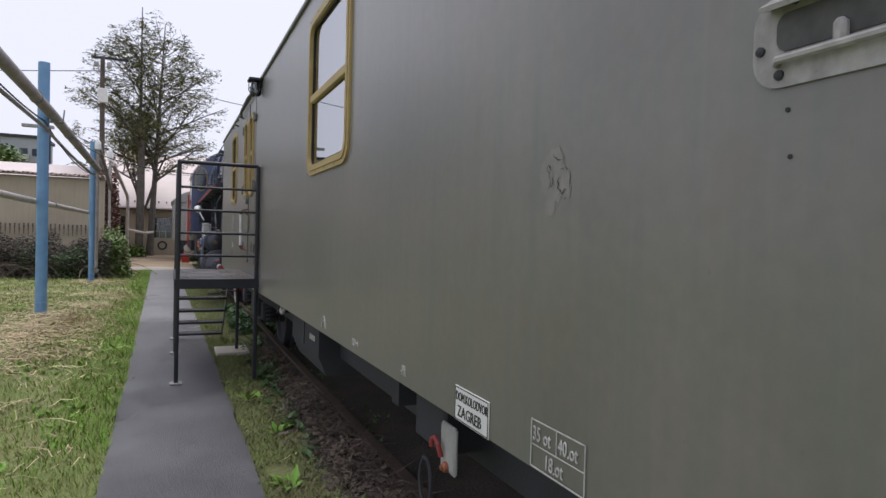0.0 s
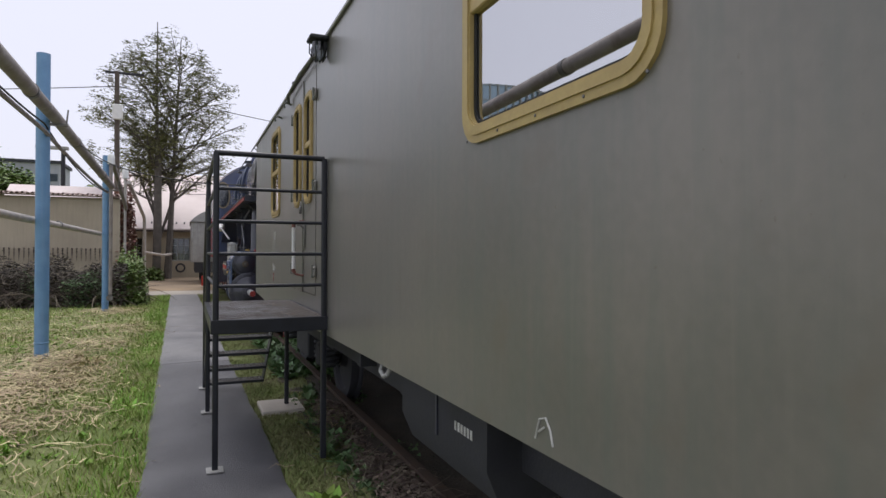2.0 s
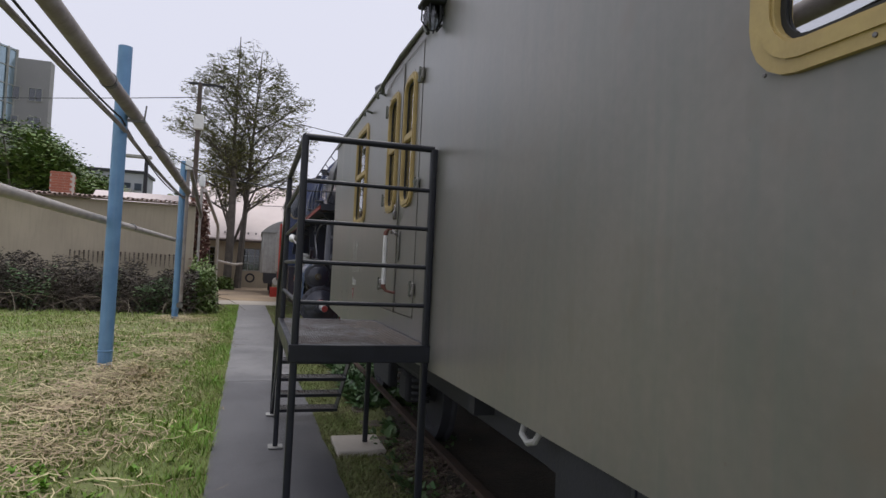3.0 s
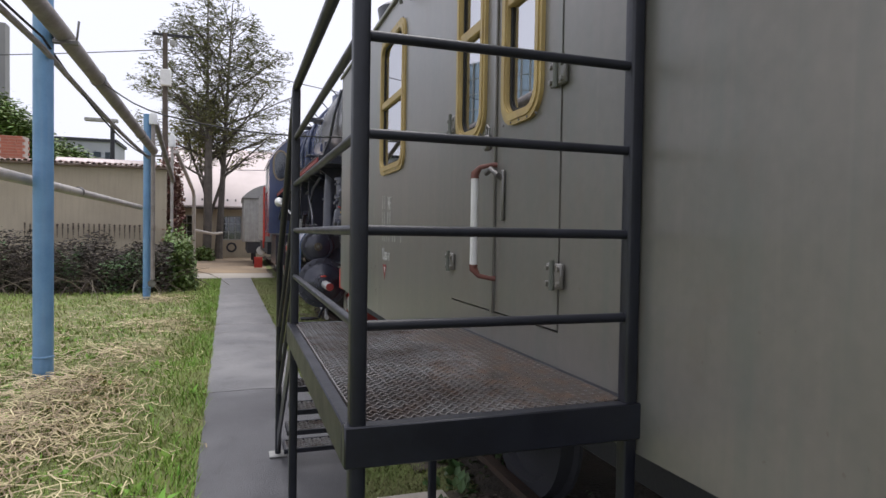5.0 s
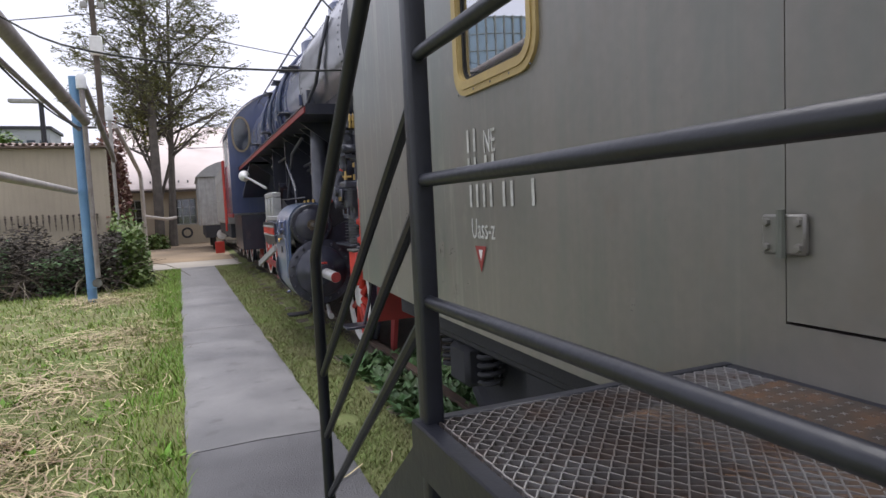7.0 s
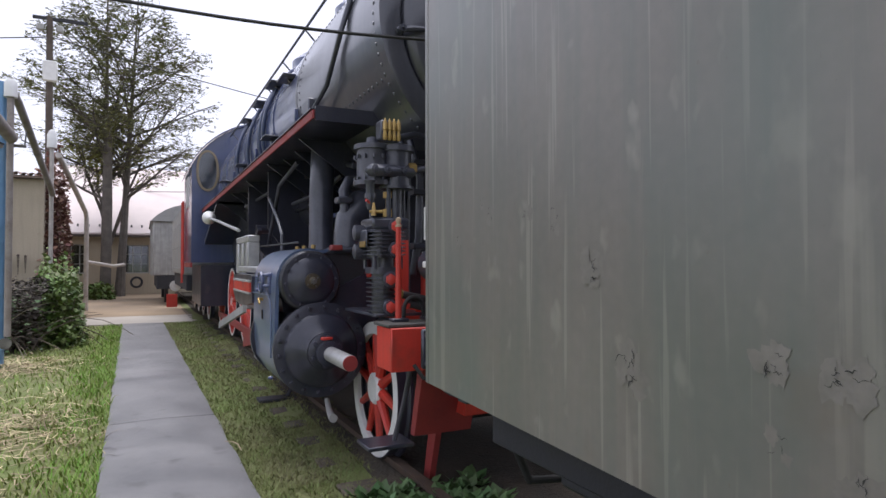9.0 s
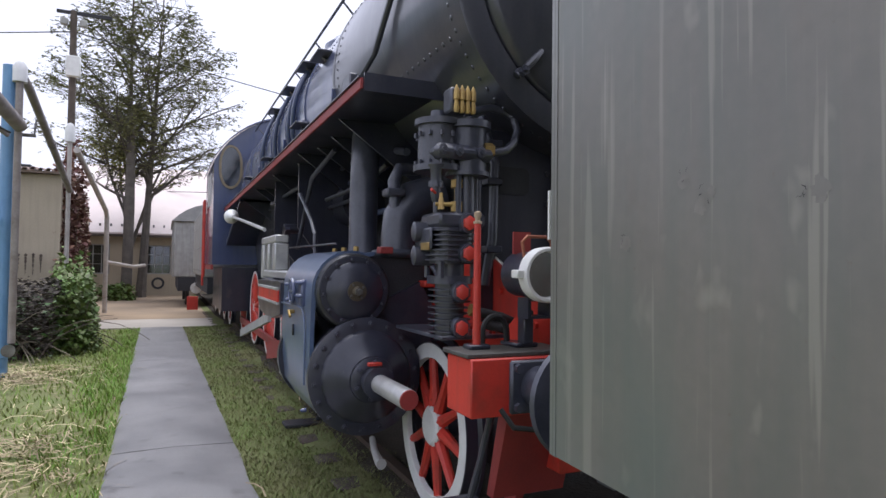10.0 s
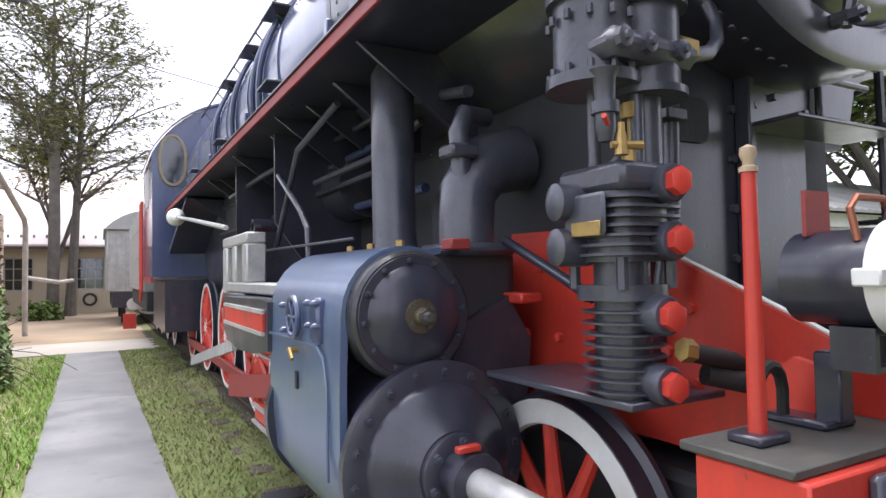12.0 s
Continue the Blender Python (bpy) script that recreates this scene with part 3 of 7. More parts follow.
for _ in range(1500):
    x, y, a, L = rnd.gauss(1.12, 0.13), rnd.uniform(1.7, 8.5), rnd.uniform(0, 6.283), rnd.uniform(0.05, 0.28)
    z = 0.02 + 0.11 * max(0, 1 - ((x - 1.16) / 0.22) ** 2) * rnd.uniform(0.6, 1.3) * max(0, min(1, (7.2 - y) / 1.5))
    e, w_ = Vector((math.cos(a), math.sin(a), rnd.uniform(-0.1, 0.35))) * L, rnd.uniform(0.0015, 0.004)
    n_, o, p = Vector((-math.sin(a), math.cos(a), 0.4)) * w_, len(tv), Vector((x, y, z))
    bow = Vector((0, 0, L * rnd.uniform(-0.05, 0.2)))
    tv += [tuple(p + n_), tuple(p - n_), tuple(p + e * 0.5 + bow + n_), tuple(p + e * 0.5 + bow - n_), tuple(p + e + n_ * 0.3), tuple(p + e - n_ * 0.3)]
    tf += [(o, o + 1, o + 3, o + 2), (o + 2, o + 3, o + 5, o + 4)]
loose("fallen_twigs", tv, tf, TWIG, "dry twigs tangled in the litter", "twigs")
solid("litter_bank", M().add(hv, hf), DIRT, "low bank of dark rotting leaf litter beside the rail", "litter", "structure")

# ---- grey-green wagon ----
XS, Y0, Y1, ZB, ZT, XF = 0.855, -7.0, 12.49, 1.06, 3.33, 3.545
wagon = thing("wagon", (2.2, 3, 0.05), "grey-green painted steel service wagon with yellow window frames", "wagon")
W1 = (3.43, 4.44, 2.078, 3.07)
W2 = (9.76, 10.43, 2.1, 3.07)
DOOR = (7.53, 8.7, 1.25, 3.22)


def wall_cells(x0, x1, ya, yb, za, zb, holes):
    """A wall with rectangular openings through it, in butted pieces of one mesh."""
    m = M()
    ys = sorted({ya, yb, *[c for h in holes for c in h[:2]]})
    for a, b in zip(ys, ys[1:]):
        cuts = sorted((h[2], h[3]) for h in holes if h[0] <= a + 1e-6 and h[1] >= b - 1e-6)
        z = za
        for c, d in cuts:
            m.box(x0, x1, a, b, z, c)
            z = d
        m.box(x0, x1, a, b, z, zb)
    me = m.mesh("wall_sheet", GREEN, 0)
    bm = bmesh.new()
    bm.from_mesh(me)
    bmesh.ops.remove_doubles(bm, verts=bm.verts, dist=0.0005)
    bm.to_mesh(me)
    bm.free()
    return me


part("side_wall", wall_cells(XS, XS + 0.05, Y0, Y1 - 0.03, ZB, ZT, [W1, W2, DOOR]), GREEN, wagon, "grey-green sheet with scuffs and dents", smooth=0)
part("far_side_wall", M().box(XF - 0.05, XF, Y0, Y1 - 0.03, ZB, ZT), GREEN, wagon)
part("end_wall", M().prism([(XS + 0.03, ZB), (XF - 0.03, ZB), (XF - 0.03, ZT)] + [(p[0], p[1]) for p in arc(2.2, ZT - 1.6, 2.0797, 50.3, 129.7, 12)] + [(XS + 0.03, ZT)], "y", Y1 - 0.05, Y1), GREEN, wagon)
part("rear_end_wall", M().box(XS, XF, Y0 - 0.04, Y0, ZB, ZT), GREEN, wagon)
part("corner_post", M().prism([(XS - 0.002, Y1 - 0.05), (XS + 0.004, Y1 - 0.012), (XS + 0.03, Y1 + 0.006), (XS + 0.05, Y1 + 0.006), (XS + 0.05, Y1 - 0.05)], "z", 0.99, ZT), GREEN, wagon)
part("floor", M().box(XS + 0.05, XF - 0.05, Y0, Y1 - 0.05, ZB + 0.02, ZB + 0.09), DARKIN, wagon)
part("inner_partition", M().box(2.6, 2.65, Y0, Y1 - 0.06, ZB + 0.1, ZT), DARKIN, wagon)
# arched roof with its gutter strip
roof_o = [(XS - 0.012, ZT + 0.004)] + [(p[0], p[1]) for p in reversed(arc(2.2, ZT - 1.06, 1.72, 38.8, 141.2, 22))] + [(XF + 0.012, ZT + 0.004)]
roof_i = [(p[0], p[1] - 0.04) for p in reversed(roof_o)]
part("roof", M().prism(roof_o + roof_i, "y", Y0, Y1 + 0.02), ROOF, wagon, "pale grey arched roof")
part("gutter", M().box(XS - 0.022, XS - 0.002, Y0, Y1, ZT - 0.035, ZT - 0.008, 0.004), ROOF, wagon, "pale grey gutter strip")
part("door_canopy", M().tube([(XS - 0.03, 8.9, 3.19), (XS - 0.045, 8.86, 3.25), (XS - 0.05, 8.1, 3.27), (XS - 0.045, 7.4, 3.25), (XS - 0.03, 7.36, 3.19)], 0.016, 8), GREEN_DK, wagon)
part("skirt", M().prism([(Y0, ZB), (Y0, 1.03), (1.3, 1.03), (5, 1.0), (7, 0.975), (9.5, 0.925), (11, 0.94), (Y1 - 0.03, 0.992), (Y1 - 0.03, ZB)], "x", XS, XS + 0.012), GREEN, wagon, smooth=0)


def framed_window(w, mid, parent, wide=0.065, rad=0.13, x=XS):
    """A yellow rounded frame round an opening, with a bar and two panes."""
    win = part("window", M().ring(rrect(w[0] - wide * 0.75, w[1] + wide * 0.75, w[2] - wide * 0.75, w[3] + wide * 0.75, rad), rrect(w[0] + 0.02, w[1] - 0.02, w[2] + 0.02, w[3] - 0.02, rad * 0.6), "x", x - 0.014, x + 0.03), YELLOW, parent, "ochre yellow rounded window frame")
    part("frame_lip", M().ring(rrect(w[0] - wide * 0.3, w[1] + wide * 0.3, w[2] - wide * 0.3, w[3] + wide * 0.3, rad * 0.85), rrect(w[0] + 0.012, w[1] - 0.012, w[2] + 0.012, w[3] - 0.012, rad * 0.7), "x", x - 0.02, x - 0.0145), YELLOW, win)
    part("cross_bar", M().box(x - 0.012, x + 0.028, w[0] + 0.005, w[1] - 0.005, mid - 0.028, mid + 0.028, 0.006), YELLOW, win)
    for a, b in ((w[2] + 0.01, mid - 0.029), (mid + 0.029, w[3] - 0.01)):
        p = part("pane", M().box(x + 0.012, x + 0.016, w[0] + 0.01, w[1] - 0.01, a, b), GLASS, win, smooth=0)
        p.visible_shadow = False
    part("rubber_seal", M().ring(rrect(w[0] + 0.012, w[1] - 0.012, w[2] + 0.012, w[3] - 0.012, 0.07), rrect(w[0] + 0.035, w[1] - 0.035, w[2] + 0.035, w[3] - 0.035, 0.06), "x", x + 0.004, x + 0.011), RUBBER, win)
    sc = M()
    for y in np.arange(w[0], w[1] + 0.01, (w[1] - w[0]) / 4):
        for z in (w[2] - wide * 0.5, w[3] + wide * 0.5):
            sc.lathe((x - 0.013, y, z), (-1, 0, 0), [(0, 0.006), (0.004, 0.005), (0.005, 0.0)], 6)
    part("screws", sc, STEEL, win)
    return win


framed_window(W1, 2.56, wagon)
framed_window(W2, 2.6, wagon)

# pale blinds low in the windows, inside
for w in (W1, W2):
    part("inner_ledge", M().box(XS + 0.1, XS + 0.3, w[0], w[1], w[2] - 0.08, w[2] + 0.06, 0.01), GREYW, wagon)

# double door
for k, (a, b) in enumerate(((7.53, 8.115), (8.125, 8.7))):
    hole = (a + 0.17, b - 0.11, 2.09, 3.02) if k == 0 else (a + 0.14, b - 0.11, 2.09, 3.02)
    leaf = part("door", wall_cells(XS - 0.004, XS + 0.03, a + 0.006, b - 0.006, DOOR[2] + 0.008, DOOR[3] - 0.008, [hole]), GREEN, wagon, "grey-green sheet door leaf", smooth=0)
    framed_window(hole, 2.59, leaf, 0.045, 0.12, XS - 0.006)
    for z in (1.455, 2.18, 2.96):
        hy = a + 0.01 if k == 0 else b - 0.01
        h = part("hinge", M().box(XS - 0.022, XS - 0.005, hy - 0.055, hy + 0.055, z - 0.045, z + 0.045, 0.005), GREEN, leaf)
        part("hinge_pin", M().tube([(XS - 0.026, hy, z - 0.052), (XS - 0.026, hy, z + 0.056)], [0.011, 0.009], 8), GREEN_DK, leaf)
        bo = M()
        for dy in (-0.04, 0.04):
            for dz in (-0.028, 0.028):
                bo.lathe((XS - 0.02, hy + dy, z + dz), (-1, 0, 0), [(0, 0.011), (0.01, 0.009), (0.011, 0)], 6)
        part("hinge_bolts", bo, GREEN, leaf)
part("door_seam", M().box(XS - 0.016, XS - 0.003, 8.105, 8.135, DOOR[2], DOOR[3], 0.004), GREEN, wagon)
hd = part("grab_handle", M().tube([(0.765, 8.15, 1.46), (0.765, 8.15, 1.855)], 0.017, 12), WHITE, wagon, "white grab bar with red brackets")
for z, d in ((1.445, -1), (1.87, 1)):
    part("bracket", M().tube([(0.765, 8.15, z - d * 0.02), (0.765, 8.15, z), (0.785, 8.135, z + d * 0.03), (0.83, 8.11, z + d * 0.04), (0.852, 8.11, z + d * 0.04)], [0.02, 0.019, 0.011, 0.01, 0.014], 10), mat("rusty_red_bracket", (0.2, 0.075, 0.055), (0.12, 0.05, 0.04), 0.6, scale=20), hd)
lk = part("padlock", M().box(0.815, 0.845, 8.14, 8.19, 1.98, 2.05, 0.008), STEEL, wagon)
part("shackle", M().tube([(0.83, 8.15, 2.04), (0.83, 8.15, 2.08), (0.83, 8.165, 2.095), (0.83, 8.18, 2.08), (0.83, 8.18, 2.04)], 0.006, 8), STEEL, lk)
part("door_lever", M().tube([(0.845, 8.02, 1.84), (0.815, 8.02, 1.86), (0.8, 8.05, 1.885), (0.8, 8.1, 1.87)], 0.012, 8), STEEL, wagon)
part("keyhole_plate", M().box(XS - 0.02, XS - 0.005, 8.005, 8.035, 1.66, 1.88, 0.006), GREEN, wagon)

PALEM = mat("dirty_pale_metal", (0.42, 0.41, 0.4), (0.26, 0.25, 0.245), 0.6, scale=16, fine=80, bump=0.3, streak=0.7, dirt=(0.13, 0.12, 0.11), spots=(0.12, 0.1, 0.085))
# recessed step near the corner and the outer lamp
hp = part("lifting_plate", M().prism(rrect(0.3, 0.815, 1.88, 2.03, 0.05), "x", XS - 0.006, XS + 0.001), PALEM, wagon, "dirty pale metal handhold recess")
# raised dark panel: the shade inside the recess is put into its colour
part("recess_shadow_plate", M().prism(rrect(0.34, 0.77, 1.935, 1.995, 0.02), "x", XS - 0.009, XS - 0.0061), mat("recess_shade_tone", (0.1, 0.1, 0.098), (0.05, 0.05, 0.05), 0.8, scale=18), hp)
for y_, z_ in ((0.8, 1.945), (0.765, 1.9), (0.74, 2.012), (0.66, 2.016), (0.55, 1.893), (0.4, 1.893)):
    part("plate_screw", M().lathe((XS - 0.006, y_, z_), (-1, 0, 0), [(0, 0.0085), (0.004, 0.008), (0.006, 0.004), (0.006, 0)], 10), UNDER, hp)
for y_, z_ in ((0.752, 1.844), (0.745, 1.77)):
    part("drill_hole", M().lathe((XS - 0.001, y_, z_), (-1, 0, 0), [(0, 0.004), (0.0012, 0.004), (0.0012, 0)], 8), RUBBER, wagon)
part("hood", M().prism([(XS - 0.004, 2.025), (XS - 0.035, 2.005), (XS - 0.032, 1.997), (XS - 0.004, 2.008)], "y", 0.32, 0.785), PALEM, hp)
part("hand_bar", M().tube([(XS - 0.006, 0.77, 1.918), (XS - 0.02, 0.76, 1.92), (XS - 0.02, 0.4, 1.92), (XS - 0.006, 0.39, 1.918)], 0.007, 8), PALEM, hp)
part("tab", M().box(XS - 0.024, XS - 0.005, 0.652, 0.672, 1.918, 1.958, 0.006), PALEM, hp)
lamp = part("side_lamp", M().lathe((0.79, 7.12, 3.21), (0, 0, 1), [(-0.09, 0.03), (-0.07, 0.055), (-0.01, 0.065), (0.02, 0.05), (0.05, 0.05)], 16), GLASS_D, wagon, "caged outdoor lamp under a dark hood")
part("lamp_hood", M().box(0.71, 0.86, 7.03, 7.21, 3.27, 3.3, 0.008), UNDER, lamp)
part("lamp_bracket", M().box(0.78, 0.86, 7.09, 7.15, 3.21, 3.27, 0.006), UNDER, lamp)
cg = M()
for k in range(6):
    a = k * math.pi / 3
    cg.tube([(0.79 + 0.07 * math.cos(a), 7.12 + 0.07 * math.sin(a), 3.26), (0.79 + 0.072 * math.cos(a), 7.12 + 0.072 * math.sin(a), 3.17), (0.79 + 0.03 * math.cos(a), 7.12 + 0.03 * math.sin(a), 3.11)], 0.005, 6)
part("lamp_cage", cg, UNDER, lamp)
for y in (8.9, 9.6):
    part("hook", M().tube([(XS, y, 3.17), (XS - 0.06, y, 3.19), (XS - 0.08, y, 3.16), (XS - 0.07, y, 3.13)], 0.012, 8), GREEN_DK, wagon)

# torn sheet and dents
CRACK = mat("dark_crack_edge", (0.06, 0.06, 0.055), None, 0.7)
SCUFF = mat("bare_scuffed_sheet", (0.205, 0.19, 0.168), (0.142, 0.134, 0.118), 0.55, scale=14, fine=60, bump=0.2, coat=0.9, coat_rough=0.32)
for (y, z, s) in ((1.385, 1.79, 0.085), (11.33, 1.505, 0.06), (11.18, 1.25, 0.075), (10.77, 1.32, 0.05), (10.76, 1.15, 0.04), (11.88, 1.7, 0.04), (11.49, 1.67, 0.04), (11.65, 1.7, 0.035), (12.14, 1.61, 0.035), (9.22, 1.22, 0.025), (10.62, 1.32, 0.06), (10.6, 1.12, 0.05), (10.45, 1.16, 0.04), (11.95, 1.75, 0.03), (11.5, 1.63, 0.03)):
    for k in range(6 if s > 0.04 else 2):
        y2, z2 = y + rnd.uniform(-s, s) * 0.6, z + rnd.uniform(-s, s) * 0.6
        r0, ph = s * rnd.uniform(0.22, 0.5), rnd.uniform(0, 50)
        vs = [(XS - 0.0006 - 0.0003 * k, y2, z2)]
        for j in range(18):
            a = j * math.pi / 9
            rr = r0 * (1 + 0.75 * noise.noise((math.cos(a) * 1.8 + ph, math.sin(a) * 1.8, 5)) + 0.3 * noise.noise((math.cos(a) * 5 + ph, math.sin(a) * 5, 9)))
            vs.append((XS - 0.0006 - 0.0003 * k, y2 + rr * math.cos(a), z2 + 1.25 * rr * math.sin(a)))
        part("scuff", M().add(vs, [(0, 1 + j, 1 + (j + 1) % 18) for j in range(18)]), SCUFF, wagon, smooth=0)
    for k in range(7 if s > 0.04 else 3):
        a = rnd.uniform(0, 6.28)
        y2, z2 = y + rnd.uniform(-s, s) * 0.5, z + rnd.uniform(-s, s) * 0.6
        L, w_ = s * rnd.uniform(0.25, 0.6), s * rnd.uniform(0.012, 0.035)
        dy, dz = math.cos(a), math.sin(a)
        vs = []
        kink = [rnd.uniform(-0.18, 0.18) * L for _ in range(6)]
        for j in range(6):
            u, v, q = L * (j / 5 - 0.5), kink[j], w_ * (0.15 + math.sin(math.pi * j / 5)) * rnd.uniform(0.5, 1.2)
            vs += [(XS - 0.0032, y2 + u * dy - (v - q) * dz, z2 + u * dz + (v - q) * dy), (XS - 0.0032, y2 + u * dy - (v + q) * dz, z2 + u * dz + (v + q) * dy)]
        part("tear", M().add(vs, [(2 * i, 2 * i + 1, 2 * i + 3, 2 * i + 2) for i in range(5)]), CRACK, wagon, smooth=0)
BLIND = mat("pale_cloth_blind", (0.62, 0.62, 0.6), (0.5, 0.5, 0.49), 0.8, scale=5, streak=0.3, dirt=(0.42, 0.41, 0.38))
for w, mid in ((W1, 2.56), (W2, 2.6)):
    part("blind", M().box(XS + 0.035, XS + 0.04, w[0] + 0.01, w[1] - 0.01, w[2] + (0.12 if w is W1 else 0.3), w[3]), BLIND, wagon, "pale cloth roller blind, half drawn")

# writing on the side
sg = part("home_station_sign", M().box(XS - 0.005, XS - 0.001, 1.7, 1.94, 1.026, 1.14, 0.001), WHITE, wagon, "white enamel home station sign")
INK = mat("black_lettering", (0.03, 0.03, 0.03), None, 0.5, bump=0)
lettering("DOM.KOLODVOR", 0.042, on_side(1.93, 1.094, XS - 0.006), INK, sg, 0.66)
lettering("ZAGREB", 0.052, on_side(1.915, 1.043, XS - 0.006), INK, sg, 0.88)
part("border", M().ring([(1.703, 1.029), (1.937, 1.029), (1.937, 1.137), (1.703, 1.137)], [(1.706, 1.032), (1.934, 1.032), (1.934, 1.134), (1.706, 1.134)], "x", XS - 0.0062, XS - 0.005), INK, sg)
FADED = mat("faded_white_lettering", (0.6, 0.6, 0.57), (0.36, 0.36, 0.33), 0.6, scale=24, fine=120, bump=0)
bx = M()
for a, b, c, d in ((1.23, 1.465, 1.157, 1.161), (1.23, 1.465, 1.093, 1.096), (1.23, 1.234, 1.036, 1.159), (1.461, 1.465, 1.036, 1.159), (1.346, 1.349, 1.096, 1.158), (1.23, 1.465, 1.034, 1.038)):
    bx.box(XS - 0.0045, XS - 0.0035, a, b, c, d)
part("load_grid", bx, FADED, wagon)
for s, y, z in (("35 ot", 1.458, 1.106), ("40.ot", 1.342, 1.106), ("18.ot", 1.4, 1.046)):
    lettering(s, 0.054, on_side(y, z, XS - 0.003), FADED, wagon, 0.72)
lettering("120 km/h", 0.05, on_side(3.23, 1.055, XS - 0.003), FADED, wagon, 0.6)
lettering("-PR", 0.06, on_side(2.48, 1.06, XS - 0.003), FADED, wagon, 0.7)
lettering("NE", 0.145, on_side(10.21, 1.775, XS - 0.003), FADED, wagon, 0.62)
lettering("Uass-z", 0.135, on_side(10.37, 1.39, XS - 0.003), FADED, wagon, 0.68)
for y, z, n in ((10.38, 1.81, 2), (10.38, 1.68, 2), (10.2, 1.68, 2), (10.37, 1.555, 4), (10.04, 1.555, 2), (9.8, 1.555, 1)):
    for k in range(n):
        part("number_bar", M().box(XS - 0.0052, XS - 0.0042, y - k * 0.07 - 0.022, y - k * 0.07, z - 0.02, z + 0.085), FADED, wagon)
sq = part("chalk_mark", M().tube([(XS - 0.002, 3.95, 1.045), (XS - 0.002, 3.925, 1.11), (XS - 0.002, 3.89, 1.12), (XS - 0.002, 3.865, 1.09), (XS - 0.002, 3.85, 1.045)], 0.004, 5), FADED, wagon)
part("chalk_tick", M().tube([(XS - 0.002, 3.93, 1.07), (XS - 0.002, 3.9, 1.09)], 0.004, 5), FADED, wagon)
wt = part("warning_triangle", M().ring([(10.335, 1.355), (10.22, 1.355), (10.2775, 1.235)], [(10.3, 1.338), (10.255, 1.338), (10.2775, 1.285)], "x", XS - 0.0052, XS - 0.0042), RED_DK, wagon)
part("triangle_field", M().prism([(10.3, 1.338), (10.255, 1.338), (10.2775, 1.285)], "x", XS - 0.0048, XS - 0.0042), WHITE, wt)
part("patch_plate", M().box(XS + 0.006, XS + 0.036, Y1 + 0.0005, Y1 + 0.009, 1.63, 1.78), WHITE, wagon)

# underframe
part("solebar", M().box(1.12, 1.22, Y0, Y1 - 0.15, 0.72, 1.0, 0.01), UNDER, wagon)
part("far_solebar", M().box(3.18, 3.28, Y0, Y1 - 0.15, 0.72, 1.0, 0.01), UNDER, wagon)
for y in (2.9, 5.6, 6.6):
    part("cross_bearer", M().box(1.0, 3.4, y, y + 0.1, 0.8, 1.0), UNDER, wagon)
part("brake_hose", M().tube([(1.5, 12.3, 0.98), (1.42, 12.48, 0.86), (1.36, 12.52, 0.62), (1.44, 12.52, 0.45), (1.62, 12.52, 0.43), (1.78, 12.5, 0.58), (1.82, 12.45, 0.85)], 0.022, 10), RUBBER, wagon)
bxx = part("battery_box", M().prism([(0.96, 1.0), (0.96, 0.74), (1.02, 0.6), (1.5, 0.6), (1.5, 1.0)], "y", 4.5, 5.55), UNDER, wagon, "dark battery box hung under the floor")
part("door_seams", M().box(0.952, 0.962, 5.02, 5.04, 0.75, 0.99), BLACK, bxx)
for k in range(6):
    part("letter_bar", M().box(0.9575, 0.9595, 4.8 - k * 0.033, 4.82 - k * 0.033, 0.83, 0.87), FADED, bxx)
bw = part("brake_box", M().box(0.95, 1.2, 2.24, 2.55, 0.78, 1.0, 0.012), UNDER, wagon, "dark box with white brake plate")
pl = part("brake_plate", M().box(0.93, 0.948, 2.1, 2.235, 0.75, 0.93, 0.012), GREYW, bw)
part("change_lever", M().tube([(0.92, 2.2, 0.8), (0.91, 2.205, 0.845), (0.91, 2.235, 0.865), (0.91, 2.265, 0.85), (0.91, 2.27, 0.82)], 0.01, 8), RED_DK, bw, "red brake lever")
part("lever_boss", M().lathe((0.93, 2.17, 0.77), (-1, 0, 0), [(0, 0.022), (0.012, 0.02), (0.018, 0.01), (0.024, 0.01)], 12), COPPER, bw)
part("hanging_ring", M().tube([(0.95, 2.42 + 0.06 * math.cos(a / 10 * 6.283), 0.62 + 0.1 * math.sin(a / 10 * 6.283)) for a in range(11)], 0.008, 6), UNDER, bw)
part("tow_eye", M().tube([(0.9, 5.72, 0.99), (0.88, 5.7, 0.94), (0.88, 5.64, 0.92), (0.88, 5.58, 0.94), (0.9, 5.56, 0.99)], 0.014, 8), GREYW, wagon)


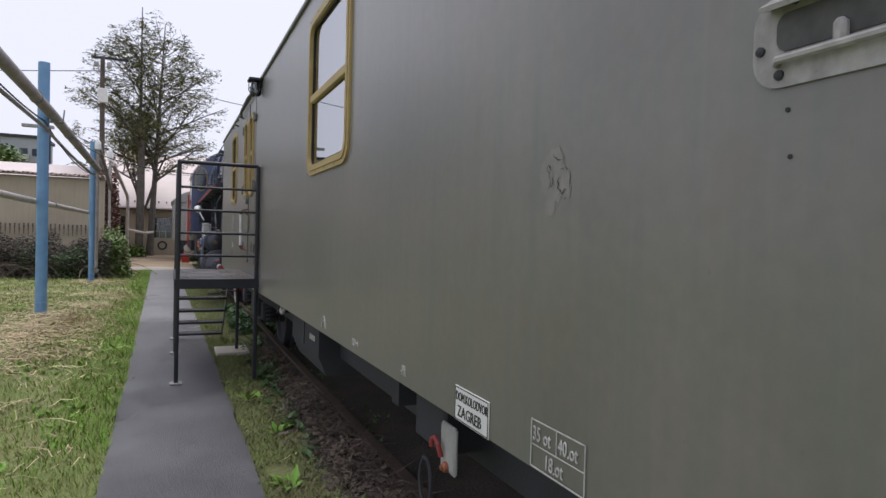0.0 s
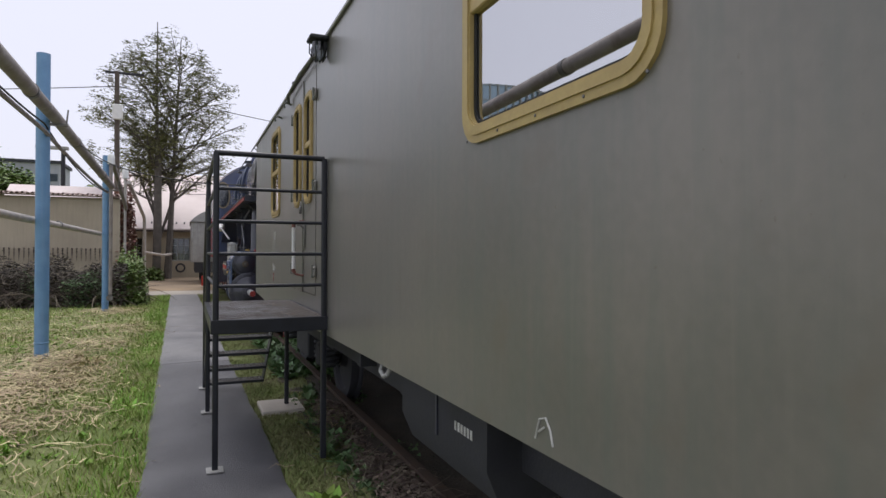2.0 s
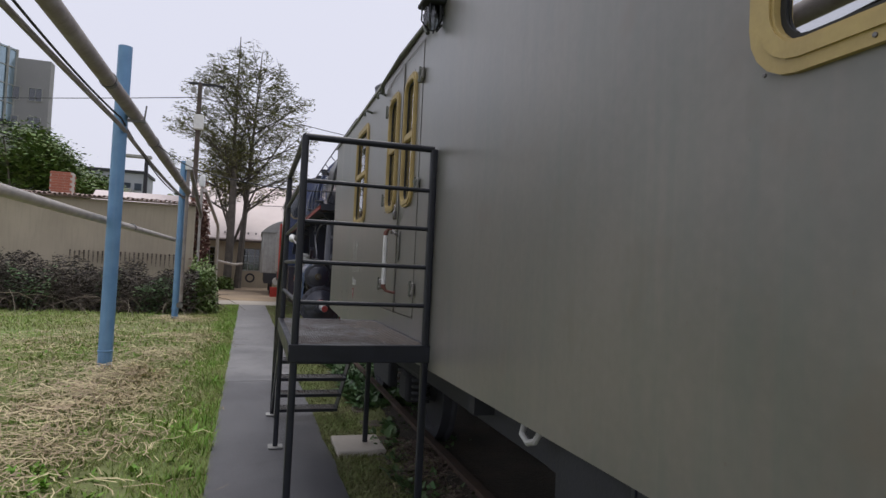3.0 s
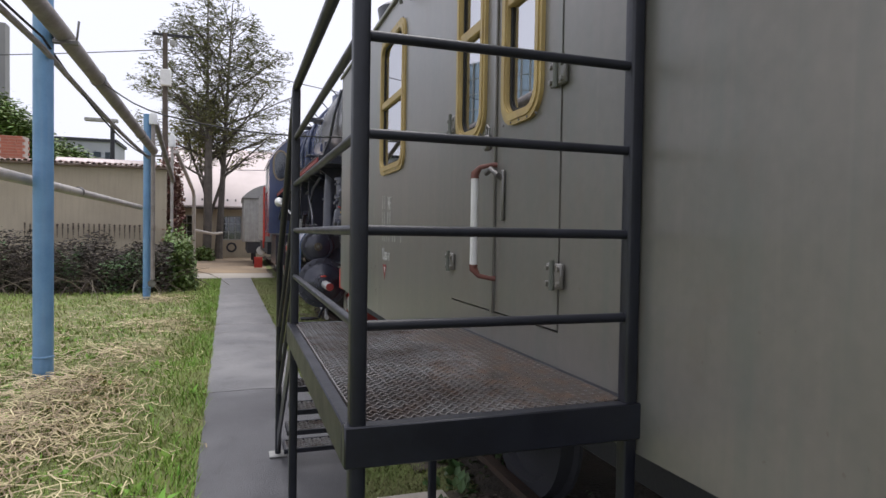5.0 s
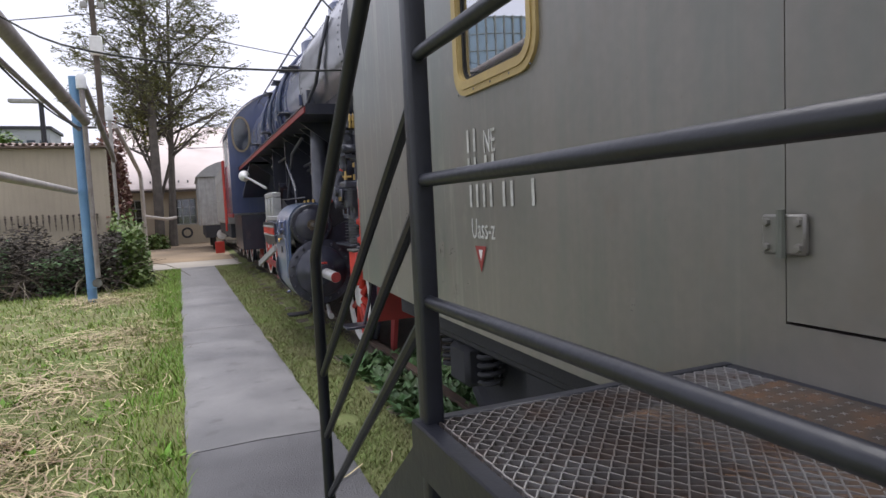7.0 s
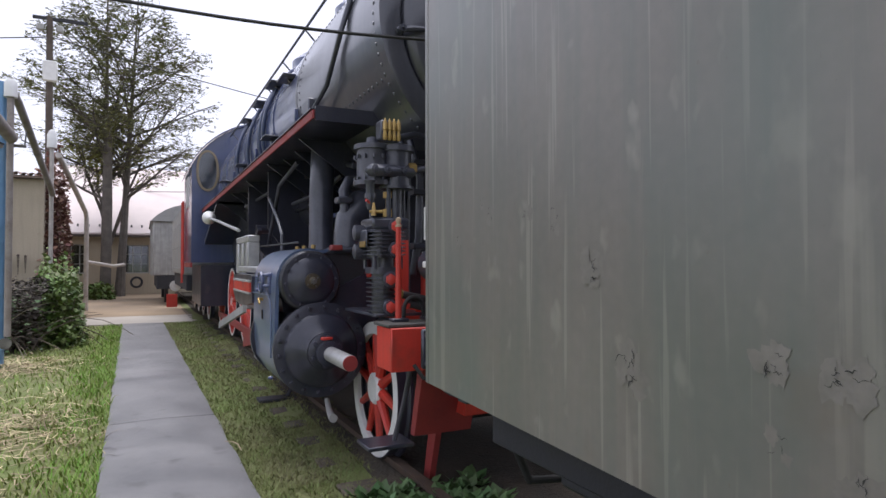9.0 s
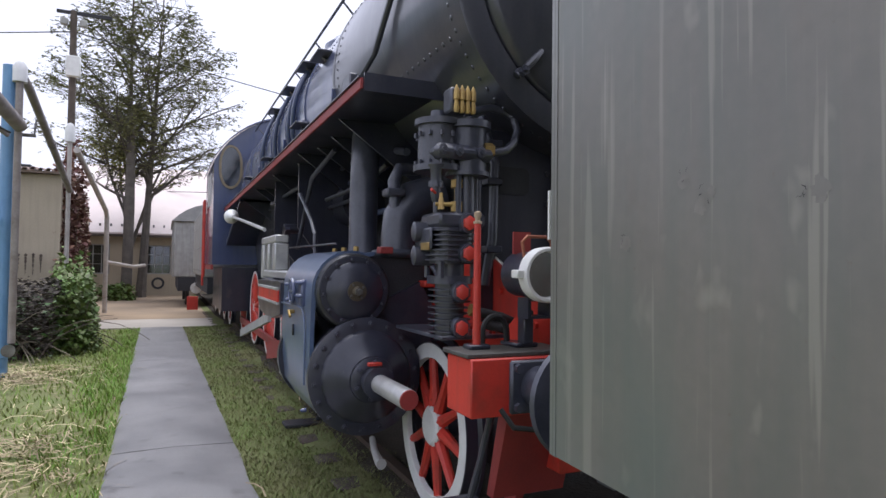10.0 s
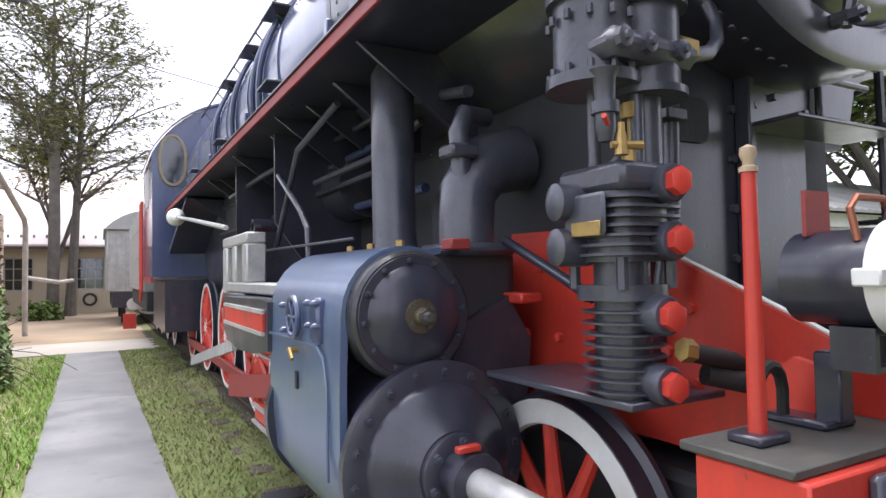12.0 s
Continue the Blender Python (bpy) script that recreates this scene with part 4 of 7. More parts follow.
def spoked_wheel(cx, cy, cz, r, spokes, rim, spoke, tyre, parent, side=-1, width=0.1, name="wheel", rim_in=0.82, felloe=None):
    """A wheel in the plane across x: tyre, painted rim, tapered spokes, hub."""
    w = part(name, M().lathe((cx - side * width, cy, cz), (side, 0, 0), [(0, r * 0.82), (0, r + 0.025), (0.02, r + 0.025), (0.035, r), (width, r), (width, r * 0.94)], 48, caps=False), tyre, parent)
    part("rim", M().lathe((cx, cy, cz), (side, 0, 0), [(-0.03, r * (rim_in - 0.02)), (-0.001, r * (rim_in - 0.01)), (0.003, r * rim_in), (0.003, r * 0.985), (-0.01, r * 0.99)], 48, caps=False), rim, w)
    if felloe:
        part("felloe", M().lathe((cx, cy, cz), (side, 0, 0), [(-0.04, r * 0.8), (-0.004, r * 0.82), (-0.004, r * (rim_in - 0.011)), (-0.04, r * (rim_in - 0.011))], 48, caps=False), felloe, w)
    sm = M()
    for k in range(spokes):
        a = 2 * math.pi * k / spokes + 0.2
        u = Vector((0, math.cos(a), math.sin(a)))
        o = Vector((cx - side * 0.03, cy, cz))
        sm.tube([o + u * r * 0.12, o + u * r * 0.5, o + u * r * 0.83], [r * 0.085, r * 0.06, r * 0.05], 8)
    part("spokes", sm, spoke, w)
    part("hub", M().lathe((cx - side * 0.06, cy, cz), (side, 0, 0), [(0, r * 0.24), (0.06, r * 0.24), (0.075, r * 0.2), (0.075, 0.0)], 24), rim, w)
    return w


for cy in (8.9, 11.3, -3.0, -5.4):
    bogie_w = part("wheel", M().lathe((1.52, cy, 0.5), (-1, 0, 0), [(0, 0.2), (0, 0.475), (0.02, 0.475), (0.04, 0.45), (0.12, 0.45), (0.12, 0.36), (0.08, 0.33), (0.08, 0.12), (0.14, 0.1), (0.14, 0)], 36), UNDER, wagon)
    part("axle_box", M().box(1.14, 1.34, cy - 0.14, cy + 0.14, 0.4, 0.66, 0.03), UNDER, bogie_w)
    for dy in (-0.28, 0.28):
        part("coil_spring", M().tube([(1.24 + 0.07 * math.cos(k * 0.7), cy + dy + 0.07 * math.sin(k * 0.7), 0.44 + 0.006 * k) for k in range(50)], 0.016, 6), UNDER, bogie_w)
part("bogie_frame", M().box(1.16, 1.3, 8.2, 11.9, 0.66, 0.8, 0.02).box(1.18, 1.28, 9.7, 10.5, 0.36, 0.68, 0.02), UNDER, wagon)
part("bogie_bolster", M().box(1.2, 3.2, 9.8, 10.4, 0.5, 0.72, 0.02), UNDER, wagon)
part("wagon_buffer", M().lathe((1.325, Y1 - 0.1, 1.06), (0, 1, 0), [(0, 0.1), (0.25, 0.1), (0.25, 0.075), (0.38, 0.075), (0.38, 0.22), (0.4, 0.225), (0.415, 0.2), (0.42, 0.0)], 32), UNDER, wagon)
part("headstock", M().box(1.0, 3.4, Y1 - 0.14, Y1 - 0.055, 0.9, 1.018), UNDER, wagon)
part("brake_hose", M().tube([(1.9, Y1, 0.9), (1.9, Y1 + 0.15, 0.7), (1.85, Y1 + 0.3, 0.45), (1.8, Y1 + 0.5, 0.5), (1.75, Y1 + 0.7, 0.8)], 0.025, 8), RUBBER, wagon)

# ---- entrance platform with stairs ----
PX0, PX1, PY0, PY1, PZ = 0.042, 0.83, 7.075, 8.85, 1.12
stair = thing("access_platform", (0.4, 8, 0), "dark-painted steel access platform with expanded metal deck and stair", "platform")


def post(x, y, z0, z1, name="post", s=0.021):
    return part(name, M().prism(rrect(x - s, x + s, y - s, y + s, 0.008, 3), "z", z0, z1), RAILP, stair)


def foot(x, y, g=0.028):
    return part("foot_plate", M().box(x - 0.06, x + 0.06, y - 0.06, y + 0.06, g, g + 0.012, 0.003), GREYW, stair)


post(PX0, PY0, 0.03, 2.345)
post(PX1, PY0, 0.03, 2.345)
post(PX0, PY1, 0.03, 2.33)
post(PX1 - 0.02, PY1, 0.05, PZ - 0.1)
foot(PX0, PY0)
foot(PX0, PY1)
solid("paving_slab", M().box(0.54, 0.96, 8.6, 9.1, -0.03, 0.045, 0.01), CONCRETE, "mossy concrete slab under the platform leg", "slab")
part("top_rail", M().tube([(PX1, PY0, 2.345), (PX0, PY0, 2.345)], 0.021, 10), RAILP, stair)
for z in (2.085, 1.845, 1.606, 1.368):
    part("front_bar", M().tube([(PX0, PY0, z), (PX1, PY0, z)], 0.0135, 10), RAILP, stair)
for z in (2.085, 1.845, 1.606, 1.368):
    part("side_bar", M().tube([(PX0, PY0, z), (PX0, PY1, z)], 0.0135, 10), RAILP, stair)
NY, NZ = 10.02, 1.38
part("side_top_rail", M().tube([(PX0, PY0, 2.345), (PX0, PY1 - 0.03, 2.345), (PX0, PY1 + 0.02, 2.32), (PX0, NY - 0.03, NZ + 0.035), (PX0, NY, NZ - 0.01), (PX0, NY, 0.03)], 0.021, 10), RAILP, stair, "bent tubular handrail down the stair")
foot(PX0, NY)
for a, b in ((1.78, 0.93), (1.57, 0.69), (1.34, 0.46)):
    part("stair_bar", M().tube([(PX0, PY1, a), (PX0, NY, b)], 0.013, 8), RAILP, stair)
part("deck_frame", M().box(PX0 - 0.035, PX1 + 0.03, PY0 - 0.03, PY0 + 0.015, PZ - 0.1, PZ + 0.004, 0.004), RAILP, stair)
part("deck_frame", M().box(PX0 - 0.035, PX0 + 0.005, PY0 + 0.016, PY1 + 0.03, PZ - 0.1, PZ + 0.004, 0.004), RAILP, stair)
part("deck_frame", M().box(PX0 + 0.006, PX1 + 0.03, PY1, PY1 + 0.03, PZ - 0.1, PZ + 0.004, 0.004), RAILP, stair)
part("deck_frame", M().box(PX1, PX1 + 0.03, PY0 + 0.016, PY1 - 0.001, PZ - 0.1, PZ + 0.004, 0.004), RAILP, stair)
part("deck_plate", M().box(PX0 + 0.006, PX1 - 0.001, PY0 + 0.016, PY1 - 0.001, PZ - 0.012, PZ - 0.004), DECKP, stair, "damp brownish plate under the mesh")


def expanded(x0, x1, y0, y1, z, lx, ly, th):
    """Strands of expanded metal as one mesh: zigzag ribbons with tilted flanks."""
    vs, fs = [], []
    rows = int((x1 - x0) / lx)
    cols = int((y1 - y0) / ly) * 2
    for j in range(rows + 1):
        o = len(vs)
        for i in range(cols + 1):
            y = y0 + (y1 - y0) * i / cols
            x = x0 + (j + (0.47 if (i % 2 == 0) == (j % 2 == 0) else -0.47)) * lx
            x = min(max(x, x0 + 0.002), x1 - 0.002)
            vs += [(x - th, y, z - 0.004), (x - th * 0.6, y, z + 0.003 + 0.003 * (i % 2)), (x + th, y, z + 0.003 + 0.003 * (i % 2)), (x + th, y, z - 0.004)]
        for i in range(cols):
            for k in range(3):
                a = o + i * 4 + k
                fs.append((a, a + 1, a + 5, a + 4))
    return vs, fs


loose("mesh_deck", *expanded(PX0 + 0.006, PX1 - 0.001, PY0 + 0.016, PY1 - 0.001, PZ, 0.016, 0.034, 0.0022), DECK, "grey expanded metal deck", "", stair)
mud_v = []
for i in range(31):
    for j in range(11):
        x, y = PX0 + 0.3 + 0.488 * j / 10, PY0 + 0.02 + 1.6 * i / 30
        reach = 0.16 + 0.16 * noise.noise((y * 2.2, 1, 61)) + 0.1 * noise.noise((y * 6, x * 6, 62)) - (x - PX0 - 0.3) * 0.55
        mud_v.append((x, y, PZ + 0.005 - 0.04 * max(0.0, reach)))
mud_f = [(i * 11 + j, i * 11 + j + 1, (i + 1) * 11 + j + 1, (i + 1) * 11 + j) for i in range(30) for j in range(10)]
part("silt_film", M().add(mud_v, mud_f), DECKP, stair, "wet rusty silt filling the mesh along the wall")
for i in range(5):
    z, y = PZ - 0.2 * (i + 1), PY1 + 0.24 * (i + 0.5) + 0.02
    if z < 0.06:
        continue
    tr = part("tread", M().ring([(PX0 + 0.03, y - 0.11), (PX1 - 0.14, y - 0.11), (PX1 - 0.14, y + 0.11), (PX0 + 0.03, y + 0.11)], [(PX0 + 0.045, y - 0.095), (PX1 - 0.155, y - 0.095), (PX1 - 0.155, y + 0.095), (PX0 + 0.045, y + 0.095)], "z", z - 0.03, z), RAILP, stair)
    loose("mesh_tread", *expanded(PX0 + 0.04, PX1 - 0.15, y - 0.1, y + 0.1, z - 0.006, 0.03, 0.036, 0.0034), DECK, "grey expanded metal tread", "", tr)
for x in (PX0 - 0.01, PX1 - 0.135):
    part("stringer", M().prism([(PY1 + 0.02, PZ - 0.02), (PY1 + 0.02, PZ - 0.16), (PY1 + 1.16, 0.05), (PY1 + 1.26, 0.05), (PY1 + 1.26, 0.1)], "x", x, x + 0.012), RAILP, stair)
# ---- steam locomotive ----
CX, BZ, BR = 2.04, 3.12, 0.94
loco = thing("steam_locomotive", (CX, 17, 0.05), "dark blue and black steam locomotive with red frames and white-rimmed wheels", "locomotive")


def rivets(m, pts, axis, r=0.014, h=0.009):
    for p in pts:
        m.lathe(p, axis, [(0, r), (h * 0.7, r * 0.75), (h, 0)], 6)


def bolts_round(m, c, axis, R, n, r=0.013, h=0.02, a0=0.0):
    a = Vector(axis)
    u = a.orthogonal().normalized()
    w = a.cross(u)
    for k in range(n):
        t = 2 * math.pi * k / n + a0
        m.lathe(Vector(c) + R * (math.cos(t) * u + math.sin(t) * w), axis, [(0, r), (h, r), (h, 0)], 6)


# boiler and smokebox
boiler = part("boiler", M().lathe((CX, 15.55, BZ), (0, 1, 0), [(0, BR), (7.05, BR)], 64), BLUE, loco, "dark blue boiler cladding with bands")
smoke = part("smokebox", M().lathe((CX, 13.22, BZ), (0, 1, 0), [(0, BR - 0.05), (0.0, BR + 0.01), (2.32, BR + 0.01), (2.32, BR - 0.02)], 64), SMOKE, loco, "grey-black riveted smokebox")
part("front_ring", M().lathe((CX, 13.22, BZ), (0, -1, 0), [(-0.02, BR + 0.012), (0.02, BR + 0.012), (0.035, BR - 0.02), (0.035, BR - 0.12), (0.0, BR - 0.13)], 64, caps=False), SMOKE, smoke)
part("smokebox_door", M().lathe((CX, 13.21, BZ), (0, -1, 0), [(0, BR - 0.14), (0.03, BR - 0.16), (0.05, BR - 0.2), (0.1, BR * 0.55), (0.14, BR * 0.3), (0.15, 0)], 48), SMOKE, smoke)
part("door_handle", M().tube([(1.87, 13.12, 2.565), (1.88, 13.075, 2.567), (2.07, 13.06, 2.562), (2.08, 13.1, 2.56)], 0.014, 8), RED, smoke, "short red handle")
for z_ in (2.74, 3.5):
    part("hinge_strap", M().prism([(1.86, z_ - 0.045), (1.84, z_), (1.87, z_ + 0.04), (2.5, z_ + 0.01), (2.75, z_ - 0.02), (2.75, z_ - 0.085), (2.5, z_ - 0.06)], "y", 13.035, 13.06), SMOKE, smoke, "flat black hinge strap")
    sr = M()
    for x_ in (1.9, 2.15, 2.4, 2.62):
        sr.lathe((x_, 13.035, z_ - 0.012), (0, -1, 0), [(0, 0.018), (0.01, 0.014), (0.013, 0)], 8)
    part("strap_rivets", sr, SMOKE, smoke)
for k in range(10):
    a = radians(36 * k + 10)
    c = Vector((CX + (BR - 0.1) * math.cos(a), 13.18, BZ + (BR - 0.1) * math.sin(a)))
    inward = Vector((-math.cos(a), 0, -math.sin(a)))
    dg = part("door_clamp", M().tube([c, c + Vector((0, -0.05, 0))], 0.026, 8).tube([c + Vector((0, -0.035, 0)) - inward * 0.03, c + Vector((0, -0.05, 0)) + inward * 0.08, c + Vector((0, -0.04, 0)) + inward * 0.17], [0.018, 0.022, 0.014], 8), SMOKE, smoke)
    part("clamp_nut", M().lathe(c + Vector((0, -0.05, 0)), (0, -1, 0), [(0, 0.026), (0.03, 0.026), (0.03, 0.014), (0.05, 0.012), (0.05, 0)], 6), CAST, dg)
rv = M()
for y in (13.32, 15.42):
    for a in range(100, 262, 4):
        d = Vector((math.cos(radians(a)), 0, math.sin(radians(a))))
        rivets(rv, [Vector((CX, y, BZ)) + d * (BR + 0.008)], d)
for y in np.arange(13.4, 15.4, 0.09):
    for a in (150, 205):
        d = Vector((math.cos(radians(a)), 0, math.sin(radians(a))))
        rivets(rv, [Vector((CX, y, BZ)) + d * (BR + 0.008)], d)
for y in np.arange(15.7, 22.4, 0.08):
    d = Vector((math.cos(radians(158)), 0, math.sin(radians(158))))
    rivets(rv, [Vector((CX, y, BZ)) + d * (BR - 0.002)], d, 0.01, 0.007)
part("rivets", rv, SMOKE, smoke)
for y in (15.56, 16.8, 17.9, 19.0, 20.1, 21.2, 22.2):
    part("boiler_band", M().lathe((CX, y, BZ), (0, 1, 0), [(-0.035, BR), (-0.035, BR + 0.012), (0.035, BR + 0.012), (0.035, BR)], 64, caps=False), BLUE if y > 15.6 else BLACK, boiler)
    bt = M()
    bt.box(CX - BR - 0.03, CX - BR + 0.02, y - 0.03, y + 0.03, BZ - 0.25, BZ - 0.12, 0.006)
    part("band_clamp", bt, BLUE, boiler)
for y, h, r in ((14.3, 0.85, 0.3), (16.35, 0.55, 0.34), (18.3, 0.5, 0.4), (20.3, 0.35, 0.25)):
    part("chimney" if y < 15 else "dome", M().lathe((CX, y, BZ + BR - 0.12), (0, 0, 1), [(0, r * 1.35), (0.1, r * 1.1), (0.2, r), (h * 0.8, r), (h, r * (1.1 if y < 15 else 0.7)), (h + 0.05, 0.02 if y > 15 else r * 0.9)], 32), BLUE if y > 15 else BLACK, loco)
part("chimney_band", M().lathe((CX, 14.3, BZ + BR + 0.35), (0, 0, 1), [(0, 0.31), (0.12, 0.312)], 32, caps=False), mat("orange_red_patch", (0.6, 0.12, 0.05), None, 0.6), loco)
hr = part("hand_rail", M().tube([(CX - 0.72, 13.6, 4.02), (CX - 0.72, 22.5, 4.02)], 0.014, 8), CAST, loco)
for y in np.arange(13.8, 22.4, 1.2):
    part("rail_stanchion", M().tube([(CX - 0.55, y, BZ + BR - 0.22), (CX - 0.72, y, 4.02)], 0.01, 6), CAST, hr)
for y, x, z, w_ in ((15.9, 1.16, 3.42, 0.36), (16.9, 1.22, 3.62, 0.4), (17.9, 1.22, 3.62, 0.4), (19.2, 1.24, 3.66, 0.35), (16.6, 1.1, 2.92, 0.3), (18.8, 1.1, 2.92, 0.28), (20.8, 1.1, 2.92, 0.28)):
    st = part("boiler_step", M().box(x - 0.13, x + 0.16, y, y + w_, z, z + 0.02, 0.004), BLACK, loco)
    part("step_bracket", M().prism([(x - 0.05, z), (x + 0.16, z), (x + 0.16, z - 0.15)], "y", y + w_ * 0.45, y + w_ * 0.55), BLACK, st)
for y, x0 in ((17.3, 1.2), (17.55, 1.2), (18.5, 1.2), (19.6, 1.2)):
    part("sand_pipe", M().tube([(CX + (BR + 0.03) * math.cos(radians(a)), y + 0.15 * math.sin(radians(a * 2)), BZ + (BR + 0.03) * math.sin(radians(a))) for a in range(110, 218, 8)], 0.026, 8), BLUE, loco)
part("top_feed_pipe", M().tube([(CX - 0.45, 15.0, 3.98), (1.5, 15.05, 3.8), (1.27, 15.15, 3.35), (1.24, 15.6, 2.9), (1.25, 16.0, 2.62)], 0.04, 10), CAST, loco)
part("whistle_pipe", M().tube([(CX - 0.9, 13.9, 3.5), (CX - 0.98, 13.95, 3.2), (CX - 0.99, 14.3, 2.9), (CX - 1.0, 14.9, 2.75)], 0.02, 8), CAST, loco)
part("lubricator_box", M().box(1.05, 1.2, 14.9, 15.12, 2.72, 2.95, 0.01).box(1.09, 1.16, 14.95, 15.05, 2.55, 2.73, 0.01), CAST, loco)

# running board with red edge
rb = part("running_board", M().box(0.83, 1.5, 13.78, 22.6, 2.535, 2.56), BLACK, loco)
part("edge_angle", M().box(0.812, 0.829, 13.78, 22.6, 2.515, 2.575, 0.003), RED_DK, rb, "weathered red edge angle")
part("front_plate", M().box(0.83, 1.55, 13.76, 13.779, 2.5, 2.6), BLACK, rb)
for y in np.arange(14.6, 22, 1.45):
    part("support", M().prism([(0.9, 2.53), (1.5, 2.53), (1.5, 2.1)], "y", y, y + 0.02), BLACK, rb)
part("inclined_plate", M().prism([(20.4, 2.53), (20.4, 2.5), (22.6, 1.9), (22.6, 2.0)], "x", 0.86, 1.4), BLACK, rb)

# main frames, firebox, ashpan
part("main_frame", M().box(1.62, 1.68, 13.7, 24.5, 0.75, 1.6), BLACK, loco)
part("far_frame", M().box(2.72, 2.78, 13.7, 24.5, 0.75, 1.6), BLACK, loco)
part("firebox", M().prism([(1.45, 1.2), (1.3, 2.5), (3.1, 2.5), (2.95, 1.2)], "y", 19.2, 22.55), BLACK, loco)
part("far_running_board", M().box(2.9, 3.57, 13.78, 22.6, 2.535, 2.56), BLACK, loco)
part("air_reservoir", M().lathe((1.5, 16.0, 2.12), (0, 1, 0), [(-0.02, 0.1), (0, 0.2), (1.6, 0.2), (1.62, 0.1)], 24), BLACK, loco)
for y0_, pts in ((0, [(1.35, 14.9, 2.3), (1.3, 15.3, 2.2), (1.2, 16.2, 2.15)]), (0, [(1.05, 15.3, 2.45), (1.0, 15.9, 2.3), (0.98, 16.4, 1.7)]), (0, [(1.2, 16.6, 2.4), (1.1, 17.3, 2.35), (1.05, 18.5, 2.3)])):
    part("pipe_run", M().tube(pts, 0.02, 8), CAST, loco)

# smokebox saddle and front panel
part("saddle", M().prism([(1.56, 1.25), (1.56, 1.9), (1.58, 2.28), (1.75, 2.33), (2.4, 2.33), (2.5, 2.28), (2.52, 1.9), (2.52, 1.25)], "y", 13.56, 15.2), UNDER, loco)
fp = part("front_panel", M().box(1.42, 2.28, 13.5, 13.53, 1.25, 2.3, 0.004), BLACK, loco, "black bolted plate below the smokebox")
bt = M()
for z in np.arange(1.4, 2.3, 0.17):
    bolts_round(bt, (1.84, 13.5, z), (0, -1, 0), 0.0001, 1, 0.016, 0.018)
part("panel_bolts", bt, CAST, fp)
part("panel_post", M().box(1.865, 1.9, 13.44, 13.5, 1.25, 2.36, 0.006), BLACK, fp)
part("panel_opening", M().prism(rrect(1.5, 1.72, 1.95, 2.1, 0.04), "y", 13.49, 13.4995), UNDER, fp)
part("lower_step", M().box(1.88, 2.52, 13.28, 13.5, 2.015, 2.03, 0.004), BLACK, loco, "narrow black ledge on the front plate")
part("upper_gusset", M().prism([(1.9, 2.03), (1.9, 2.38), (1.925, 2.38), (1.95, 2.22), (2.0, 2.18), (2.08, 2.2), (2.2, 2.29), (2.24, 2.29), (2.27, 2.22), (2.27, 2.03)], "y", 13.47, 13.499), BLACK, loco, "scalloped black gusset plate")
gs = M()
for x_, z_ in ((1.93, 2.1), (2.04, 2.14), (2.14, 2.2), (2.22, 2.1), (2.23, 2.24)):
    bolts_round(gs, (x_, 13.47, z_), (0, -1, 0), 0.0001, 1, 0.014, 0.016)
part("gusset_bolts", gs, CAST, loco)
sweep = [(2.28, 2.36), (2.63, 2.367), (2.8, 2.378), (2.88, 2.48), (2.96, 2.55), (3.24, 2.67), (3.4, 2.73)]
part("swept_bracket", M().prism(sweep + [(3.4, 2.6), (3.2, 2.5), (3.05, 2.34), (2.98, 2.12), (2.9, 2.06), (2.28, 2.06)], "y", 13.72, 13.75), BLACK, loco, "black swept bracket plate under the far side")
part("bracket_flange", M().prism(sweep + [(x_ + 0.01, z_ - 0.014) for x_, z_ in reversed(sweep)], "y", 13.6, 13.719), SMOKE, loco)
part("bracket_tube", M().tube([(2.29, 13.45, 2.04), (2.29, 13.45, 2.21), (2.32, 13.44, 2.235), (2.6, 13.44, 2.235), (2.65, 13.5, 2.24)], 0.013, 8), CAST, loco)
ldr = part("front_ladder_post", M().tube([(2.96, 13.55, 1.2), (2.98, 13.58, 2.72)], 0.02, 8), CAST, loco)
for z in (1.72, 2.13, 2.6):
    part("ladder_step", M().box(3.0, 3.26, 13.5, 13.72, z, z + 0.025, 0.006), BLACK, ldr)
    part("clamp_nut", M().lathe((2.97, 13.56, z - 0.02), (0, 0, 1), [(0, 0.035), (0.05, 0.035)], 8), CAST, ldr)

# front deck, beam, buffers
DZ = 1.19
deck = part("front_deck", M().box(0.99, 3.11, 12.77, 13.02, DZ - 0.02, DZ, 0.004).box(1.54, 2.545, 13.021, 13.6, DZ - 0.02, DZ, 0.004), mat("worn_deck_plate", (0.09, 0.088, 0.08), (0.05, 0.05, 0.046), 0.6, scale=4, fine=40, bump=0.4, streak=0.3, dirt=(0.12, 0.1, 0.07)), loco, "worn dark deck plate")
db = M()
for x in np.arange(1.75, 3.3, 0.11):
    db.lathe((x, 12.95, DZ), (0, 0, 1), [(0, 0.018), (0.012, 0.014), (0.014, 0)], 8)
part("deck_bolts", db, CAST, deck)
part("far_deck_strip", M().box(1.7, 3.3, 12.9, 12.92, DZ, DZ + 0.012), CAST, deck)
beam = part("buffer_beam", M().box(1.0, 3.1, 12.75, 12.99, 0.93, DZ - 0.021, 0.006), RED, loco, "red buffer beam")
part("lower_beam", M().box(1.5, 2.9, 12.85, 13.05, 0.62, 0.93, 0.006), RED, beam)
part("guard_panel", M().prism([(12.86, 0.93), (12.94, 0.93), (13.06, 0.5), (13.0, 0.5)], "x", 1.24, 1.62), RED_DK, beam)
part("guard_iron", M().prism([(12.95, 0.93), (13.1, 0.93), (13.3, 0.12), (13.22, 0.12)], "x", 1.43, 1.47), RED_DK, beam)
nb = M()
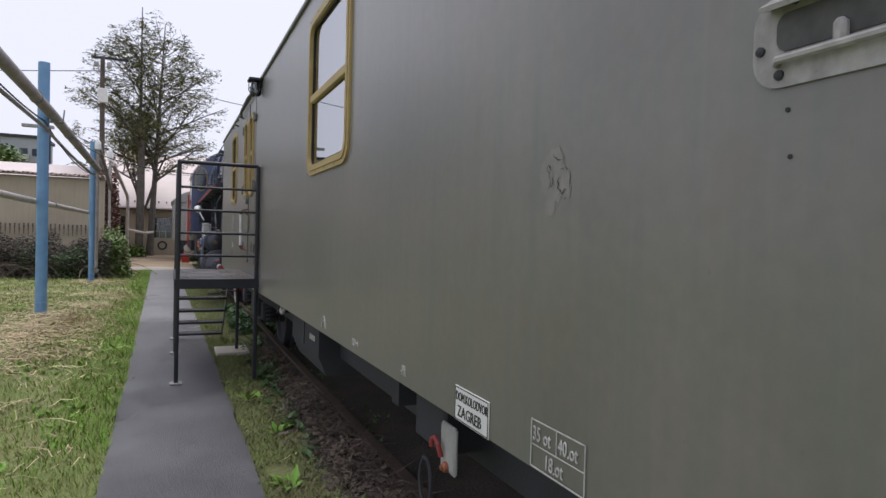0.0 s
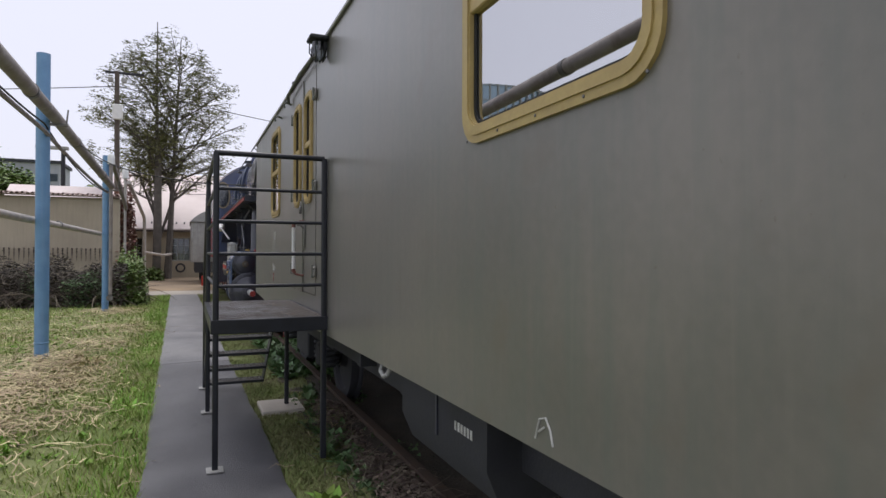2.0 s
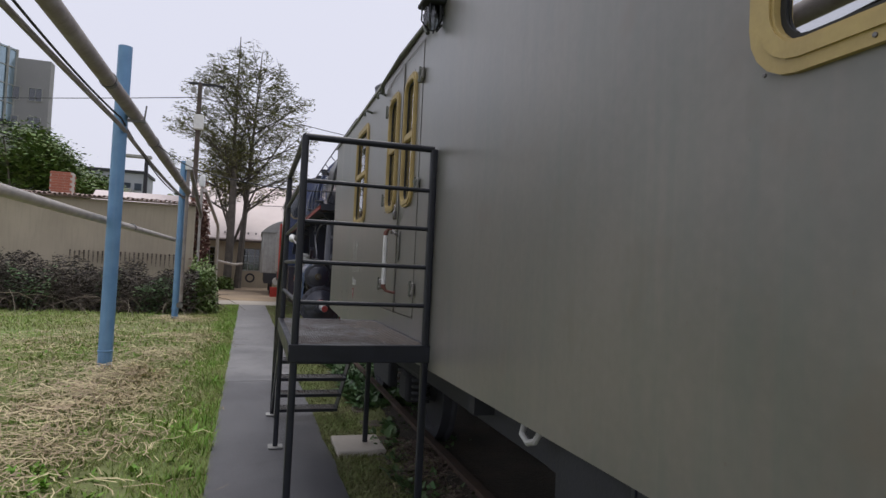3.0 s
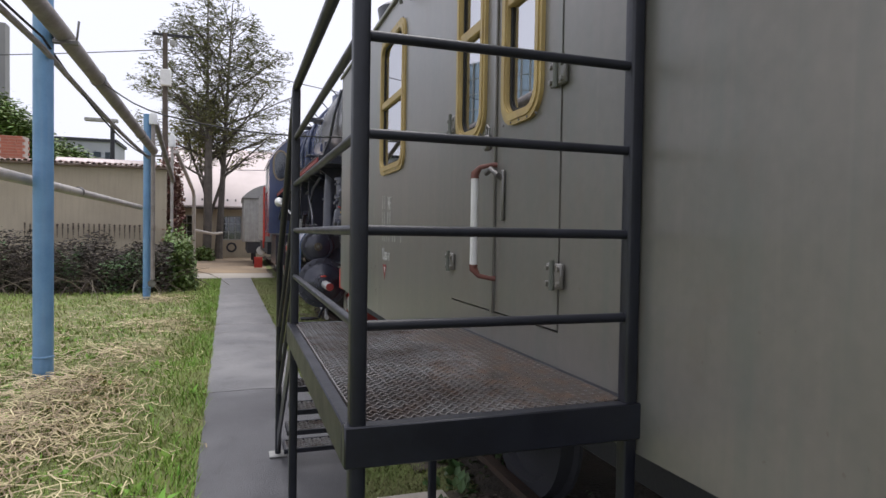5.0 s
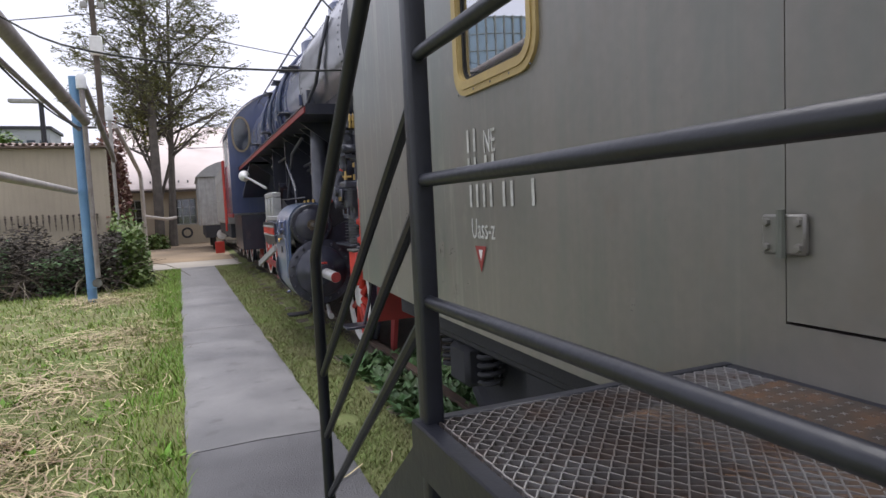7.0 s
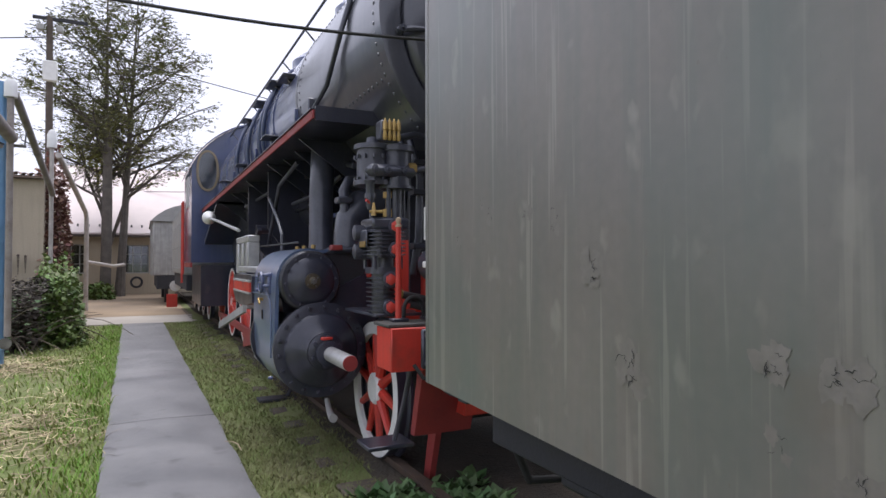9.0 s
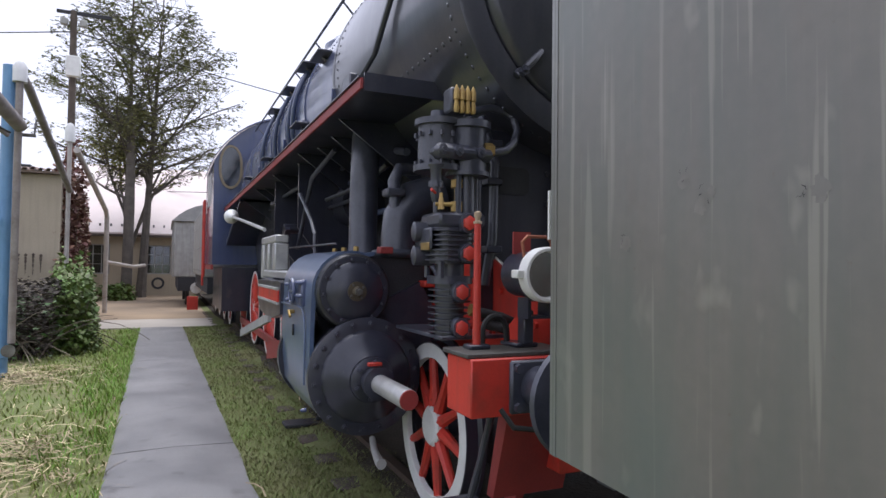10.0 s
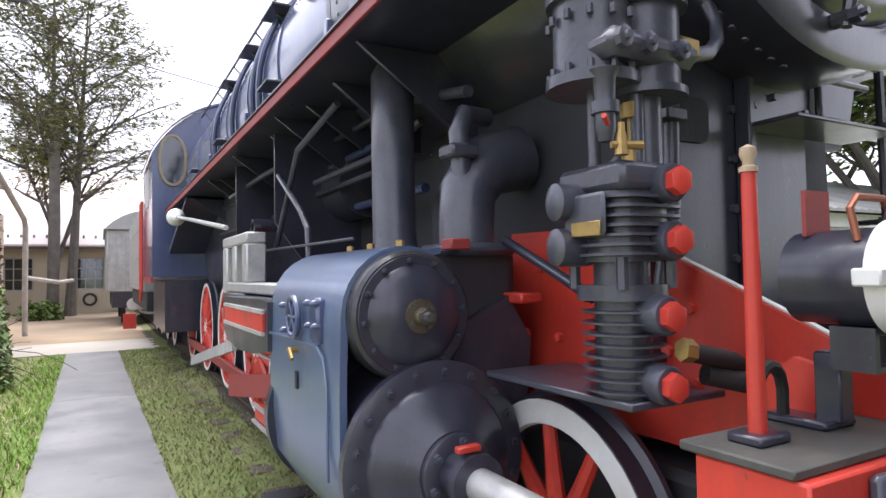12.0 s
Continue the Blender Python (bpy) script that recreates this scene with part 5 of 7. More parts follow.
for x in np.arange(1.62, 2.9, 0.14):
    bolts_round(nb, (x, 12.75, 1.08), (0, -1, 0), 0.0001, 1, 0.024, 0.025)
part("beam_bolts", nb, RED, beam)
for x in (1.3, 2.8):
    bf = part("buffer", M().lathe((x, 12.75, 1.05), (0, -1, 0), [(0, 0.105), (0.02, 0.105), (0.03, 0.085), (0.24, 0.08), (0.27, 0.075), (0.27, 0.06), (0.33, 0.06)], 32), CAST, loco, "dark sprung buffer")
    part("buffer_flange", M().box(x - 0.13, x + 0.13, 12.72, 12.749, 0.94, 1.16, 0.01), CAST, bf)
    fb = M()
    for dx in (-0.1, 0.1):
        for dz in (-0.08, 0.08):
            fb.lathe((x + dx, 12.721, 1.05 + dz), (0, -1, 0), [(0, 0.02), (0.025, 0.02), (0.025, 0)], 6)
    part("flange_bolts", fb, CAST, bf)
    part("buffer_head", M().lathe((x, 12.45, 1.05), (0, -1, 0), [(0, 0.07), (0.01, 0.2), (0.025, 0.225), (0.05, 0.22), (0.065, 0.12), (0.07, 0)], 40), CAST, bf)
part("coupling_hook", M().tube([(2.04, 12.75, 1.02), (2.04, 12.55, 1.0), (2.04, 12.5, 1.05), (2.04, 12.53, 1.12)], 0.035, 8), RED_DK, loco)
part("cock_handle", M().tube([(1.66, 12.72, 0.98), (1.66, 12.66, 1.0), (1.7, 12.64, 1.02), (1.7, 12.64, 1.14)], 0.02, 8), RED, loco)
part("beam_hose", M().tube([(1.12, 12.72, 0.97), (1.16, 12.68, 0.9), (1.35, 12.66, 0.87), (1.6, 12.7, 0.9)], 0.012, 8), RUBBER, loco)
part("step_iron", M().tube([(1.18, 12.9, 0.93), (1.15, 12.95, 0.7), (1.1, 12.97, 0.5)], 0.016, 8), BLACK, loco)
part("step_plate", M().box(0.92, 1.2, 12.9, 13.12, 0.47, 0.495, 0.006), BLACK, loco)
mk = part("marker_post", M().tube([(1.108, 12.92, DZ), (1.108, 12.92, 1.734)], [0.019, 0.015], 12), RED, loco, "red marker post with cream knob")
part("knob", M().lathe((1.108, 12.92, 1.734), (0, 0, 1), [(0, 0.019), (0.01, 0.019), (0.014, 0.011), (0.024, 0.012), (0.036, 0.017), (0.05, 0.016), (0.058, 0.0)], 14), mat("cream_worn_knob", (0.55, 0.42, 0.3), (0.4, 0.3, 0.2), 0.5, scale=20), mk, "worn cream knob")
part("post_base", M().box(1.06, 1.16, 12.88, 12.96, DZ, DZ + 0.02, 0.005), BLACK, mk)

# sloping red frame plates
for x, ma in ((1.5, RED), (2.55, BLACK)):
    fpn = part("frame_plate", M().prism([(12.8, DZ + 0.001), (12.8, 1.275), (12.95, 1.345), (13.27, 1.49), (13.51, 1.595), (13.72, 1.69), (14.34, 1.7), (14.34, 1.0), (13.03, 1.0), (13.03, DZ + 0.001)], "x", x, x + 0.03), ma, loco)
    part("white_edge", M().tube([(x + 0.015, 12.95, 1.352), (x + 0.015, 13.27, 1.497), (x + 0.015, 13.51, 1.602), (x + 0.015, 13.72, 1.695)], 0.007, 6), WHITE, fpn)
    if ma is RED:
        nb = M()
        for y, z in ((13.05, 1.27), (13.2, 1.33), (13.4, 1.42), (13.55, 1.5), (13.1, 1.22), (13.6, 1.3), (13.62, 1.4)):
            bolts_round(nb, (x, y, z), (-1, 0, 0), 0.0001, 1, 0.018, 0.018)
        part("plate_bolts", nb, RED, fpn)
part("angle_bracket", M().prism([(12.92, DZ), (12.92, 1.31), (13.0, 1.33), (13.12, 1.24), (13.12, DZ)], "x", 1.36, 1.385), RED, loco, "red bolted angle bracket")

# headlamp
HX, HY, HZ = 1.345, 12.74, 1.515
hl = part("headlamp", M().lathe((HX, HY + 0.22, HZ), (0, -1, 0), [(0, 0.05), (0.005, 0.1), (0.2, 0.104), (0.2, 0.09)], 36), BLACK, loco, "black headlamp with white bezel")
part("bezel", M().lathe((HX, HY + 0.03, HZ), (0, -1, 0), [(0, 0.104), (0.0, 0.117), (0.05, 0.119), (0.062, 0.112), (0.062, 0.1), (0.045, 0.096)], 40, caps=False), WHITE, hl)
part("reflector", M().lathe((HX, HY + 0.02, HZ), (0, -1, 0), [(-0.1, 0.0), (-0.09, 0.03), (-0.05, 0.07), (0.01, 0.097)], 36), SILVER, hl)
part("bulb", M().lathe((HX, HY + 0.07, HZ), (0, -1, 0), [(0, 0.01), (0.03, 0.012), (0.05, 0.018), (0.06, 0)], 10), WHITE, hl)
part("lens", M().lathe((HX, HY - 0.015, HZ), (0, -1, 0), [(0, 0.097), (0.006, 0.06), (0.008, 0)], 36), GLASS, hl).visible_shadow = False
part("latch", M().box(HX - 0.15, HX - 0.1, HY - 0.02, HY + 0.035, HZ - 0.015, HZ + 0.02, 0.004), WHITE, hl)
part("carry_handle", M().tube([(HX - 0.07, HY + 0.06, HZ + 0.075), (HX - 0.075, HY + 0.07, HZ + 0.14), (HX - 0.05, HY + 0.07, HZ + 0.165), (HX + 0.05, HY + 0.07, HZ + 0.165), (HX + 0.075, HY + 0.07, HZ + 0.14), (HX + 0.07, HY + 0.06, HZ + 0.075)], 0.008, 8), COPPER, hl)
part("red_flap", M().box(HX - 0.06, HX + 0.03, HY + 0.17, HY + 0.18, HZ + 0.09, HZ + 0.19), RED_DK, hl)
part("lamp_seat", M().ring([(HX - 0.06, HZ - 0.19), (HX + 0.06, HZ - 0.19), (HX + 0.06, HZ - 0.1), (HX - 0.06, HZ - 0.1)], [(HX - 0.045, HZ - 0.178), (HX + 0.045, HZ - 0.178), (HX + 0.045, HZ - 0.115), (HX - 0.045, HZ - 0.115)], "y", HY + 0.04, HY + 0.13), BLACK, hl)
part("lamp_stalk", M().box(HX - 0.025, HX + 0.025, HY + 0.13, HY + 0.19, DZ + 0.015, HZ - 0.16, 0.005), BLACK, hl)
part("lamp_foot", M().box(HX - 0.06, HX + 0.06, HY + 0.145, HY + 0.29, DZ, DZ + 0.02, 0.006), BLACK, hl)
part("deck_hose", M().tube([(1.15 + 0.075 * (1 - math.cos(math.pi * k / 8)), 12.95 + 0.005 * k, DZ + 0.015 + 0.12 * math.sin(math.pi * k / 8) ** 0.7) for k in range(9)], 0.014, 8), RUBBER, loco)

# air compressor
PX, PYc = 1.19, 13.35
pump = part("air_compressor", M().lathe((PX - 0.07, PYc + 0.03, 0), (0, 0, 1), [(2.02, 0.12), (2.02, 0.145), (2.05, 0.145), (2.05, 0.12), (2.25, 0.118), (2.25, 0.14), (2.28, 0.14), (2.29, 0.05), (2.33, 0.045), (2.34, 0)], 28).lathe((PX + 0.1, PYc - 0.02, 0), (0, 0, 1), [(2.0, 0.13), (2.02, 0.13), (2.02, 0.11), (2.24, 0.11), (2.24, 0.135), (2.275, 0.135), (2.29, 0.08), (2.3, 0)], 28), CAST, loco, "cast iron air compressor with cooling fins")
part("steam_cylinder_band", M().box(PX - 0.16, PX + 0.22, PYc - 0.15, PYc + 0.05, 2.07, 2.145, 0.03), CAST, pump)
for x_ in (-0.12, -0.02, 0.12):
    part("port_cover", M().lathe((PX + x_, PYc - 0.14, 2.108), (0, -1, 0), [(0, 0.03), (0.02, 0.028), (0.024, 0.014), (0.035, 0.012)], 8), CAST, pump)
for x, y in ((PX - 0.08, PYc + 0.02), (PX + 0.09, PYc - 0.03), (PX + 0.02, PYc - 0.06), (PX + 0.16, PYc)):
    part("stay", M().tube([(x, y, 1.8), (x, y, 2.03)], 0.02 if x != PX + 0.09 else 0.05, 10), CAST, pump)
part("piston_gland", M().lathe((PX + 0.02, PYc - 0.04, 1.82), (0, 0, 1), [(0, 0.035), (0.05, 0.035), (0.05, 0.015), (0.12, 0.015), (0.12, 0.035), (0.16, 0.035)], 8), BRASS, pump)
part("top_head", M().box(PX - 0.13, PX + 0.16, PYc - 0.14, PYc + 0.14, 1.74, 1.81, 0.015), CAST, pump)
for k in range(7):
    part("upper_fin", M().prism(rrect(PX - 0.15, PX + 0.15, PYc - 0.15, PYc + 0.15, 0.09), "z", 1.575 + k * 0.024, 1.582 + k * 0.024), CAST, pump)
part("upper_barrel", M().prism(rrect(PX - 0.12, PX + 0.12, PYc - 0.12, PYc + 0.12, 0.08), "z", 1.56, 1.74), CAST, pump)
part("neck", M().lathe((PX, PYc, 1.5), (0, 0, 1), [(0, 0.085), (0.06, 0.085)], 20), CAST, pump)
for x_, y_ in ((-0.1, -0.1), (0.1, -0.1), (-0.1, 0.1), (0.1, 0.1)):
    part("neck_bolt", M().lathe((PX + x_, PYc + y_, 1.49), (0, 0, 1), [(0, 0.018), (0.08, 0.018)], 6), CAST, pump)
part("mid_flange", M().prism(rrect(PX - 0.12, PX + 0.12, PYc - 0.12, PYc + 0.12, 0.08), "z", 1.46, 1.5), CAST, pump)
part("lower_barrel", M().lathe((PX, PYc, 1.2), (0, 0, 1), [(0, 0.085), (0.26, 0.085)], 24), CAST, pump)
for k in range(8):
    part("lower_fin", M().lathe((PX, PYc, 1.222 + k * 0.029), (0, 0, 1), [(0, 0.1), (0.003, 0.125), (0.008, 0.125), (0.011, 0.1)], 28), CAST, pump)
part("base_plate", M().box(PX - 0.1, PX + 0.31, PYc - 0.12, PYc + 0.62, 1.19, 1.21, 0.004), CAST, pump)
part("name_plate", M().box(PX - 0.168, PX - 0.15, PYc - 0.1, PYc + 0.07, 1.625, 1.735, 0.01), CAST, pump)
part("brass_plate", M().box(PX - 0.174, PX - 0.168, PYc - 0.09, PYc + 0.03, 1.625, 1.662, 0.002), BRASS, pump)
for z, x in ((1.755, PX + 0.06), (1.61, PX + 0.06), (1.425, PX + 0.02), (1.255, PX + 0.02)):
    v = part("valve_cap", M().lathe((x, PYc - 0.06, z), (-0.25, -1, 0), [(0, 0.05), (0.12, 0.05), (0.13, 0.045), (0.13, 0.036)], 18), CAST, pump)
    part("hex_nut", M().lathe(Vector((x, PYc - 0.06, z)) + Vector((-0.25, -1, 0)).normalized() * 0.13, (-0.25, -1, 0), [(0, 0.036), (0.032, 0.036), (0.035, 0.03), (0.035, 0)], 6), RED, v, "red hexagon nut")
for z in (1.6, 1.72):
    part("valve_cap", M().lathe((PX - 0.08, PYc + 0.06, z), (-1, 0.1, 0), [(0, 0.05), (0.12, 0.05), (0.13, 0.03), (0.13, 0)], 18), CAST, pump)
part("drain_pipe", M().tube([(PX + 0.06, PYc - 0.18, 1.335), (PX + 0.24, PYc - 0.2, 1.3), (PX + 0.34, PYc - 0.16, 1.27)], 0.025, 10), RUBBER, pump)
part("drain_nut", M().lathe((PX + 0.04, PYc - 0.18, 1.34), (1, -0.1, -0.15), [(0, 0.03), (0.04, 0.03)], 6), BRASS, pump)
part("steam_pipe", M().tube([(PX + 0.22, PYc - 0.1, 2.12), (PX + 0.31, PYc - 0.1, 2.14), (PX + 0.38, PYc - 0.08, 2.19), (PX + 0.42, PYc - 0.05, 2.26), (PX + 0.41, PYc - 0.02, 2.33), (PX + 0.35, PYc, 2.37), (PX + 0.26, PYc, 2.375), (PX + 0.08, PYc, 2.33)], 0.022, 12), CAST, pump)
part("union_nut", M().lathe((PX + 0.16, PYc - 0.1, 2.13), (1, 0, 0), [(0, 0.04), (0.06, 0.04)], 6), BRASS, pump)
ob_ = part("oil_box", M().box(PX - 0.07, PX + 0.05, PYc - 0.14, PYc - 0.03, 2.3, 2.42, 0.01), CAST, pump)
for k in range(4):
    part("oil_feed", M().lathe((PX - 0.045 + k * 0.035, PYc - 0.16, 2.29), (0, 0, 1), [(0, 0.012), (0.02, 0.017), (0.06, 0.012), (0.065, 0.018), (0.11, 0.016), (0.13, 0.007), (0.14, 0)], 10), BRASS, ob_)
part("throttle_spring", M().lathe((PX - 0.13, PYc - 0.08, 1.86), (0, 0, 1), [(0, 0.02), (0.02, 0.026), (0.03, 0.03), (0.07, 0.03), (0.07, 0.042), (0.1, 0.042), (0.1, 0.03), (0.16, 0.034), (0.18, 0.05)], 12), CAST, pump)
part("small_tap", M().tube([(PX - 0.15, PYc - 0.12, 1.845), (PX - 0.06, PYc - 0.15, 1.845)], [0.009, 0.012], 8).lathe((PX - 0.12, PYc - 0.13, 1.82), (0, 0, 1), [(0, 0.02), (0.05, 0.014), (0.06, 0.01), (0.08, 0.01)], 8), BRASS, pump)
for z_ in (2.06, 2.2):
    for k in range(7):
        a = math.pi * (0.75 + k / 6)
        part("cover_stud", M().lathe((PX - 0.07 + 0.132 * math.cos(a), PYc + 0.03 + 0.132 * math.sin(a), z_ - 0.012), (0, 0, 1), [(0, 0.011), (0.024, 0.011)], 6), CAST, pump)
part("red_tap", M().tube([(PX - 0.14, PYc - 0.1, 1.9), (PX - 0.175, PYc - 0.12, 1.915)], 0.008, 8), RED, pump)

# cylinder block
QX, QZ = 0.925, 0.915
cyl = part("cylinder_block", M().lathe((QX, 13.95, QZ), (0, 1, 0), [(0, 0.3), (0.012, 0.335), (0.05, 0.335), (0.05, 0.3), (1.0, 0.3), (1.0, 0.335), (1.06, 0.335), (1.08, 0.25)], 56), BLACK, loco, "black cylinder with steam chest above")
part("cylinder_cover", M().lathe((QX, 13.955, QZ), (0, -1, 0), [(0, 0.265), (0.012, 0.262), (0.03, 0.245), (0.055, 0.2), (0.1, 0.14), (0.11, 0.13), (0.11, 0.0)], 48), BLACK, cyl)
for k in range(18):
    a = k * math.pi / 9 + 0.1
    c = (QX + 0.3 * math.cos(a), 13.965, QZ + 0.3 * math.sin(a))
    part("cover_bolt", M().lathe(c, (0, -1, 0), [(0, 0.018), (0.02, 0.018), (0.022, 0.011), (0.034, 0.01)], 6), BLACK, cyl)
part("gland_flange", M().lathe((QX, 13.85, QZ), (0, -1, 0), [(0, 0.125), (0.02, 0.125), (0.025, 0.118), (0.025, 0.0)], 28), BLACK, cyl)
for k in range(6):
    a = k * math.pi / 3 + 0.4
    part("gland_bolt", M().lathe((QX + 0.1 * math.cos(a), 13.826, QZ + 0.1 * math.sin(a)), (0, -1, 0), [(0, 0.015), (0.02, 0.015), (0.021, 0.009), (0.03, 0.009)], 6), CAST, cyl)
part("gland", M().lathe((QX, 13.826, QZ), (0, -1, 0), [(0, 0.072), (0.08, 0.07), (0.08, 0.088), (0.12, 0.088), (0.125, 0.06)], 24), BLACK, cyl)
part("red_tag", M().box(QX - 0.06, QX + 0.02, 13.72, 13.75, QZ + 0.092, QZ + 0.112, 0.004), RED, cyl)
tr = part("tail_rod_cover", M().lathe((QX, 13.705, QZ), (0, -1, 0), [(0, 0.05), (0.44, 0.05), (0.445, 0.048)], 28), SILVER, cyl, "silver tail rod tube with red end")
part("tube_end", M().lathe((QX, 13.259, QZ), (0, -1, 0), [(0, 0.0485), (0.004, 0.046), (0.004, 0)], 28), RED_DK, tr)
part("chest_casting", M().prism(rrect(0.98, 1.38, 14.12, 14.38, 0.06), "z", 0.8, 1.6), UNDER, cyl)
part("port_casting", M().prism([(0.92, 0.95), (1.36, 0.9), (1.4, 1.28), (1.3, 1.45), (0.98, 1.3)], "y", 14.08, 14.13), BLACK, cyl)
ch_ = part("steam_chest", M().lathe((0.86, 14.0, 1.4), (0, 1, 0), [(0, 0.19), (0.0, 0.205), (0.012, 0.216), (0.09, 0.222), (0.1, 0.2), (0.95, 0.2), (0.95, 0.215), (1.0, 0.215), (1.02, 0.1)], 56), mat("dull_burnished_iron", (0.085, 0.085, 0.09), (0.04, 0.042, 0.05), 0.3, metal=0.4, scale=7, fine=40, bump=0.2, streak=0.4, dirt=(0.09, 0.085, 0.08)), cyl, "burnished steam chest flange")
part("chest_cover", M().lathe((0.86, 14.0, 1.4), (0, -1, 0), [(0, 0.2), (0.006, 0.198), (0.008, 0.168), (0.014, 0.164), (0.03, 0.13), (0.042, 0.09), (0.05, 0.058), (0.05, 0.0)], 48), BLACK, ch_)
part("chest_nose", M().lathe((0.86, 13.952, 1.4), (0, -1, 0), [(0, 0.056), (0.012, 0.056), (0.012, 0.03), (0.03, 0.028), (0.034, 0.02), (0.034, 0)], 16), mat("tarnished_bronze", (0.16, 0.13, 0.085), (0.08, 0.07, 0.055), 0.42, metal=0.5, scale=14), ch_, "tarnished bronze centre boss")
part("nose_plug", M().lathe((0.86, 13.92, 1.4), (0, -1, 0), [(0, 0.024), (0.014, 0.024), (0.014, 0.016), (0.045, 0.015), (0.045, 0)], 6), STEEL, ch_)
for k in range(4):
    a = k * math.pi / 2 + 0.6
    part("boss_screw", M().lathe((0.86 + 0.042 * math.cos(a), 13.941, 1.4 + 0.042 * math.sin(a)), (0, -1, 0), [(0, 0.008), (0.01, 0.007), (0.01, 0)], 6), STEEL, ch_)
for k in range(12):
    a = k * math.pi / 6 + 0.1
    part("chest_bolt", M().lathe((0.86 + 0.182 * math.cos(a), 13.994, 1.4 + 0.182 * math.sin(a)), (0, -1, 0), [(0, 0.011), (0.014, 0.011), (0.015, 0.007), (0.024, 0.007), (0.024, 0)], 6), BLACK, ch_)
part("block_web", M().prism([(0.75, 1.1), (1.5, 0.9), (1.62, 1.6), (1.1, 1.62), (0.86, 1.56), (0.7, 1.4)], "y", 14.36, 14.98), BLACK, cyl)
cov = [(1.0, 1.63)] + [(p[0], p[1]) for p in arc(0.86, 1.4, 0.235, 70, 180, 8)] + [(0.618, 1.15), (0.618, 0.95), (0.635, 0.78), (0.72, 0.65), (0.84, 0.59), (0.95, 0.575)]
cov_i = [(x + 0.025 * (1 if x < 0.95 else 0), z - (0.02 if z > 1.5 else 0)) for x, z in cov]
cv_ = part("cylinder_cladding", M().prism(cov + list(reversed(cov_i)), "y", 14.06, 15.0), BLUE_LT, cyl, "slate blue cylinder cladding")
part("cladding_seam", M().box(0.606, 0.617, 14.27, 14.98, 1.282, 1.292).tube([(0.611, 14.27, 1.287), (0.611, 14.2, 1.25), (0.611, 14.17, 1.17), (0.611, 14.165, 0.85)], 0.006, 6), BLUE_LT, cv_, "pale raised cladding seam")
for y_, z_ in ((14.25, 1.36), (14.25, 1.44), (14.33, 1.36), (14.33, 1.44), (14.68, 1.32), (14.68, 1.42), (14.1, 0.72)):
    part("cladding_screw", M().lathe((0.604 if z_ < 1.4 else 0.6, y_, z_), (-1, 0, 0), [(-0.01, 0.012), (0.012, 0.012), (0.02, 0.007), (0.026, 0)], 8), BLUE, cv_)
vw = part("valve_wheel", M().tube([(0.6, 14.55 + 0.075 * math.cos(k * math.pi / 10), 1.38 + 0.075 * math.sin(k * math.pi / 10)) for k in range(21)], 0.012, 8), BLUE, cv_, "blue hand wheel")
for a in (0, 60, 120):
    part("wheel_spoke", M().tube([(0.6, 14.55 + 0.07 * math.cos(radians(a)), 1.38 + 0.07 * math.sin(radians(a))), (0.6, 14.55 - 0.07 * math.cos(radians(a)), 1.38 - 0.07 * math.sin(radians(a)))], 0.008, 6), BLUE, vw)
part("valve_body", M().box(0.6, 0.64, 14.24, 14.34, 1.3, 1.46, 0.012), BLUE, cv_)
part("drain_cock", M().tube([(0.64, 14.56, 1.25), (0.588, 14.56, 1.25), (0.588, 14.52, 1.22)], [0.012, 0.014, 0.008], 8), BRASS, cv_)
part("drain_slot", M().box(0.61, 0.6165, 14.54, 14.57, 1.1, 1.17, 0.002), RUBBER, cv_)
part("drain_cock", M().lathe((0.8, 13.985, 1.14), (0, 0, 1), [(0, 0.014), (0.03, 0.014), (0.03, 0.02), (0.055, 0.02), (0.055, 0.012), (0.08, 0.012)], 6), BRASS, cyl)
part("drain_pipe", M().tube([(0.98, 14.0, 0.55), (0.97, 13.92, 0.5), (0.96, 13.8, 0.47), (0.96, 13.76, 0.47)], [0.018, 0.02, 0.026, 0.03], 10), GREYW, cyl)
for y in (14.3, 14.6, 14.85):
    part("oil_cup", M().lathe((0.95, y, 1.62), (0, 0, 1), [(0, 0.012), (0.02, 0.012), (0.02, 0.018), (0.045, 0.018), (0.05, 0)], 8), BRASS, cyl)
part("red_stud", M().box(1.02, 1.1, 14.02, 14.1, 1.62, 1.66, 0.005), RED_DK, cyl)

# steam pipes
part("steam_pipe", M().tube([(1.12, 14.72, 1.62), (1.12, 14.73, 1.7), (1.13, 14.76, 2.1), (1.16, 14.82, 2.45), (1.3, 14.9, 2.62)], [0.11, 0.1, 0.1, 0.105, 0.12], 20), CAST, loco, "black outside steam pipe")
part("pipe_flange", M().lathe((1.12, 14.72, 1.6), (0, 0, 1), [(0, 0.15), (0.04, 0.15)], 20), BLACK, loco)
part("exhaust_elbow", M().tube([(1.2, 14.22, 1.6), (1.2, 14.22, 1.72), (1.22, 14.24, 1.85), (1.32, 14.28, 1.97), (1.5, 14.3, 2.02)], [0.11, 0.11, 0.115, 0.13, 0.14], 20), CAST, loco)
part("elbow_flange", M().box(1.06, 1.34, 14.06, 14.38, 1.6, 1.65, 0.02), CAST, loco)
part("small_pipe", M().tube([(1.18, 14.2, 1.85), (1.16, 14.2, 2.08), (1.2, 14.22, 2.16), (1.35, 14.3, 2.18)], 0.04, 12), CAST, loco)
part("pipe_collar", M().box(1.1, 1.22, 14.14, 14.26, 1.98, 2.03, 0.01), CAST, loco)
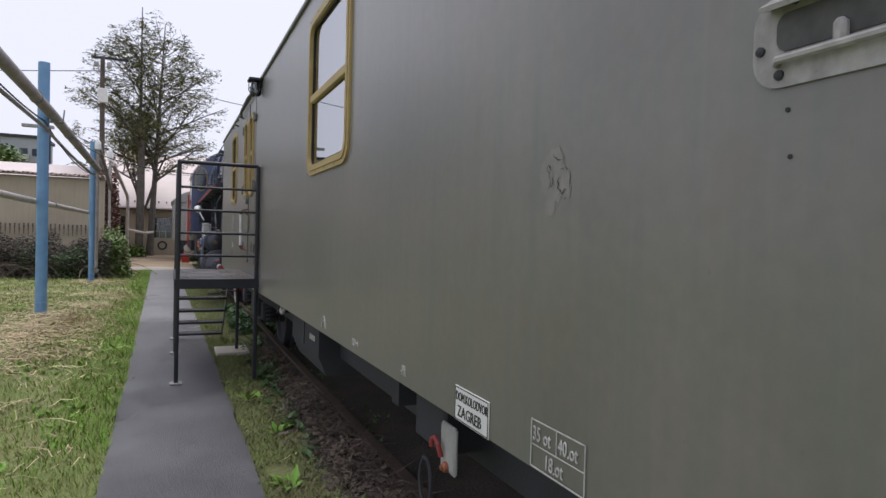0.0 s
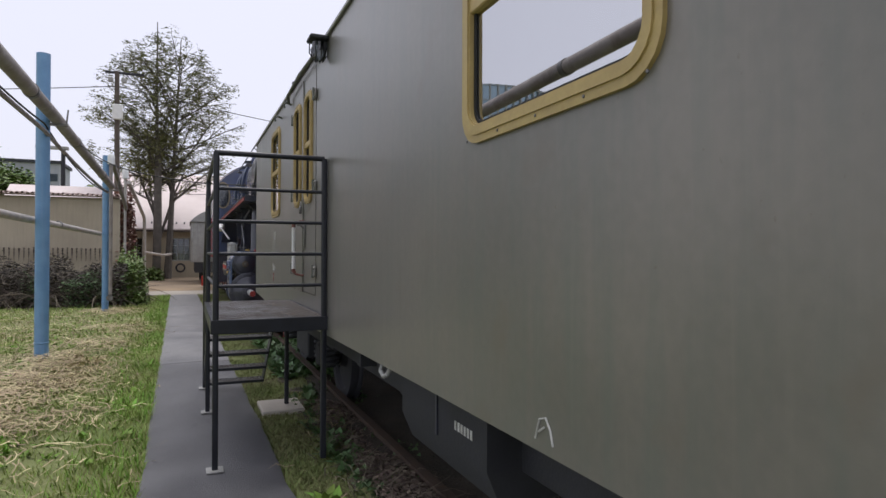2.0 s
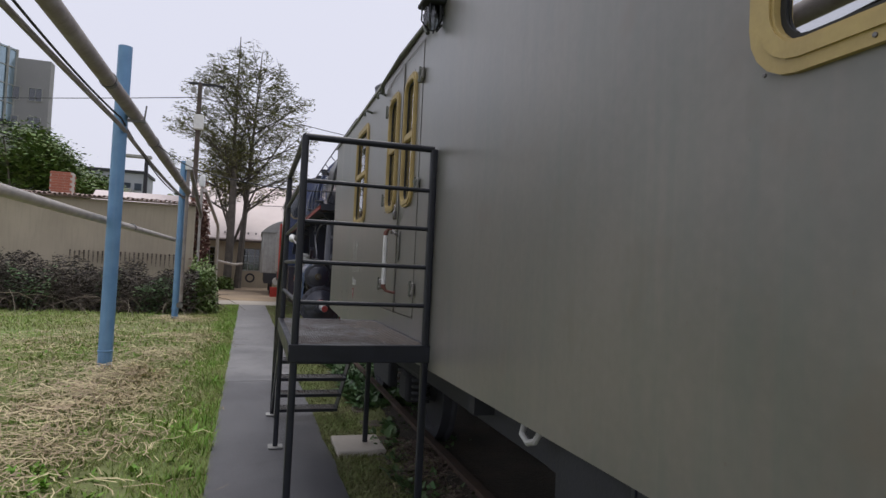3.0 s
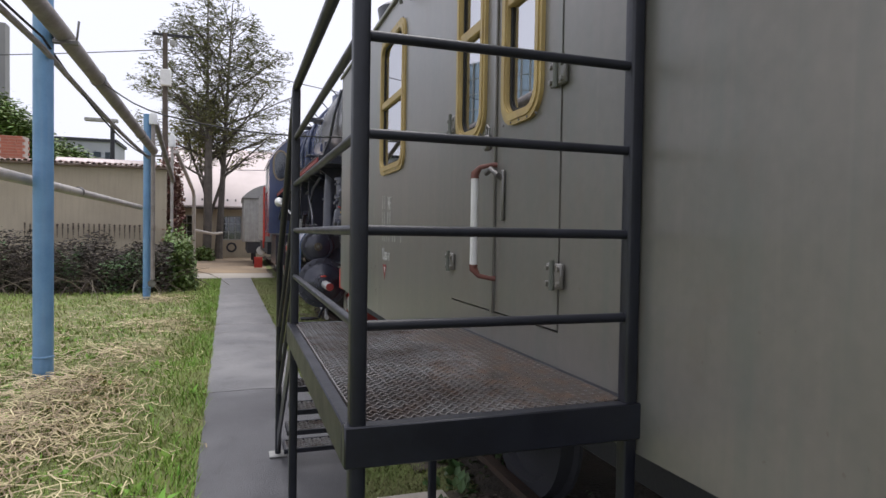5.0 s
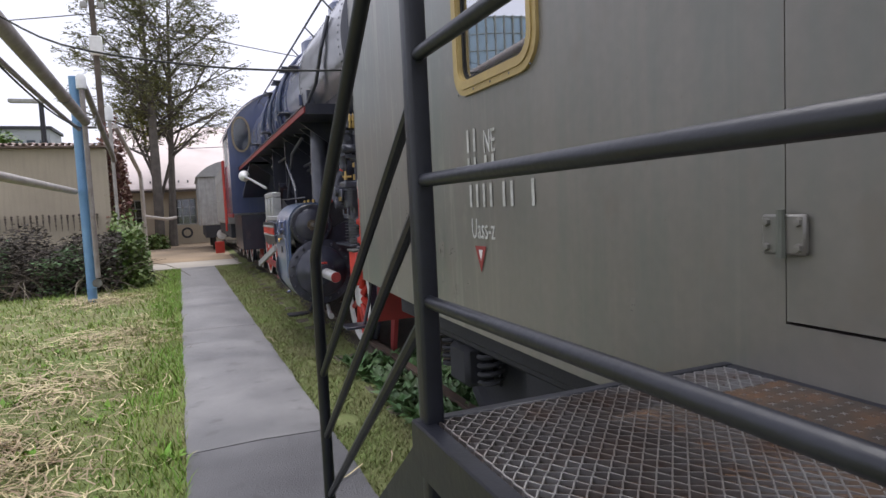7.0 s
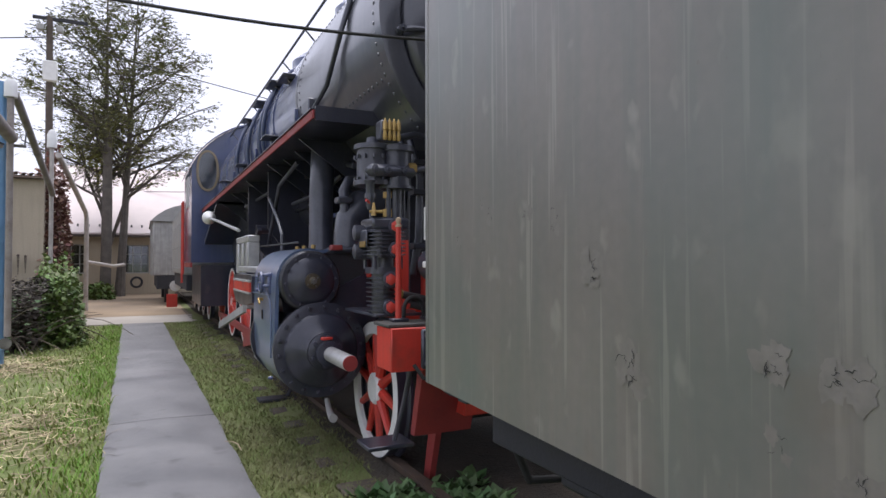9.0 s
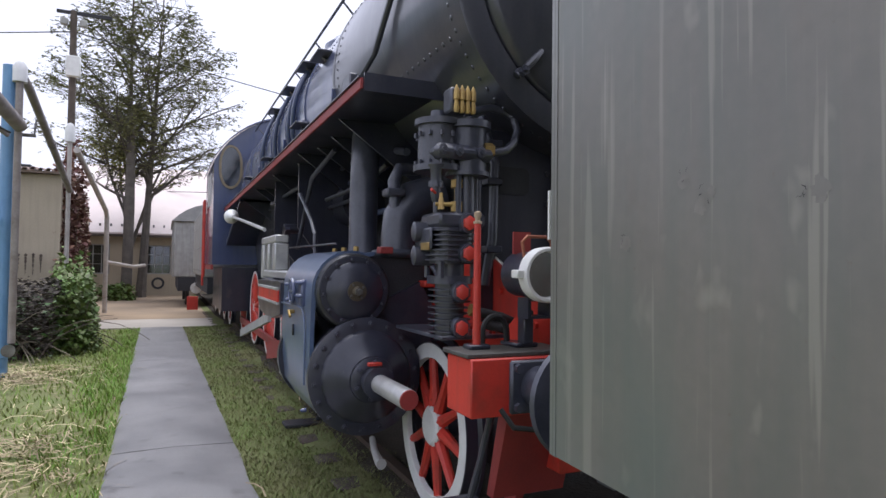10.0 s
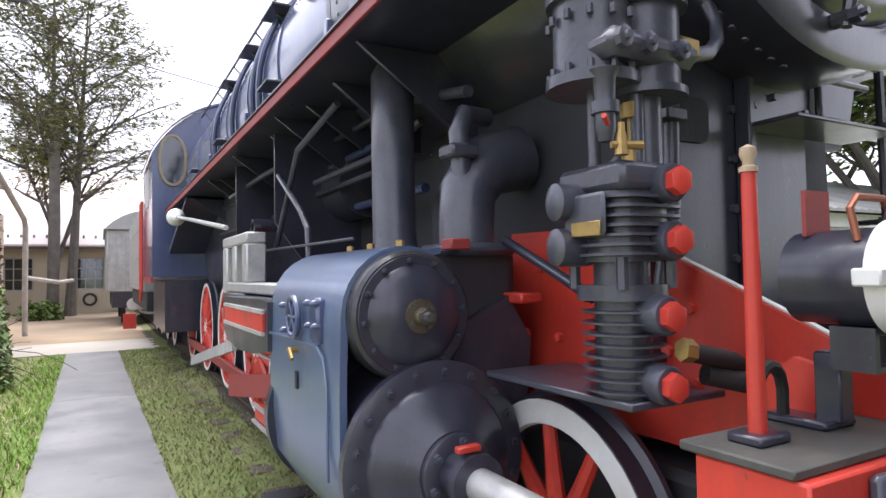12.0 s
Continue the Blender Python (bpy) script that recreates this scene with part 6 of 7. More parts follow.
part("reach_pipe", M().tube([(1.3, 14.35, 2.3), (1.34, 14.95, 2.42)], 0.026, 10), CAST, loco)
part("thin_rod", M().tube([(0.95, 14.8, 1.7), (0.96, 17.2, 1.72)], 0.008, 6), CAST, loco)
part("brake_pipe", M().tube([(0.98, 16.3, 2.2), (0.97, 15.75, 1.92), (0.97, 15.6, 1.8), (0.97, 15.58, 1.62)], 0.018, 8), CAST, loco)

# leading and driving wheels
spoked_wheel(1.265, 13.8, 0.64, 0.475, 10, WHITE, RED, BLACK, loco, name="leading_wheel")
# plain dark plate added to block the bright gap between the steam pipes
part("inner_stay", M().box(1.7, 1.74, 15.24, 16.8, 1.61, 2.5, 0.004), UNDER, loco)
part("leading_truck", M().box(1.42, 2.65, 13.2, 14.6, 0.5, 0.95, 0.03), UNDER, loco)
spoked_wheel(2.8, 13.8, 0.64, 0.43, 10, WHITE, RED, BLACK, loco, side=1, name="leading_wheel")
for y in (16.75, 18.4, 20.05, 21.7, 23.35):
    spoked_wheel(1.265, y, 0.83, 0.62, 14, WHITE, RED, BLACK, loco, name="driving_wheel", rim_in=0.93, felloe=RED)
    spoked_wheel(2.8, y, 0.83, 0.62, 14, WHITE, RED, BLACK, loco, side=1, name="driving_wheel")
part("axles", M().tube([(1.3, 13.8, 0.64), (2.78, 13.8, 0.64)], 0.08, 12), BLACK, loco)
# rods and valve gear
for y0, y1 in ((16.75, 18.4), (18.4, 20.05), (20.05, 21.7), (21.7, 23.35)):
    part("coupling_rod", M().box(1.2, 1.25, y0, y1, 0.44, 0.56, 0.01), RED_DK, loco)
part("connecting_rod", M().prism([(16.2, 0.74), (16.2, 0.9), (18.35, 0.62), (18.35, 0.42)], "x", 1.0, 1.05), RED_DK, loco)
part("slide_bar", M().box(0.94, 1.12, 15.05, 16.9, 1.0, 1.08, 0.006), RED, loco, "red-faced slide bar with pale edges")
part("slide_bar_edge", M().box(0.915, 0.939, 15.05, 16.9, 1.081, 1.096).box(0.915, 0.939, 15.05, 16.9, 0.982, 0.998), GREYW, loco)
part("lower_guide", M().box(0.94, 1.12, 15.05, 16.9, 0.5, 0.6, 0.006), RED, loco)
part("lower_guide_edge", M().box(0.915, 0.939, 15.05, 16.9, 0.601, 0.618).box(0.915, 0.939, 15.05, 16.9, 0.48, 0.497), GREYW, loco)
part("crosshead", M().box(0.95, 1.1, 15.9, 16.3, 0.62, 0.98, 0.02), STEEL, loco)
part("piston_rod", M().tube([(1.05, 15.0, 0.82), (1.05, 16.0, 0.82)], 0.045, 14), STEEL, loco)
gb = part("guide_bracket", M().box(0.72, 0.84, 16.75, 16.9, 1.42, 1.74, 0.01).box(0.72, 0.84, 16.42, 16.54, 1.5, 1.74, 0.01).box(0.72, 0.84, 16.05, 16.2, 1.5, 1.74, 0.01).box(0.72, 0.84, 16.05, 16.9, 1.741, 1.81, 0.01).box(0.72, 0.84, 15.1, 16.74, 1.435, 1.499, 0.01), SILVER, loco, "grey-white guide bracket")
vg = part("valve_rod_guide", M().prism([(16.15, 1.42), (15.1, 1.43), (14.98, 1.42), (14.98, 1.2), (15.3, 1.16), (15.66, 1.145), (16.0, 1.17), (16.15, 1.25)], "x", 0.6, 0.84), BLACK, loco, "black valve rod guide with a red web")
part("guide_web", M().box(0.588, 0.599, 15.03, 16.03, 1.285, 1.365), RED, vg, "red painted web")
for z_ in (1.366, 1.266):
    part("web_flange", M().box(0.582, 0.5995, 15.03, 16.03, z_, z_ + 0.018), GREYW, vg)
part("bolted_block", M().box(0.72, 0.86, 16.18, 16.85, 1.12, 1.44, 0.02), CAST, loco)
bb = M()
for y_ in (16.3, 16.5, 16.7):
    for z_ in (1.18, 1.26, 1.34):
        bb.lathe((0.72, y_, z_), (-1, 0, 0), [(0, 0.016), (0.018, 0.016), (0.018, 0)], 6)
part("block_bolts", bb, CAST, loco)
part("radius_rod", M().box(0.9, 0.94, 15.8, 17.6, 1.36, 1.42, 0.006), SILVER, loco)
part("combination_lever", M().prism([(15.72, 1.4), (15.8, 1.4), (16.0, 0.75), (15.92, 0.75)], "x", 0.88, 0.92), GREYW, loco)
part("expansion_link", M().prism([(17.3, 1.0), (17.45, 0.98), (17.55, 1.4), (17.45, 1.8), (17.3, 1.78), (17.4, 1.4)], "x", 0.9, 1.0), GREYW, loco)
part("eccentric_rod", M().prism([(17.35, 0.95), (17.38, 1.04), (20.0, 0.62), (20.0, 0.52)], "x", 0.86, 0.9), GREYW, loco)
part("lubricator", M().lathe((0.95, 17.2, 1.3), (0, 0, 1), [(0, 0.07), (0.25, 0.07), (0.28, 0.04), (0.32, 0.04)], 14), CAST, loco)
part("step", M().box(0.85, 1.25, 16.1, 16.3, 0.12, 0.15, 0.006), UNDER, loco)
part("step_hanger", M().tube([(1.15, 16.2, 0.15), (1.3, 16.2, 0.45)], 0.02, 6), UNDER, loco)
part("reverser_rod", M().tube([(0.75, 20.2, 2.245), (0.75, 18.9, 2.11), (0.76, 17.0, 1.9)], [0.02, 0.02, 0.02], 8), SILVER, loco)
part("wrapped_joint", M().lathe((0.75, 20.75, 2.3), (0, -1, -0.1), [(0, 0.04), (0.08, 0.09), (0.25, 0.11), (0.34, 0.09), (0.45, 0.05), (0.5, 0.03)], 14), WHITE, loco, "white wrapped joint")
part("sand_box", M().box(1.2, 1.5, 17.9, 18.5, 1.9, 2.3, 0.04), BLACK, loco)

# cab
CF = 22.6
cabp = [(0.62, 1.55), (0.62, 3.45)] + [(p[0], p[1]) for p in reversed(arc(2.05, 2.72, 1.6, 27.1, 152.9, 20))] + [(3.48, 3.45), (3.48, 1.55)]
cab = part("cab", M().prism(cabp, "y", CF, CF + 0.03), BLUE, loco, "dark blue cab with oval front windows")
part("cab_side", M().box(0.62, 0.65, CF + 0.03, 24.9, 1.55, 3.45), BLUE, cab)
part("cab_far_side", M().box(3.45, 3.48, CF + 0.03, 24.9, 1.2, 3.45), BLUE, cab)
rp = [(p[0], p[1]) for p in arc(2.05, 2.72, 1.63, 25, 155, 20)]
part("cab_roof", M().prism(rp + [(x, z - 0.03) for x, z in reversed(rp)], "y", CF - 0.08, 25.2), BLUE, cab)
ov = [(0.905 + 0.205 * math.cos(a), 3.33 + 0.4 * math.copysign(abs(math.sin(a)) ** 0.8, math.sin(a))) for a in [2 * math.pi * k / 32 for k in range(32)]]
ovi = [(0.905 + (x - 0.905) * 0.8, 3.33 + (z - 3.33) * 0.9) for x, z in ov]
wf = part("front_window", M().ring(ov, ovi, "y", CF - 0.05, CF + 0.01), mat("tan_window_frame", (0.3, 0.24, 0.16), None, 0.6), cab, "oval window with tan frame")
part("pane", M().prism(ovi, "y", CF - 0.03, CF - 0.015), GLASS_D, wf)
part("pane_backing", M().prism(ovi, "y", CF - 0.012, CF - 0.002), GREYW, wf)
part("side_window", M().box(0.612, 0.62, 23.4, 24.2, 2.7, 3.3), SILVER, cab)
part("cab_step_rail", M().tube([(0.58, 24.6, 1.3), (0.58, 24.6, 2.9)], 0.025, 8), RED, cab)
part("cab_step_rail", M().tube([(0.58, 25.0, 1.1), (0.58, 25.0, 2.9)], 0.025, 8), RED, cab)
part("cab_sill", M().box(0.6, 0.64, CF, 25.0, 1.46, 1.549), RED_DK, cab)
part("cab_underframe", M().box(0.8, 3.2, 22.65, 25, 0.7, 1.5), BLACK, cab)
part("injector", M().lathe((0.9, 23.4, 0.85), (0, 1, 0), [(0, 0.05), (0.1, 0.1), (0.3, 0.1), (0.4, 0.05), (0.6, 0.05)], 14), BRASS, cab)

# small fittings on frames, pump and gear
for y, z in ((13.75, 1.45), (13.9, 1.3), (14.1, 1.3), (14.25, 1.3), (13.7, 1.3), (14.0, 1.55), (14.2, 1.55), (13.55, 1.22), (13.4, 1.3), (13.3, 1.22)):
    part("frame_stud", M().lathe((1.40, y, z), (-1, 0, 0), [(0, 0.02), (0.02, 0.018), (0.024, 0)], 6), RED, loco)
part("frame_lug", M().box(1.3, 1.4, 14.0, 14.2, 1.42, 1.46, 0.008), RED, loco)
part("stay_rod", M().tube([(1.3, 14.1, 1.66), (1.25, 13.75, 1.54), (1.2, 13.5, 1.46)], 0.018, 10), BLACK, loco)
part("drain_elbow", M().tube([(1.3, 13.2, 1.27), (1.42, 13.15, 1.24), (1.52, 13.1, 1.16)], 0.028, 12), RUBBER, loco)
part("delivery_pipe", M().tube([(1.42, 13.5, 2.36), (1.46, 13.42, 2.1), (1.45, 13.42, 1.7), (1.42, 13.45, 1.45)], 0.026, 12), CAST, loco)
part("delivery_pipe", M().tube([(1.36, 13.55, 2.4), (1.4, 13.5, 2.2), (1.42, 13.6, 1.9), (1.38, 13.8, 1.75)], 0.018, 10), CAST, loco)
for z in (1.62, 1.98, 2.18):
    part("pipe_clip", M().box(1.4, 1.49, 13.38, 13.46, z, z + 0.04, 0.006), BLACK, loco)
for y, z in ((15.2, 2.3), (15.7, 2.34), (16.6, 2.3), (17.6, 2.34), (18.8, 2.3)):
    part("pipe_bracket", M().prism([(1.0, 2.53), (1.5, 2.53), (1.5, z - 0.1), (1.44, z - 0.1)], "y", y, y + 0.03), BLACK, loco)
for k, (x, z) in enumerate(((1.3, 2.42), (1.38, 2.3), (1.28, 2.1), (1.42, 1.98))):
    part("pipe_run", M().tube([(x, 15.0, z), (x, 16.4, z), (x + 0.02, 18.0, z - 0.05), (x, 20.5, z - 0.03)], 0.02 + 0.006 * (k % 2), 8), BLUE if k % 2 else BLACK, loco)
part("lift_arm", M().prism([(16.9, 1.9), (17.0, 1.96), (17.5, 1.5), (17.44, 1.42)], "x", 0.95, 1.0), BLACK, loco)
part("weigh_shaft", M().tube([(0.95, 17.0, 1.92), (1.6, 17.0, 1.92)], 0.05, 12), BLACK, loco)
for y in (16.4, 17.8):
    part("guide_plate", M().prism([(0.98, 2.5), (1.6, 2.5), (1.6, 0.9), (1.3, 0.9), (1.2, 1.6), (0.98, 1.9)], "y", y, y + 0.03), BLACK, loco)
part("step_rim", M().box(0.8, 0.829, 13.78, 22.6, 2.5765, 2.585), BLACK, loco)

# the air compressor is slimmer than tall
for o in (pump, *pump.children_recursive):
    o.data.transform(Matrix.Translation((1.04, 13.35, 0)) @ Matrix.Diagonal((0.86, 0.9, 1, 1)) @ Matrix.Translation((-1.04, -13.35, 0)))
# set the locomotive to its true size on the track
fit_m = Matrix.Translation((0.86, 13.373, 1.53)) @ Matrix.Diagonal((1.07, 1.05, 1.075, 1)) @ Matrix.Translation((-0.853, -12.807, -1.53))
for me_ in {o.data for o in loco.children_recursive}:
    me_.transform(fit_m)

# tender
tender = thing("tender", (1.9, 29.5, 0.05), "pale grey riveted tender behind the cab", "tender")
part("tank", M().box(0.62, 3.1, 26.6, 33.0, 1.25, 3.0, 0.04), GREYW, tender, "riveted pale grey tank")
rvt = M()
for y in np.arange(26.7, 33, 0.25):
    for z in (1.4, 2.0, 2.6, 2.9):
        rivets(rvt, [(0.62, y, z)], (-1, 0, 0), 0.02, 0.012)
part("rivets", rvt, GREYW, tender)
part("coal_rail", M().box(0.8, 2.9, 26.8, 31, 3.001, 3.3, 0.05), GREYW, tender)
part("tender_frame", M().box(0.7, 3.0, 26.6, 33, 0.85, 1.249, 0.02), UNDER, tender)
for y in (27.4, 29.0, 30.6, 32.2):
    spoked_wheel(1.3, y, 0.525, 0.475, 10, WHITE, RED_DK, BLACK, tender)
part("guard_plate", M().box(0.46, 0.8, 33.02, 33.1, 0.05, 0.5, 0.01), RED, tender)
part("buffer", M().lathe((0.72, 33.1, 0.78), (0, -1, 0), [(0, 0.06), (0.25, 0.06), (0.25, 0.09), (0.25, 0.18), (0.29, 0.18), (0.3, 0.09), (0.27, 0.08), (0.27, 0)], 24), WHITE, tender, "white-faced buffer")

# goods wagon further off on the curve
gw = thing("goods_wagon", (0.6, 37, 0.05), "weathered grey covered goods wagon on the curve", "wagon")
part("body", M().box(0.05, 2.6, 35.0, 41.0, 1.1, 3.1, 0.03), GREYW, gw)
part("roof", M().prism([(-0.05, 3.1)] + [(p[0], p[1]) for p in reversed(arc(1.325, 2.0, 1.75, 40, 140, 10))] + [(2.7, 3.1)], "y", 34.9, 41.1), ROOF, gw)
rbm = M()
for y in np.arange(35.1, 41, 0.7):
    rbm.box(0.01, 0.048, y, y + 0.08, 1.1, 3.1)
part("side_ribs", rbm, GREYW, gw)
part("underframe", M().box(0.2, 2.4, 35, 41, 0.6, 1.099), UNDER, gw)
for y in (36, 40):
    part("wheel", M().lathe((0.6, y, 0.5), (-1, 0, 0), [(0, 0.2), (0, 0.45), (0.12, 0.45), (0.12, 0)], 24), UNDER, gw)
# ---- poles, pipes and cables ----


def capped_pole(name, x, y, r, h, material, label, top=None):
    root = thing(name, (x, y, 0.05), label, "pole")
    part("shaft", M().lathe((x, y, 0), (0, 0, 1), [(0, r * 1.0), (h, r)], 20), material, root)
    part("weld_collar", M().lathe((x, y, 0.3), (0, 0, 1), [(0, r), (0.005, r + 0.006), (0.02, r + 0.006), (0.025, r)], 20, caps=False), material, root)
    if top:
        part("cap", M().lathe((x, y, h), (0, 0, 1), [(-0.06, r * 1.06), (0.0, r * 1.06), (0.05, r * 0.9), (0.08, 0)], 16), top, root)
    return root


p1 = capped_pole("pipe_pole", -2.07, 12.65, 0.09, 4.45, POLEBLUE, "light blue painted steel pole carrying a pipe")
p2 = capped_pole("pipe_pole", -2.13, 20.6, 0.08, 4.13, POLEBLUE, "light blue painted steel pole with a grey downpipe")
for root, x, y, z in ((p1, -1.98, 12.65, 3.54), (p2, -2.04, 20.6, 3.32)):
    part("pipe_arm", M().box(x - 0.1, x + 0.22, y - 0.03, y + 0.03, z - 0.11, z - 0.07, 0.004), STEEL, root)
    part("pipe_hook", M().tube([(x + 0.2, y, z - 0.08), (x + 0.22, y, z + 0.13)], 0.012, 6), STEEL, root)
dp = thing("downpipe", (-1.96, 20.15, 0.1), "pale grey pipe rising beside the blue pole", "pipe")
part("pipe", M().tube([(-2.0, 20.5, 0.5), (-2.0, 20.5, 4.0)], 0.045, 14), PIPE, dp)
part("cap", M().lathe((-2.0, 20.5, 3.9), (0, 0, 1), [(0, 0.085), (0.2, 0.085), (0.26, 0.05), (0.27, 0)], 16), WHITE, dp)
part("valve", M().lathe((-2.0, 20.43, 0.42), (0, -1, 0), [(0, 0.05), (0.08, 0.05), (0.08, 0.08), (0.1, 0.08), (0.1, 0)], 14), STEEL, dp)
op = thing("overhead_pipe", (-2.2, 8, 3.7), "thick weathered overhead pipe with joint collars", "pipe")
opts = [(-1.93, 2.0, 3.82), (-1.93, 6.4, 3.69), (-1.92, 9.6, 3.61), (-1.91, 12.65, 3.54), (-1.94, 16.2, 3.43), (-1.98, 20.45, 3.32)]
part("pipe", M().tube(opts, 0.085, 16), PIPE, op)
for t, (a, b) in enumerate(zip(opts, opts[1:])):
    a, b = Vector(a), Vector(b)
    mid = a.lerp(b, 0.5)
    d = (b - a).normalized()
    part("collar", M().tube([mid - d * 0.04, mid + d * 0.04], 0.095, 16), STEEL, op)


def cable(name, a, b, sag, r, label, n=24, material=CABLE):
    a, b = Vector(a), Vector(b)
    pts = [a.lerp(b, t / n) - Vector((0, 0, 4 * sag * (t / n) * (1 - t / n))) for t in range(n + 1)]
    return solid(name, M().tube(pts, r, 7), material, label, "cable")


cable("lagged_line", (-2.2, 2.0, 3.66), (-2.0, 12.35, 3.3), 0.05, 0.03, "thin lagged line slung under the pipe", material=PIPE)
cable("lagged_line", (-2.0, 12.35, 3.3), (-2.03, 20.05, 3.12), 0.06, 0.03, "thin lagged line between the poles", material=PIPE)
cable("hanging_cable", (-2.0, 12.35, 3.4), (-2.0, 20.05, 3.15), 0.22, 0.012, "slack black cable under the pipe")
cable("hanging_cable", (-2.0, 5.0, 3.72), (-2.0, 12.35, 3.4), 0.15, 0.012, "slack black cable along the pipe")
oc = [Vector(p) for p in ((-1.93, 14.6, 3.5), (-1.28, 13.85, 3.05), (-0.36, 13.28, 2.8), (0.5, 13.06, 2.73), (1.4, 12.95, 2.76))]
solid("overhead_cable", M().tube([oc[i] * (0.5 * (-t + 2 * t * t - t ** 3)) + oc[i + 1] * (0.5 * (2 - 5 * t * t + 3 * t ** 3)) + oc[i + 2] * (0.5 * (t + 4 * t * t - 3 * t ** 3)) + oc[i + 3] * (0.5 * (t ** 3 - t * t)) for oc in [[oc[0] * 2 - oc[1], *oc, oc[-1] * 2 - oc[-2]]] for i in range(4) for t in (0, 0.25, 0.5, 0.75)], 0.009, 7), CABLE, "black cable sagging from the pipe towards the locomotive", "cable")
cable("overhead_wire", (-40, 52, 10.5), (-3.2, 35, 9.4), 0.5, 0.02, "thin wire to the lamp mast")
cable("overhead_wire", (-3.2, 35, 9.4), (22, 45, 9.2), 0.5, 0.02, "thin wire from the lamp mast")
cable("overhead_wire", (-40, 60, 6.8), (22, 42, 6.2), 0.9, 0.02, "thin wire in front of the tree")
lp = thing("low_pipe", (-2.2, 12, 2.0), "pale slim pipe run level at head height", "pipe")
part("pipe", M().tube([(-2.28, 4.0, 2.12), (-2.26, 12, 2.08), (-2.25, 20.5, 2.08)], 0.055, 14), PIPE_LT, lp)
for y in (8.0, 15.0):
    part("collar", M().tube([(-2.27, y - 0.03, 2.095), (-2.25, y + 0.03, 2.09)], 0.064, 14), STEEL, lp)
vent = thing("vent_pipe", (-2.1, 26.4, 0), "pale vent pipe with a rounded cap", "pipe")
part("pipe", M().tube([(-2.15, 26.3, 0.0), (-2.15, 26.3, 4.2)], 0.045, 12), PIPE_LT, vent)
part("cap", M().lathe((-2.15, 26.3, 4.15), (0, 0, 1), [(0, 0.1), (0.3, 0.1), (0.4, 0.05), (0.42, 0)], 14), WHITE, vent)
lk_ = thing("link_pipe", (-2.0, 23, 3.8), "weathered pipe sloping from the downpipe to the vent", "pipe")
part("pipe", M().tube([(-2.0, 20.55, 4.02), (-2.02, 21.2, 4.0), (-2.08, 25.6, 3.15), (-2.12, 26.25, 3.1)], 0.06, 12), PIPE, lk_)
part("collar", M().tube([(-2.045, 23.3, 3.6), (-2.05, 23.4, 3.58)], 0.072, 12), STEEL, lk_)
yp = thing("bent_pipe", (-1.9, 33, 0), "yellowed pipe bent over the yard", "pipe")
part("pipe", M().tube([(-2.1, 27.0, 4.1), (-2.0, 30, 3.6), (-1.95, 32.8, 3.2), (-1.93, 33, 3.0), (-1.93, 33, 0.0)], 0.07, 10), PIPE_LT, yp)
part("branch", M().tube([(-1.93, 33, 1.6), (-1.2, 34, 1.45), (-0.9, 35.5, 1.5)], 0.06, 10), PIPE_LT, yp)

mast = thing("lamp_mast", (-3.2, 35, 0), "wooden mast with floodlights and a white box", "mast")
part("pole", M().tube([(-3.2, 35, 0), (-3.25, 35, 10.1)], [0.14, 0.1], 12), WOOD, mast)
part("cross_arm", M().box(-3.75, -2.1, 34.95, 35.05, 9.98, 10.08), UNDER, mast)
part("floodlight", M().box(-3.62, -3.4, 34.8, 35.0, 9.55, 9.78, 0.03), GREYW, mast)
part("floodlight", M().box(-3.05, -2.83, 34.8, 35.0, 9.55, 9.78, 0.03), GREYW, mast)
part("switch_box", M().box(-3.42, -2.98, 34.7, 34.9, 7.8, 8.5, 0.03), WHITE, mast)
m2 = thing("street_lamp", (-7.5, 48, 0), "dark street lamp post with a flat head", "lamp")
part("pole", M().tube([(-7.5, 48, 0), (-7.5, 48, 8.1)], [0.16, 0.12], 10), UNDER, m2)
part("head", M().box(-9.0, -7.2, 47.8, 48.2, 8.1, 8.3, 0.03), GREYW, m2)

# ---- houses ----


def window_unit(name, x0, x1, y, z0, z1, cols, rows, parent):
    w = part(name, M().ring([(x0, z0), (x1, z0), (x1, z1), (x0, z1)], [(x0 + 0.06, z0 + 0.06), (x1 - 0.06, z0 + 0.06), (x1 - 0.06, z1 - 0.06), (x0 + 0.06, z1 - 0.06)], "y", y - 0.05, y + 0.04), GREYW, parent)
    b = M()
    for i in range(1, cols):
        x = x0 + (x1 - x0) * i / cols
        b.box(x - 0.02, x + 0.02, y - 0.03, y + 0.02, z0 + 0.06, z1 - 0.06)
    part("mullions", b, GREYW, w)
    b = M()
    for j in range(1, rows):
        z = z0 + (z1 - z0) * j / rows
        b.box(x0 + 0.06, x1 - 0.06, y - 0.026, y + 0.016, z - 0.015, z + 0.015)
    part("glazing_bars", b, GREYW, w)
    part("pane", M().box(x0 + 0.05, x1 - 0.05, y + 0.021, y + 0.026, z0 + 0.05, z1 - 0.05), GLASS_D, w)
    return w


def holed(x0, x1, y0, y1, z0, z1, holes):
    m = M()
    xs = sorted({x0, x1, *[c for h in holes for c in h[:2]]})
    for a, b in zip(xs, xs[1:]):
        z = z0
        for c, d in sorted((h[2], h[3]) for h in holes if h[0] <= a + 1e-6 and h[1] >= b - 1e-6):
            m.box(a, b, y0, y1, z, c)
            z = d
        m.box(a, b, y0, y1, z, z1)
    return m


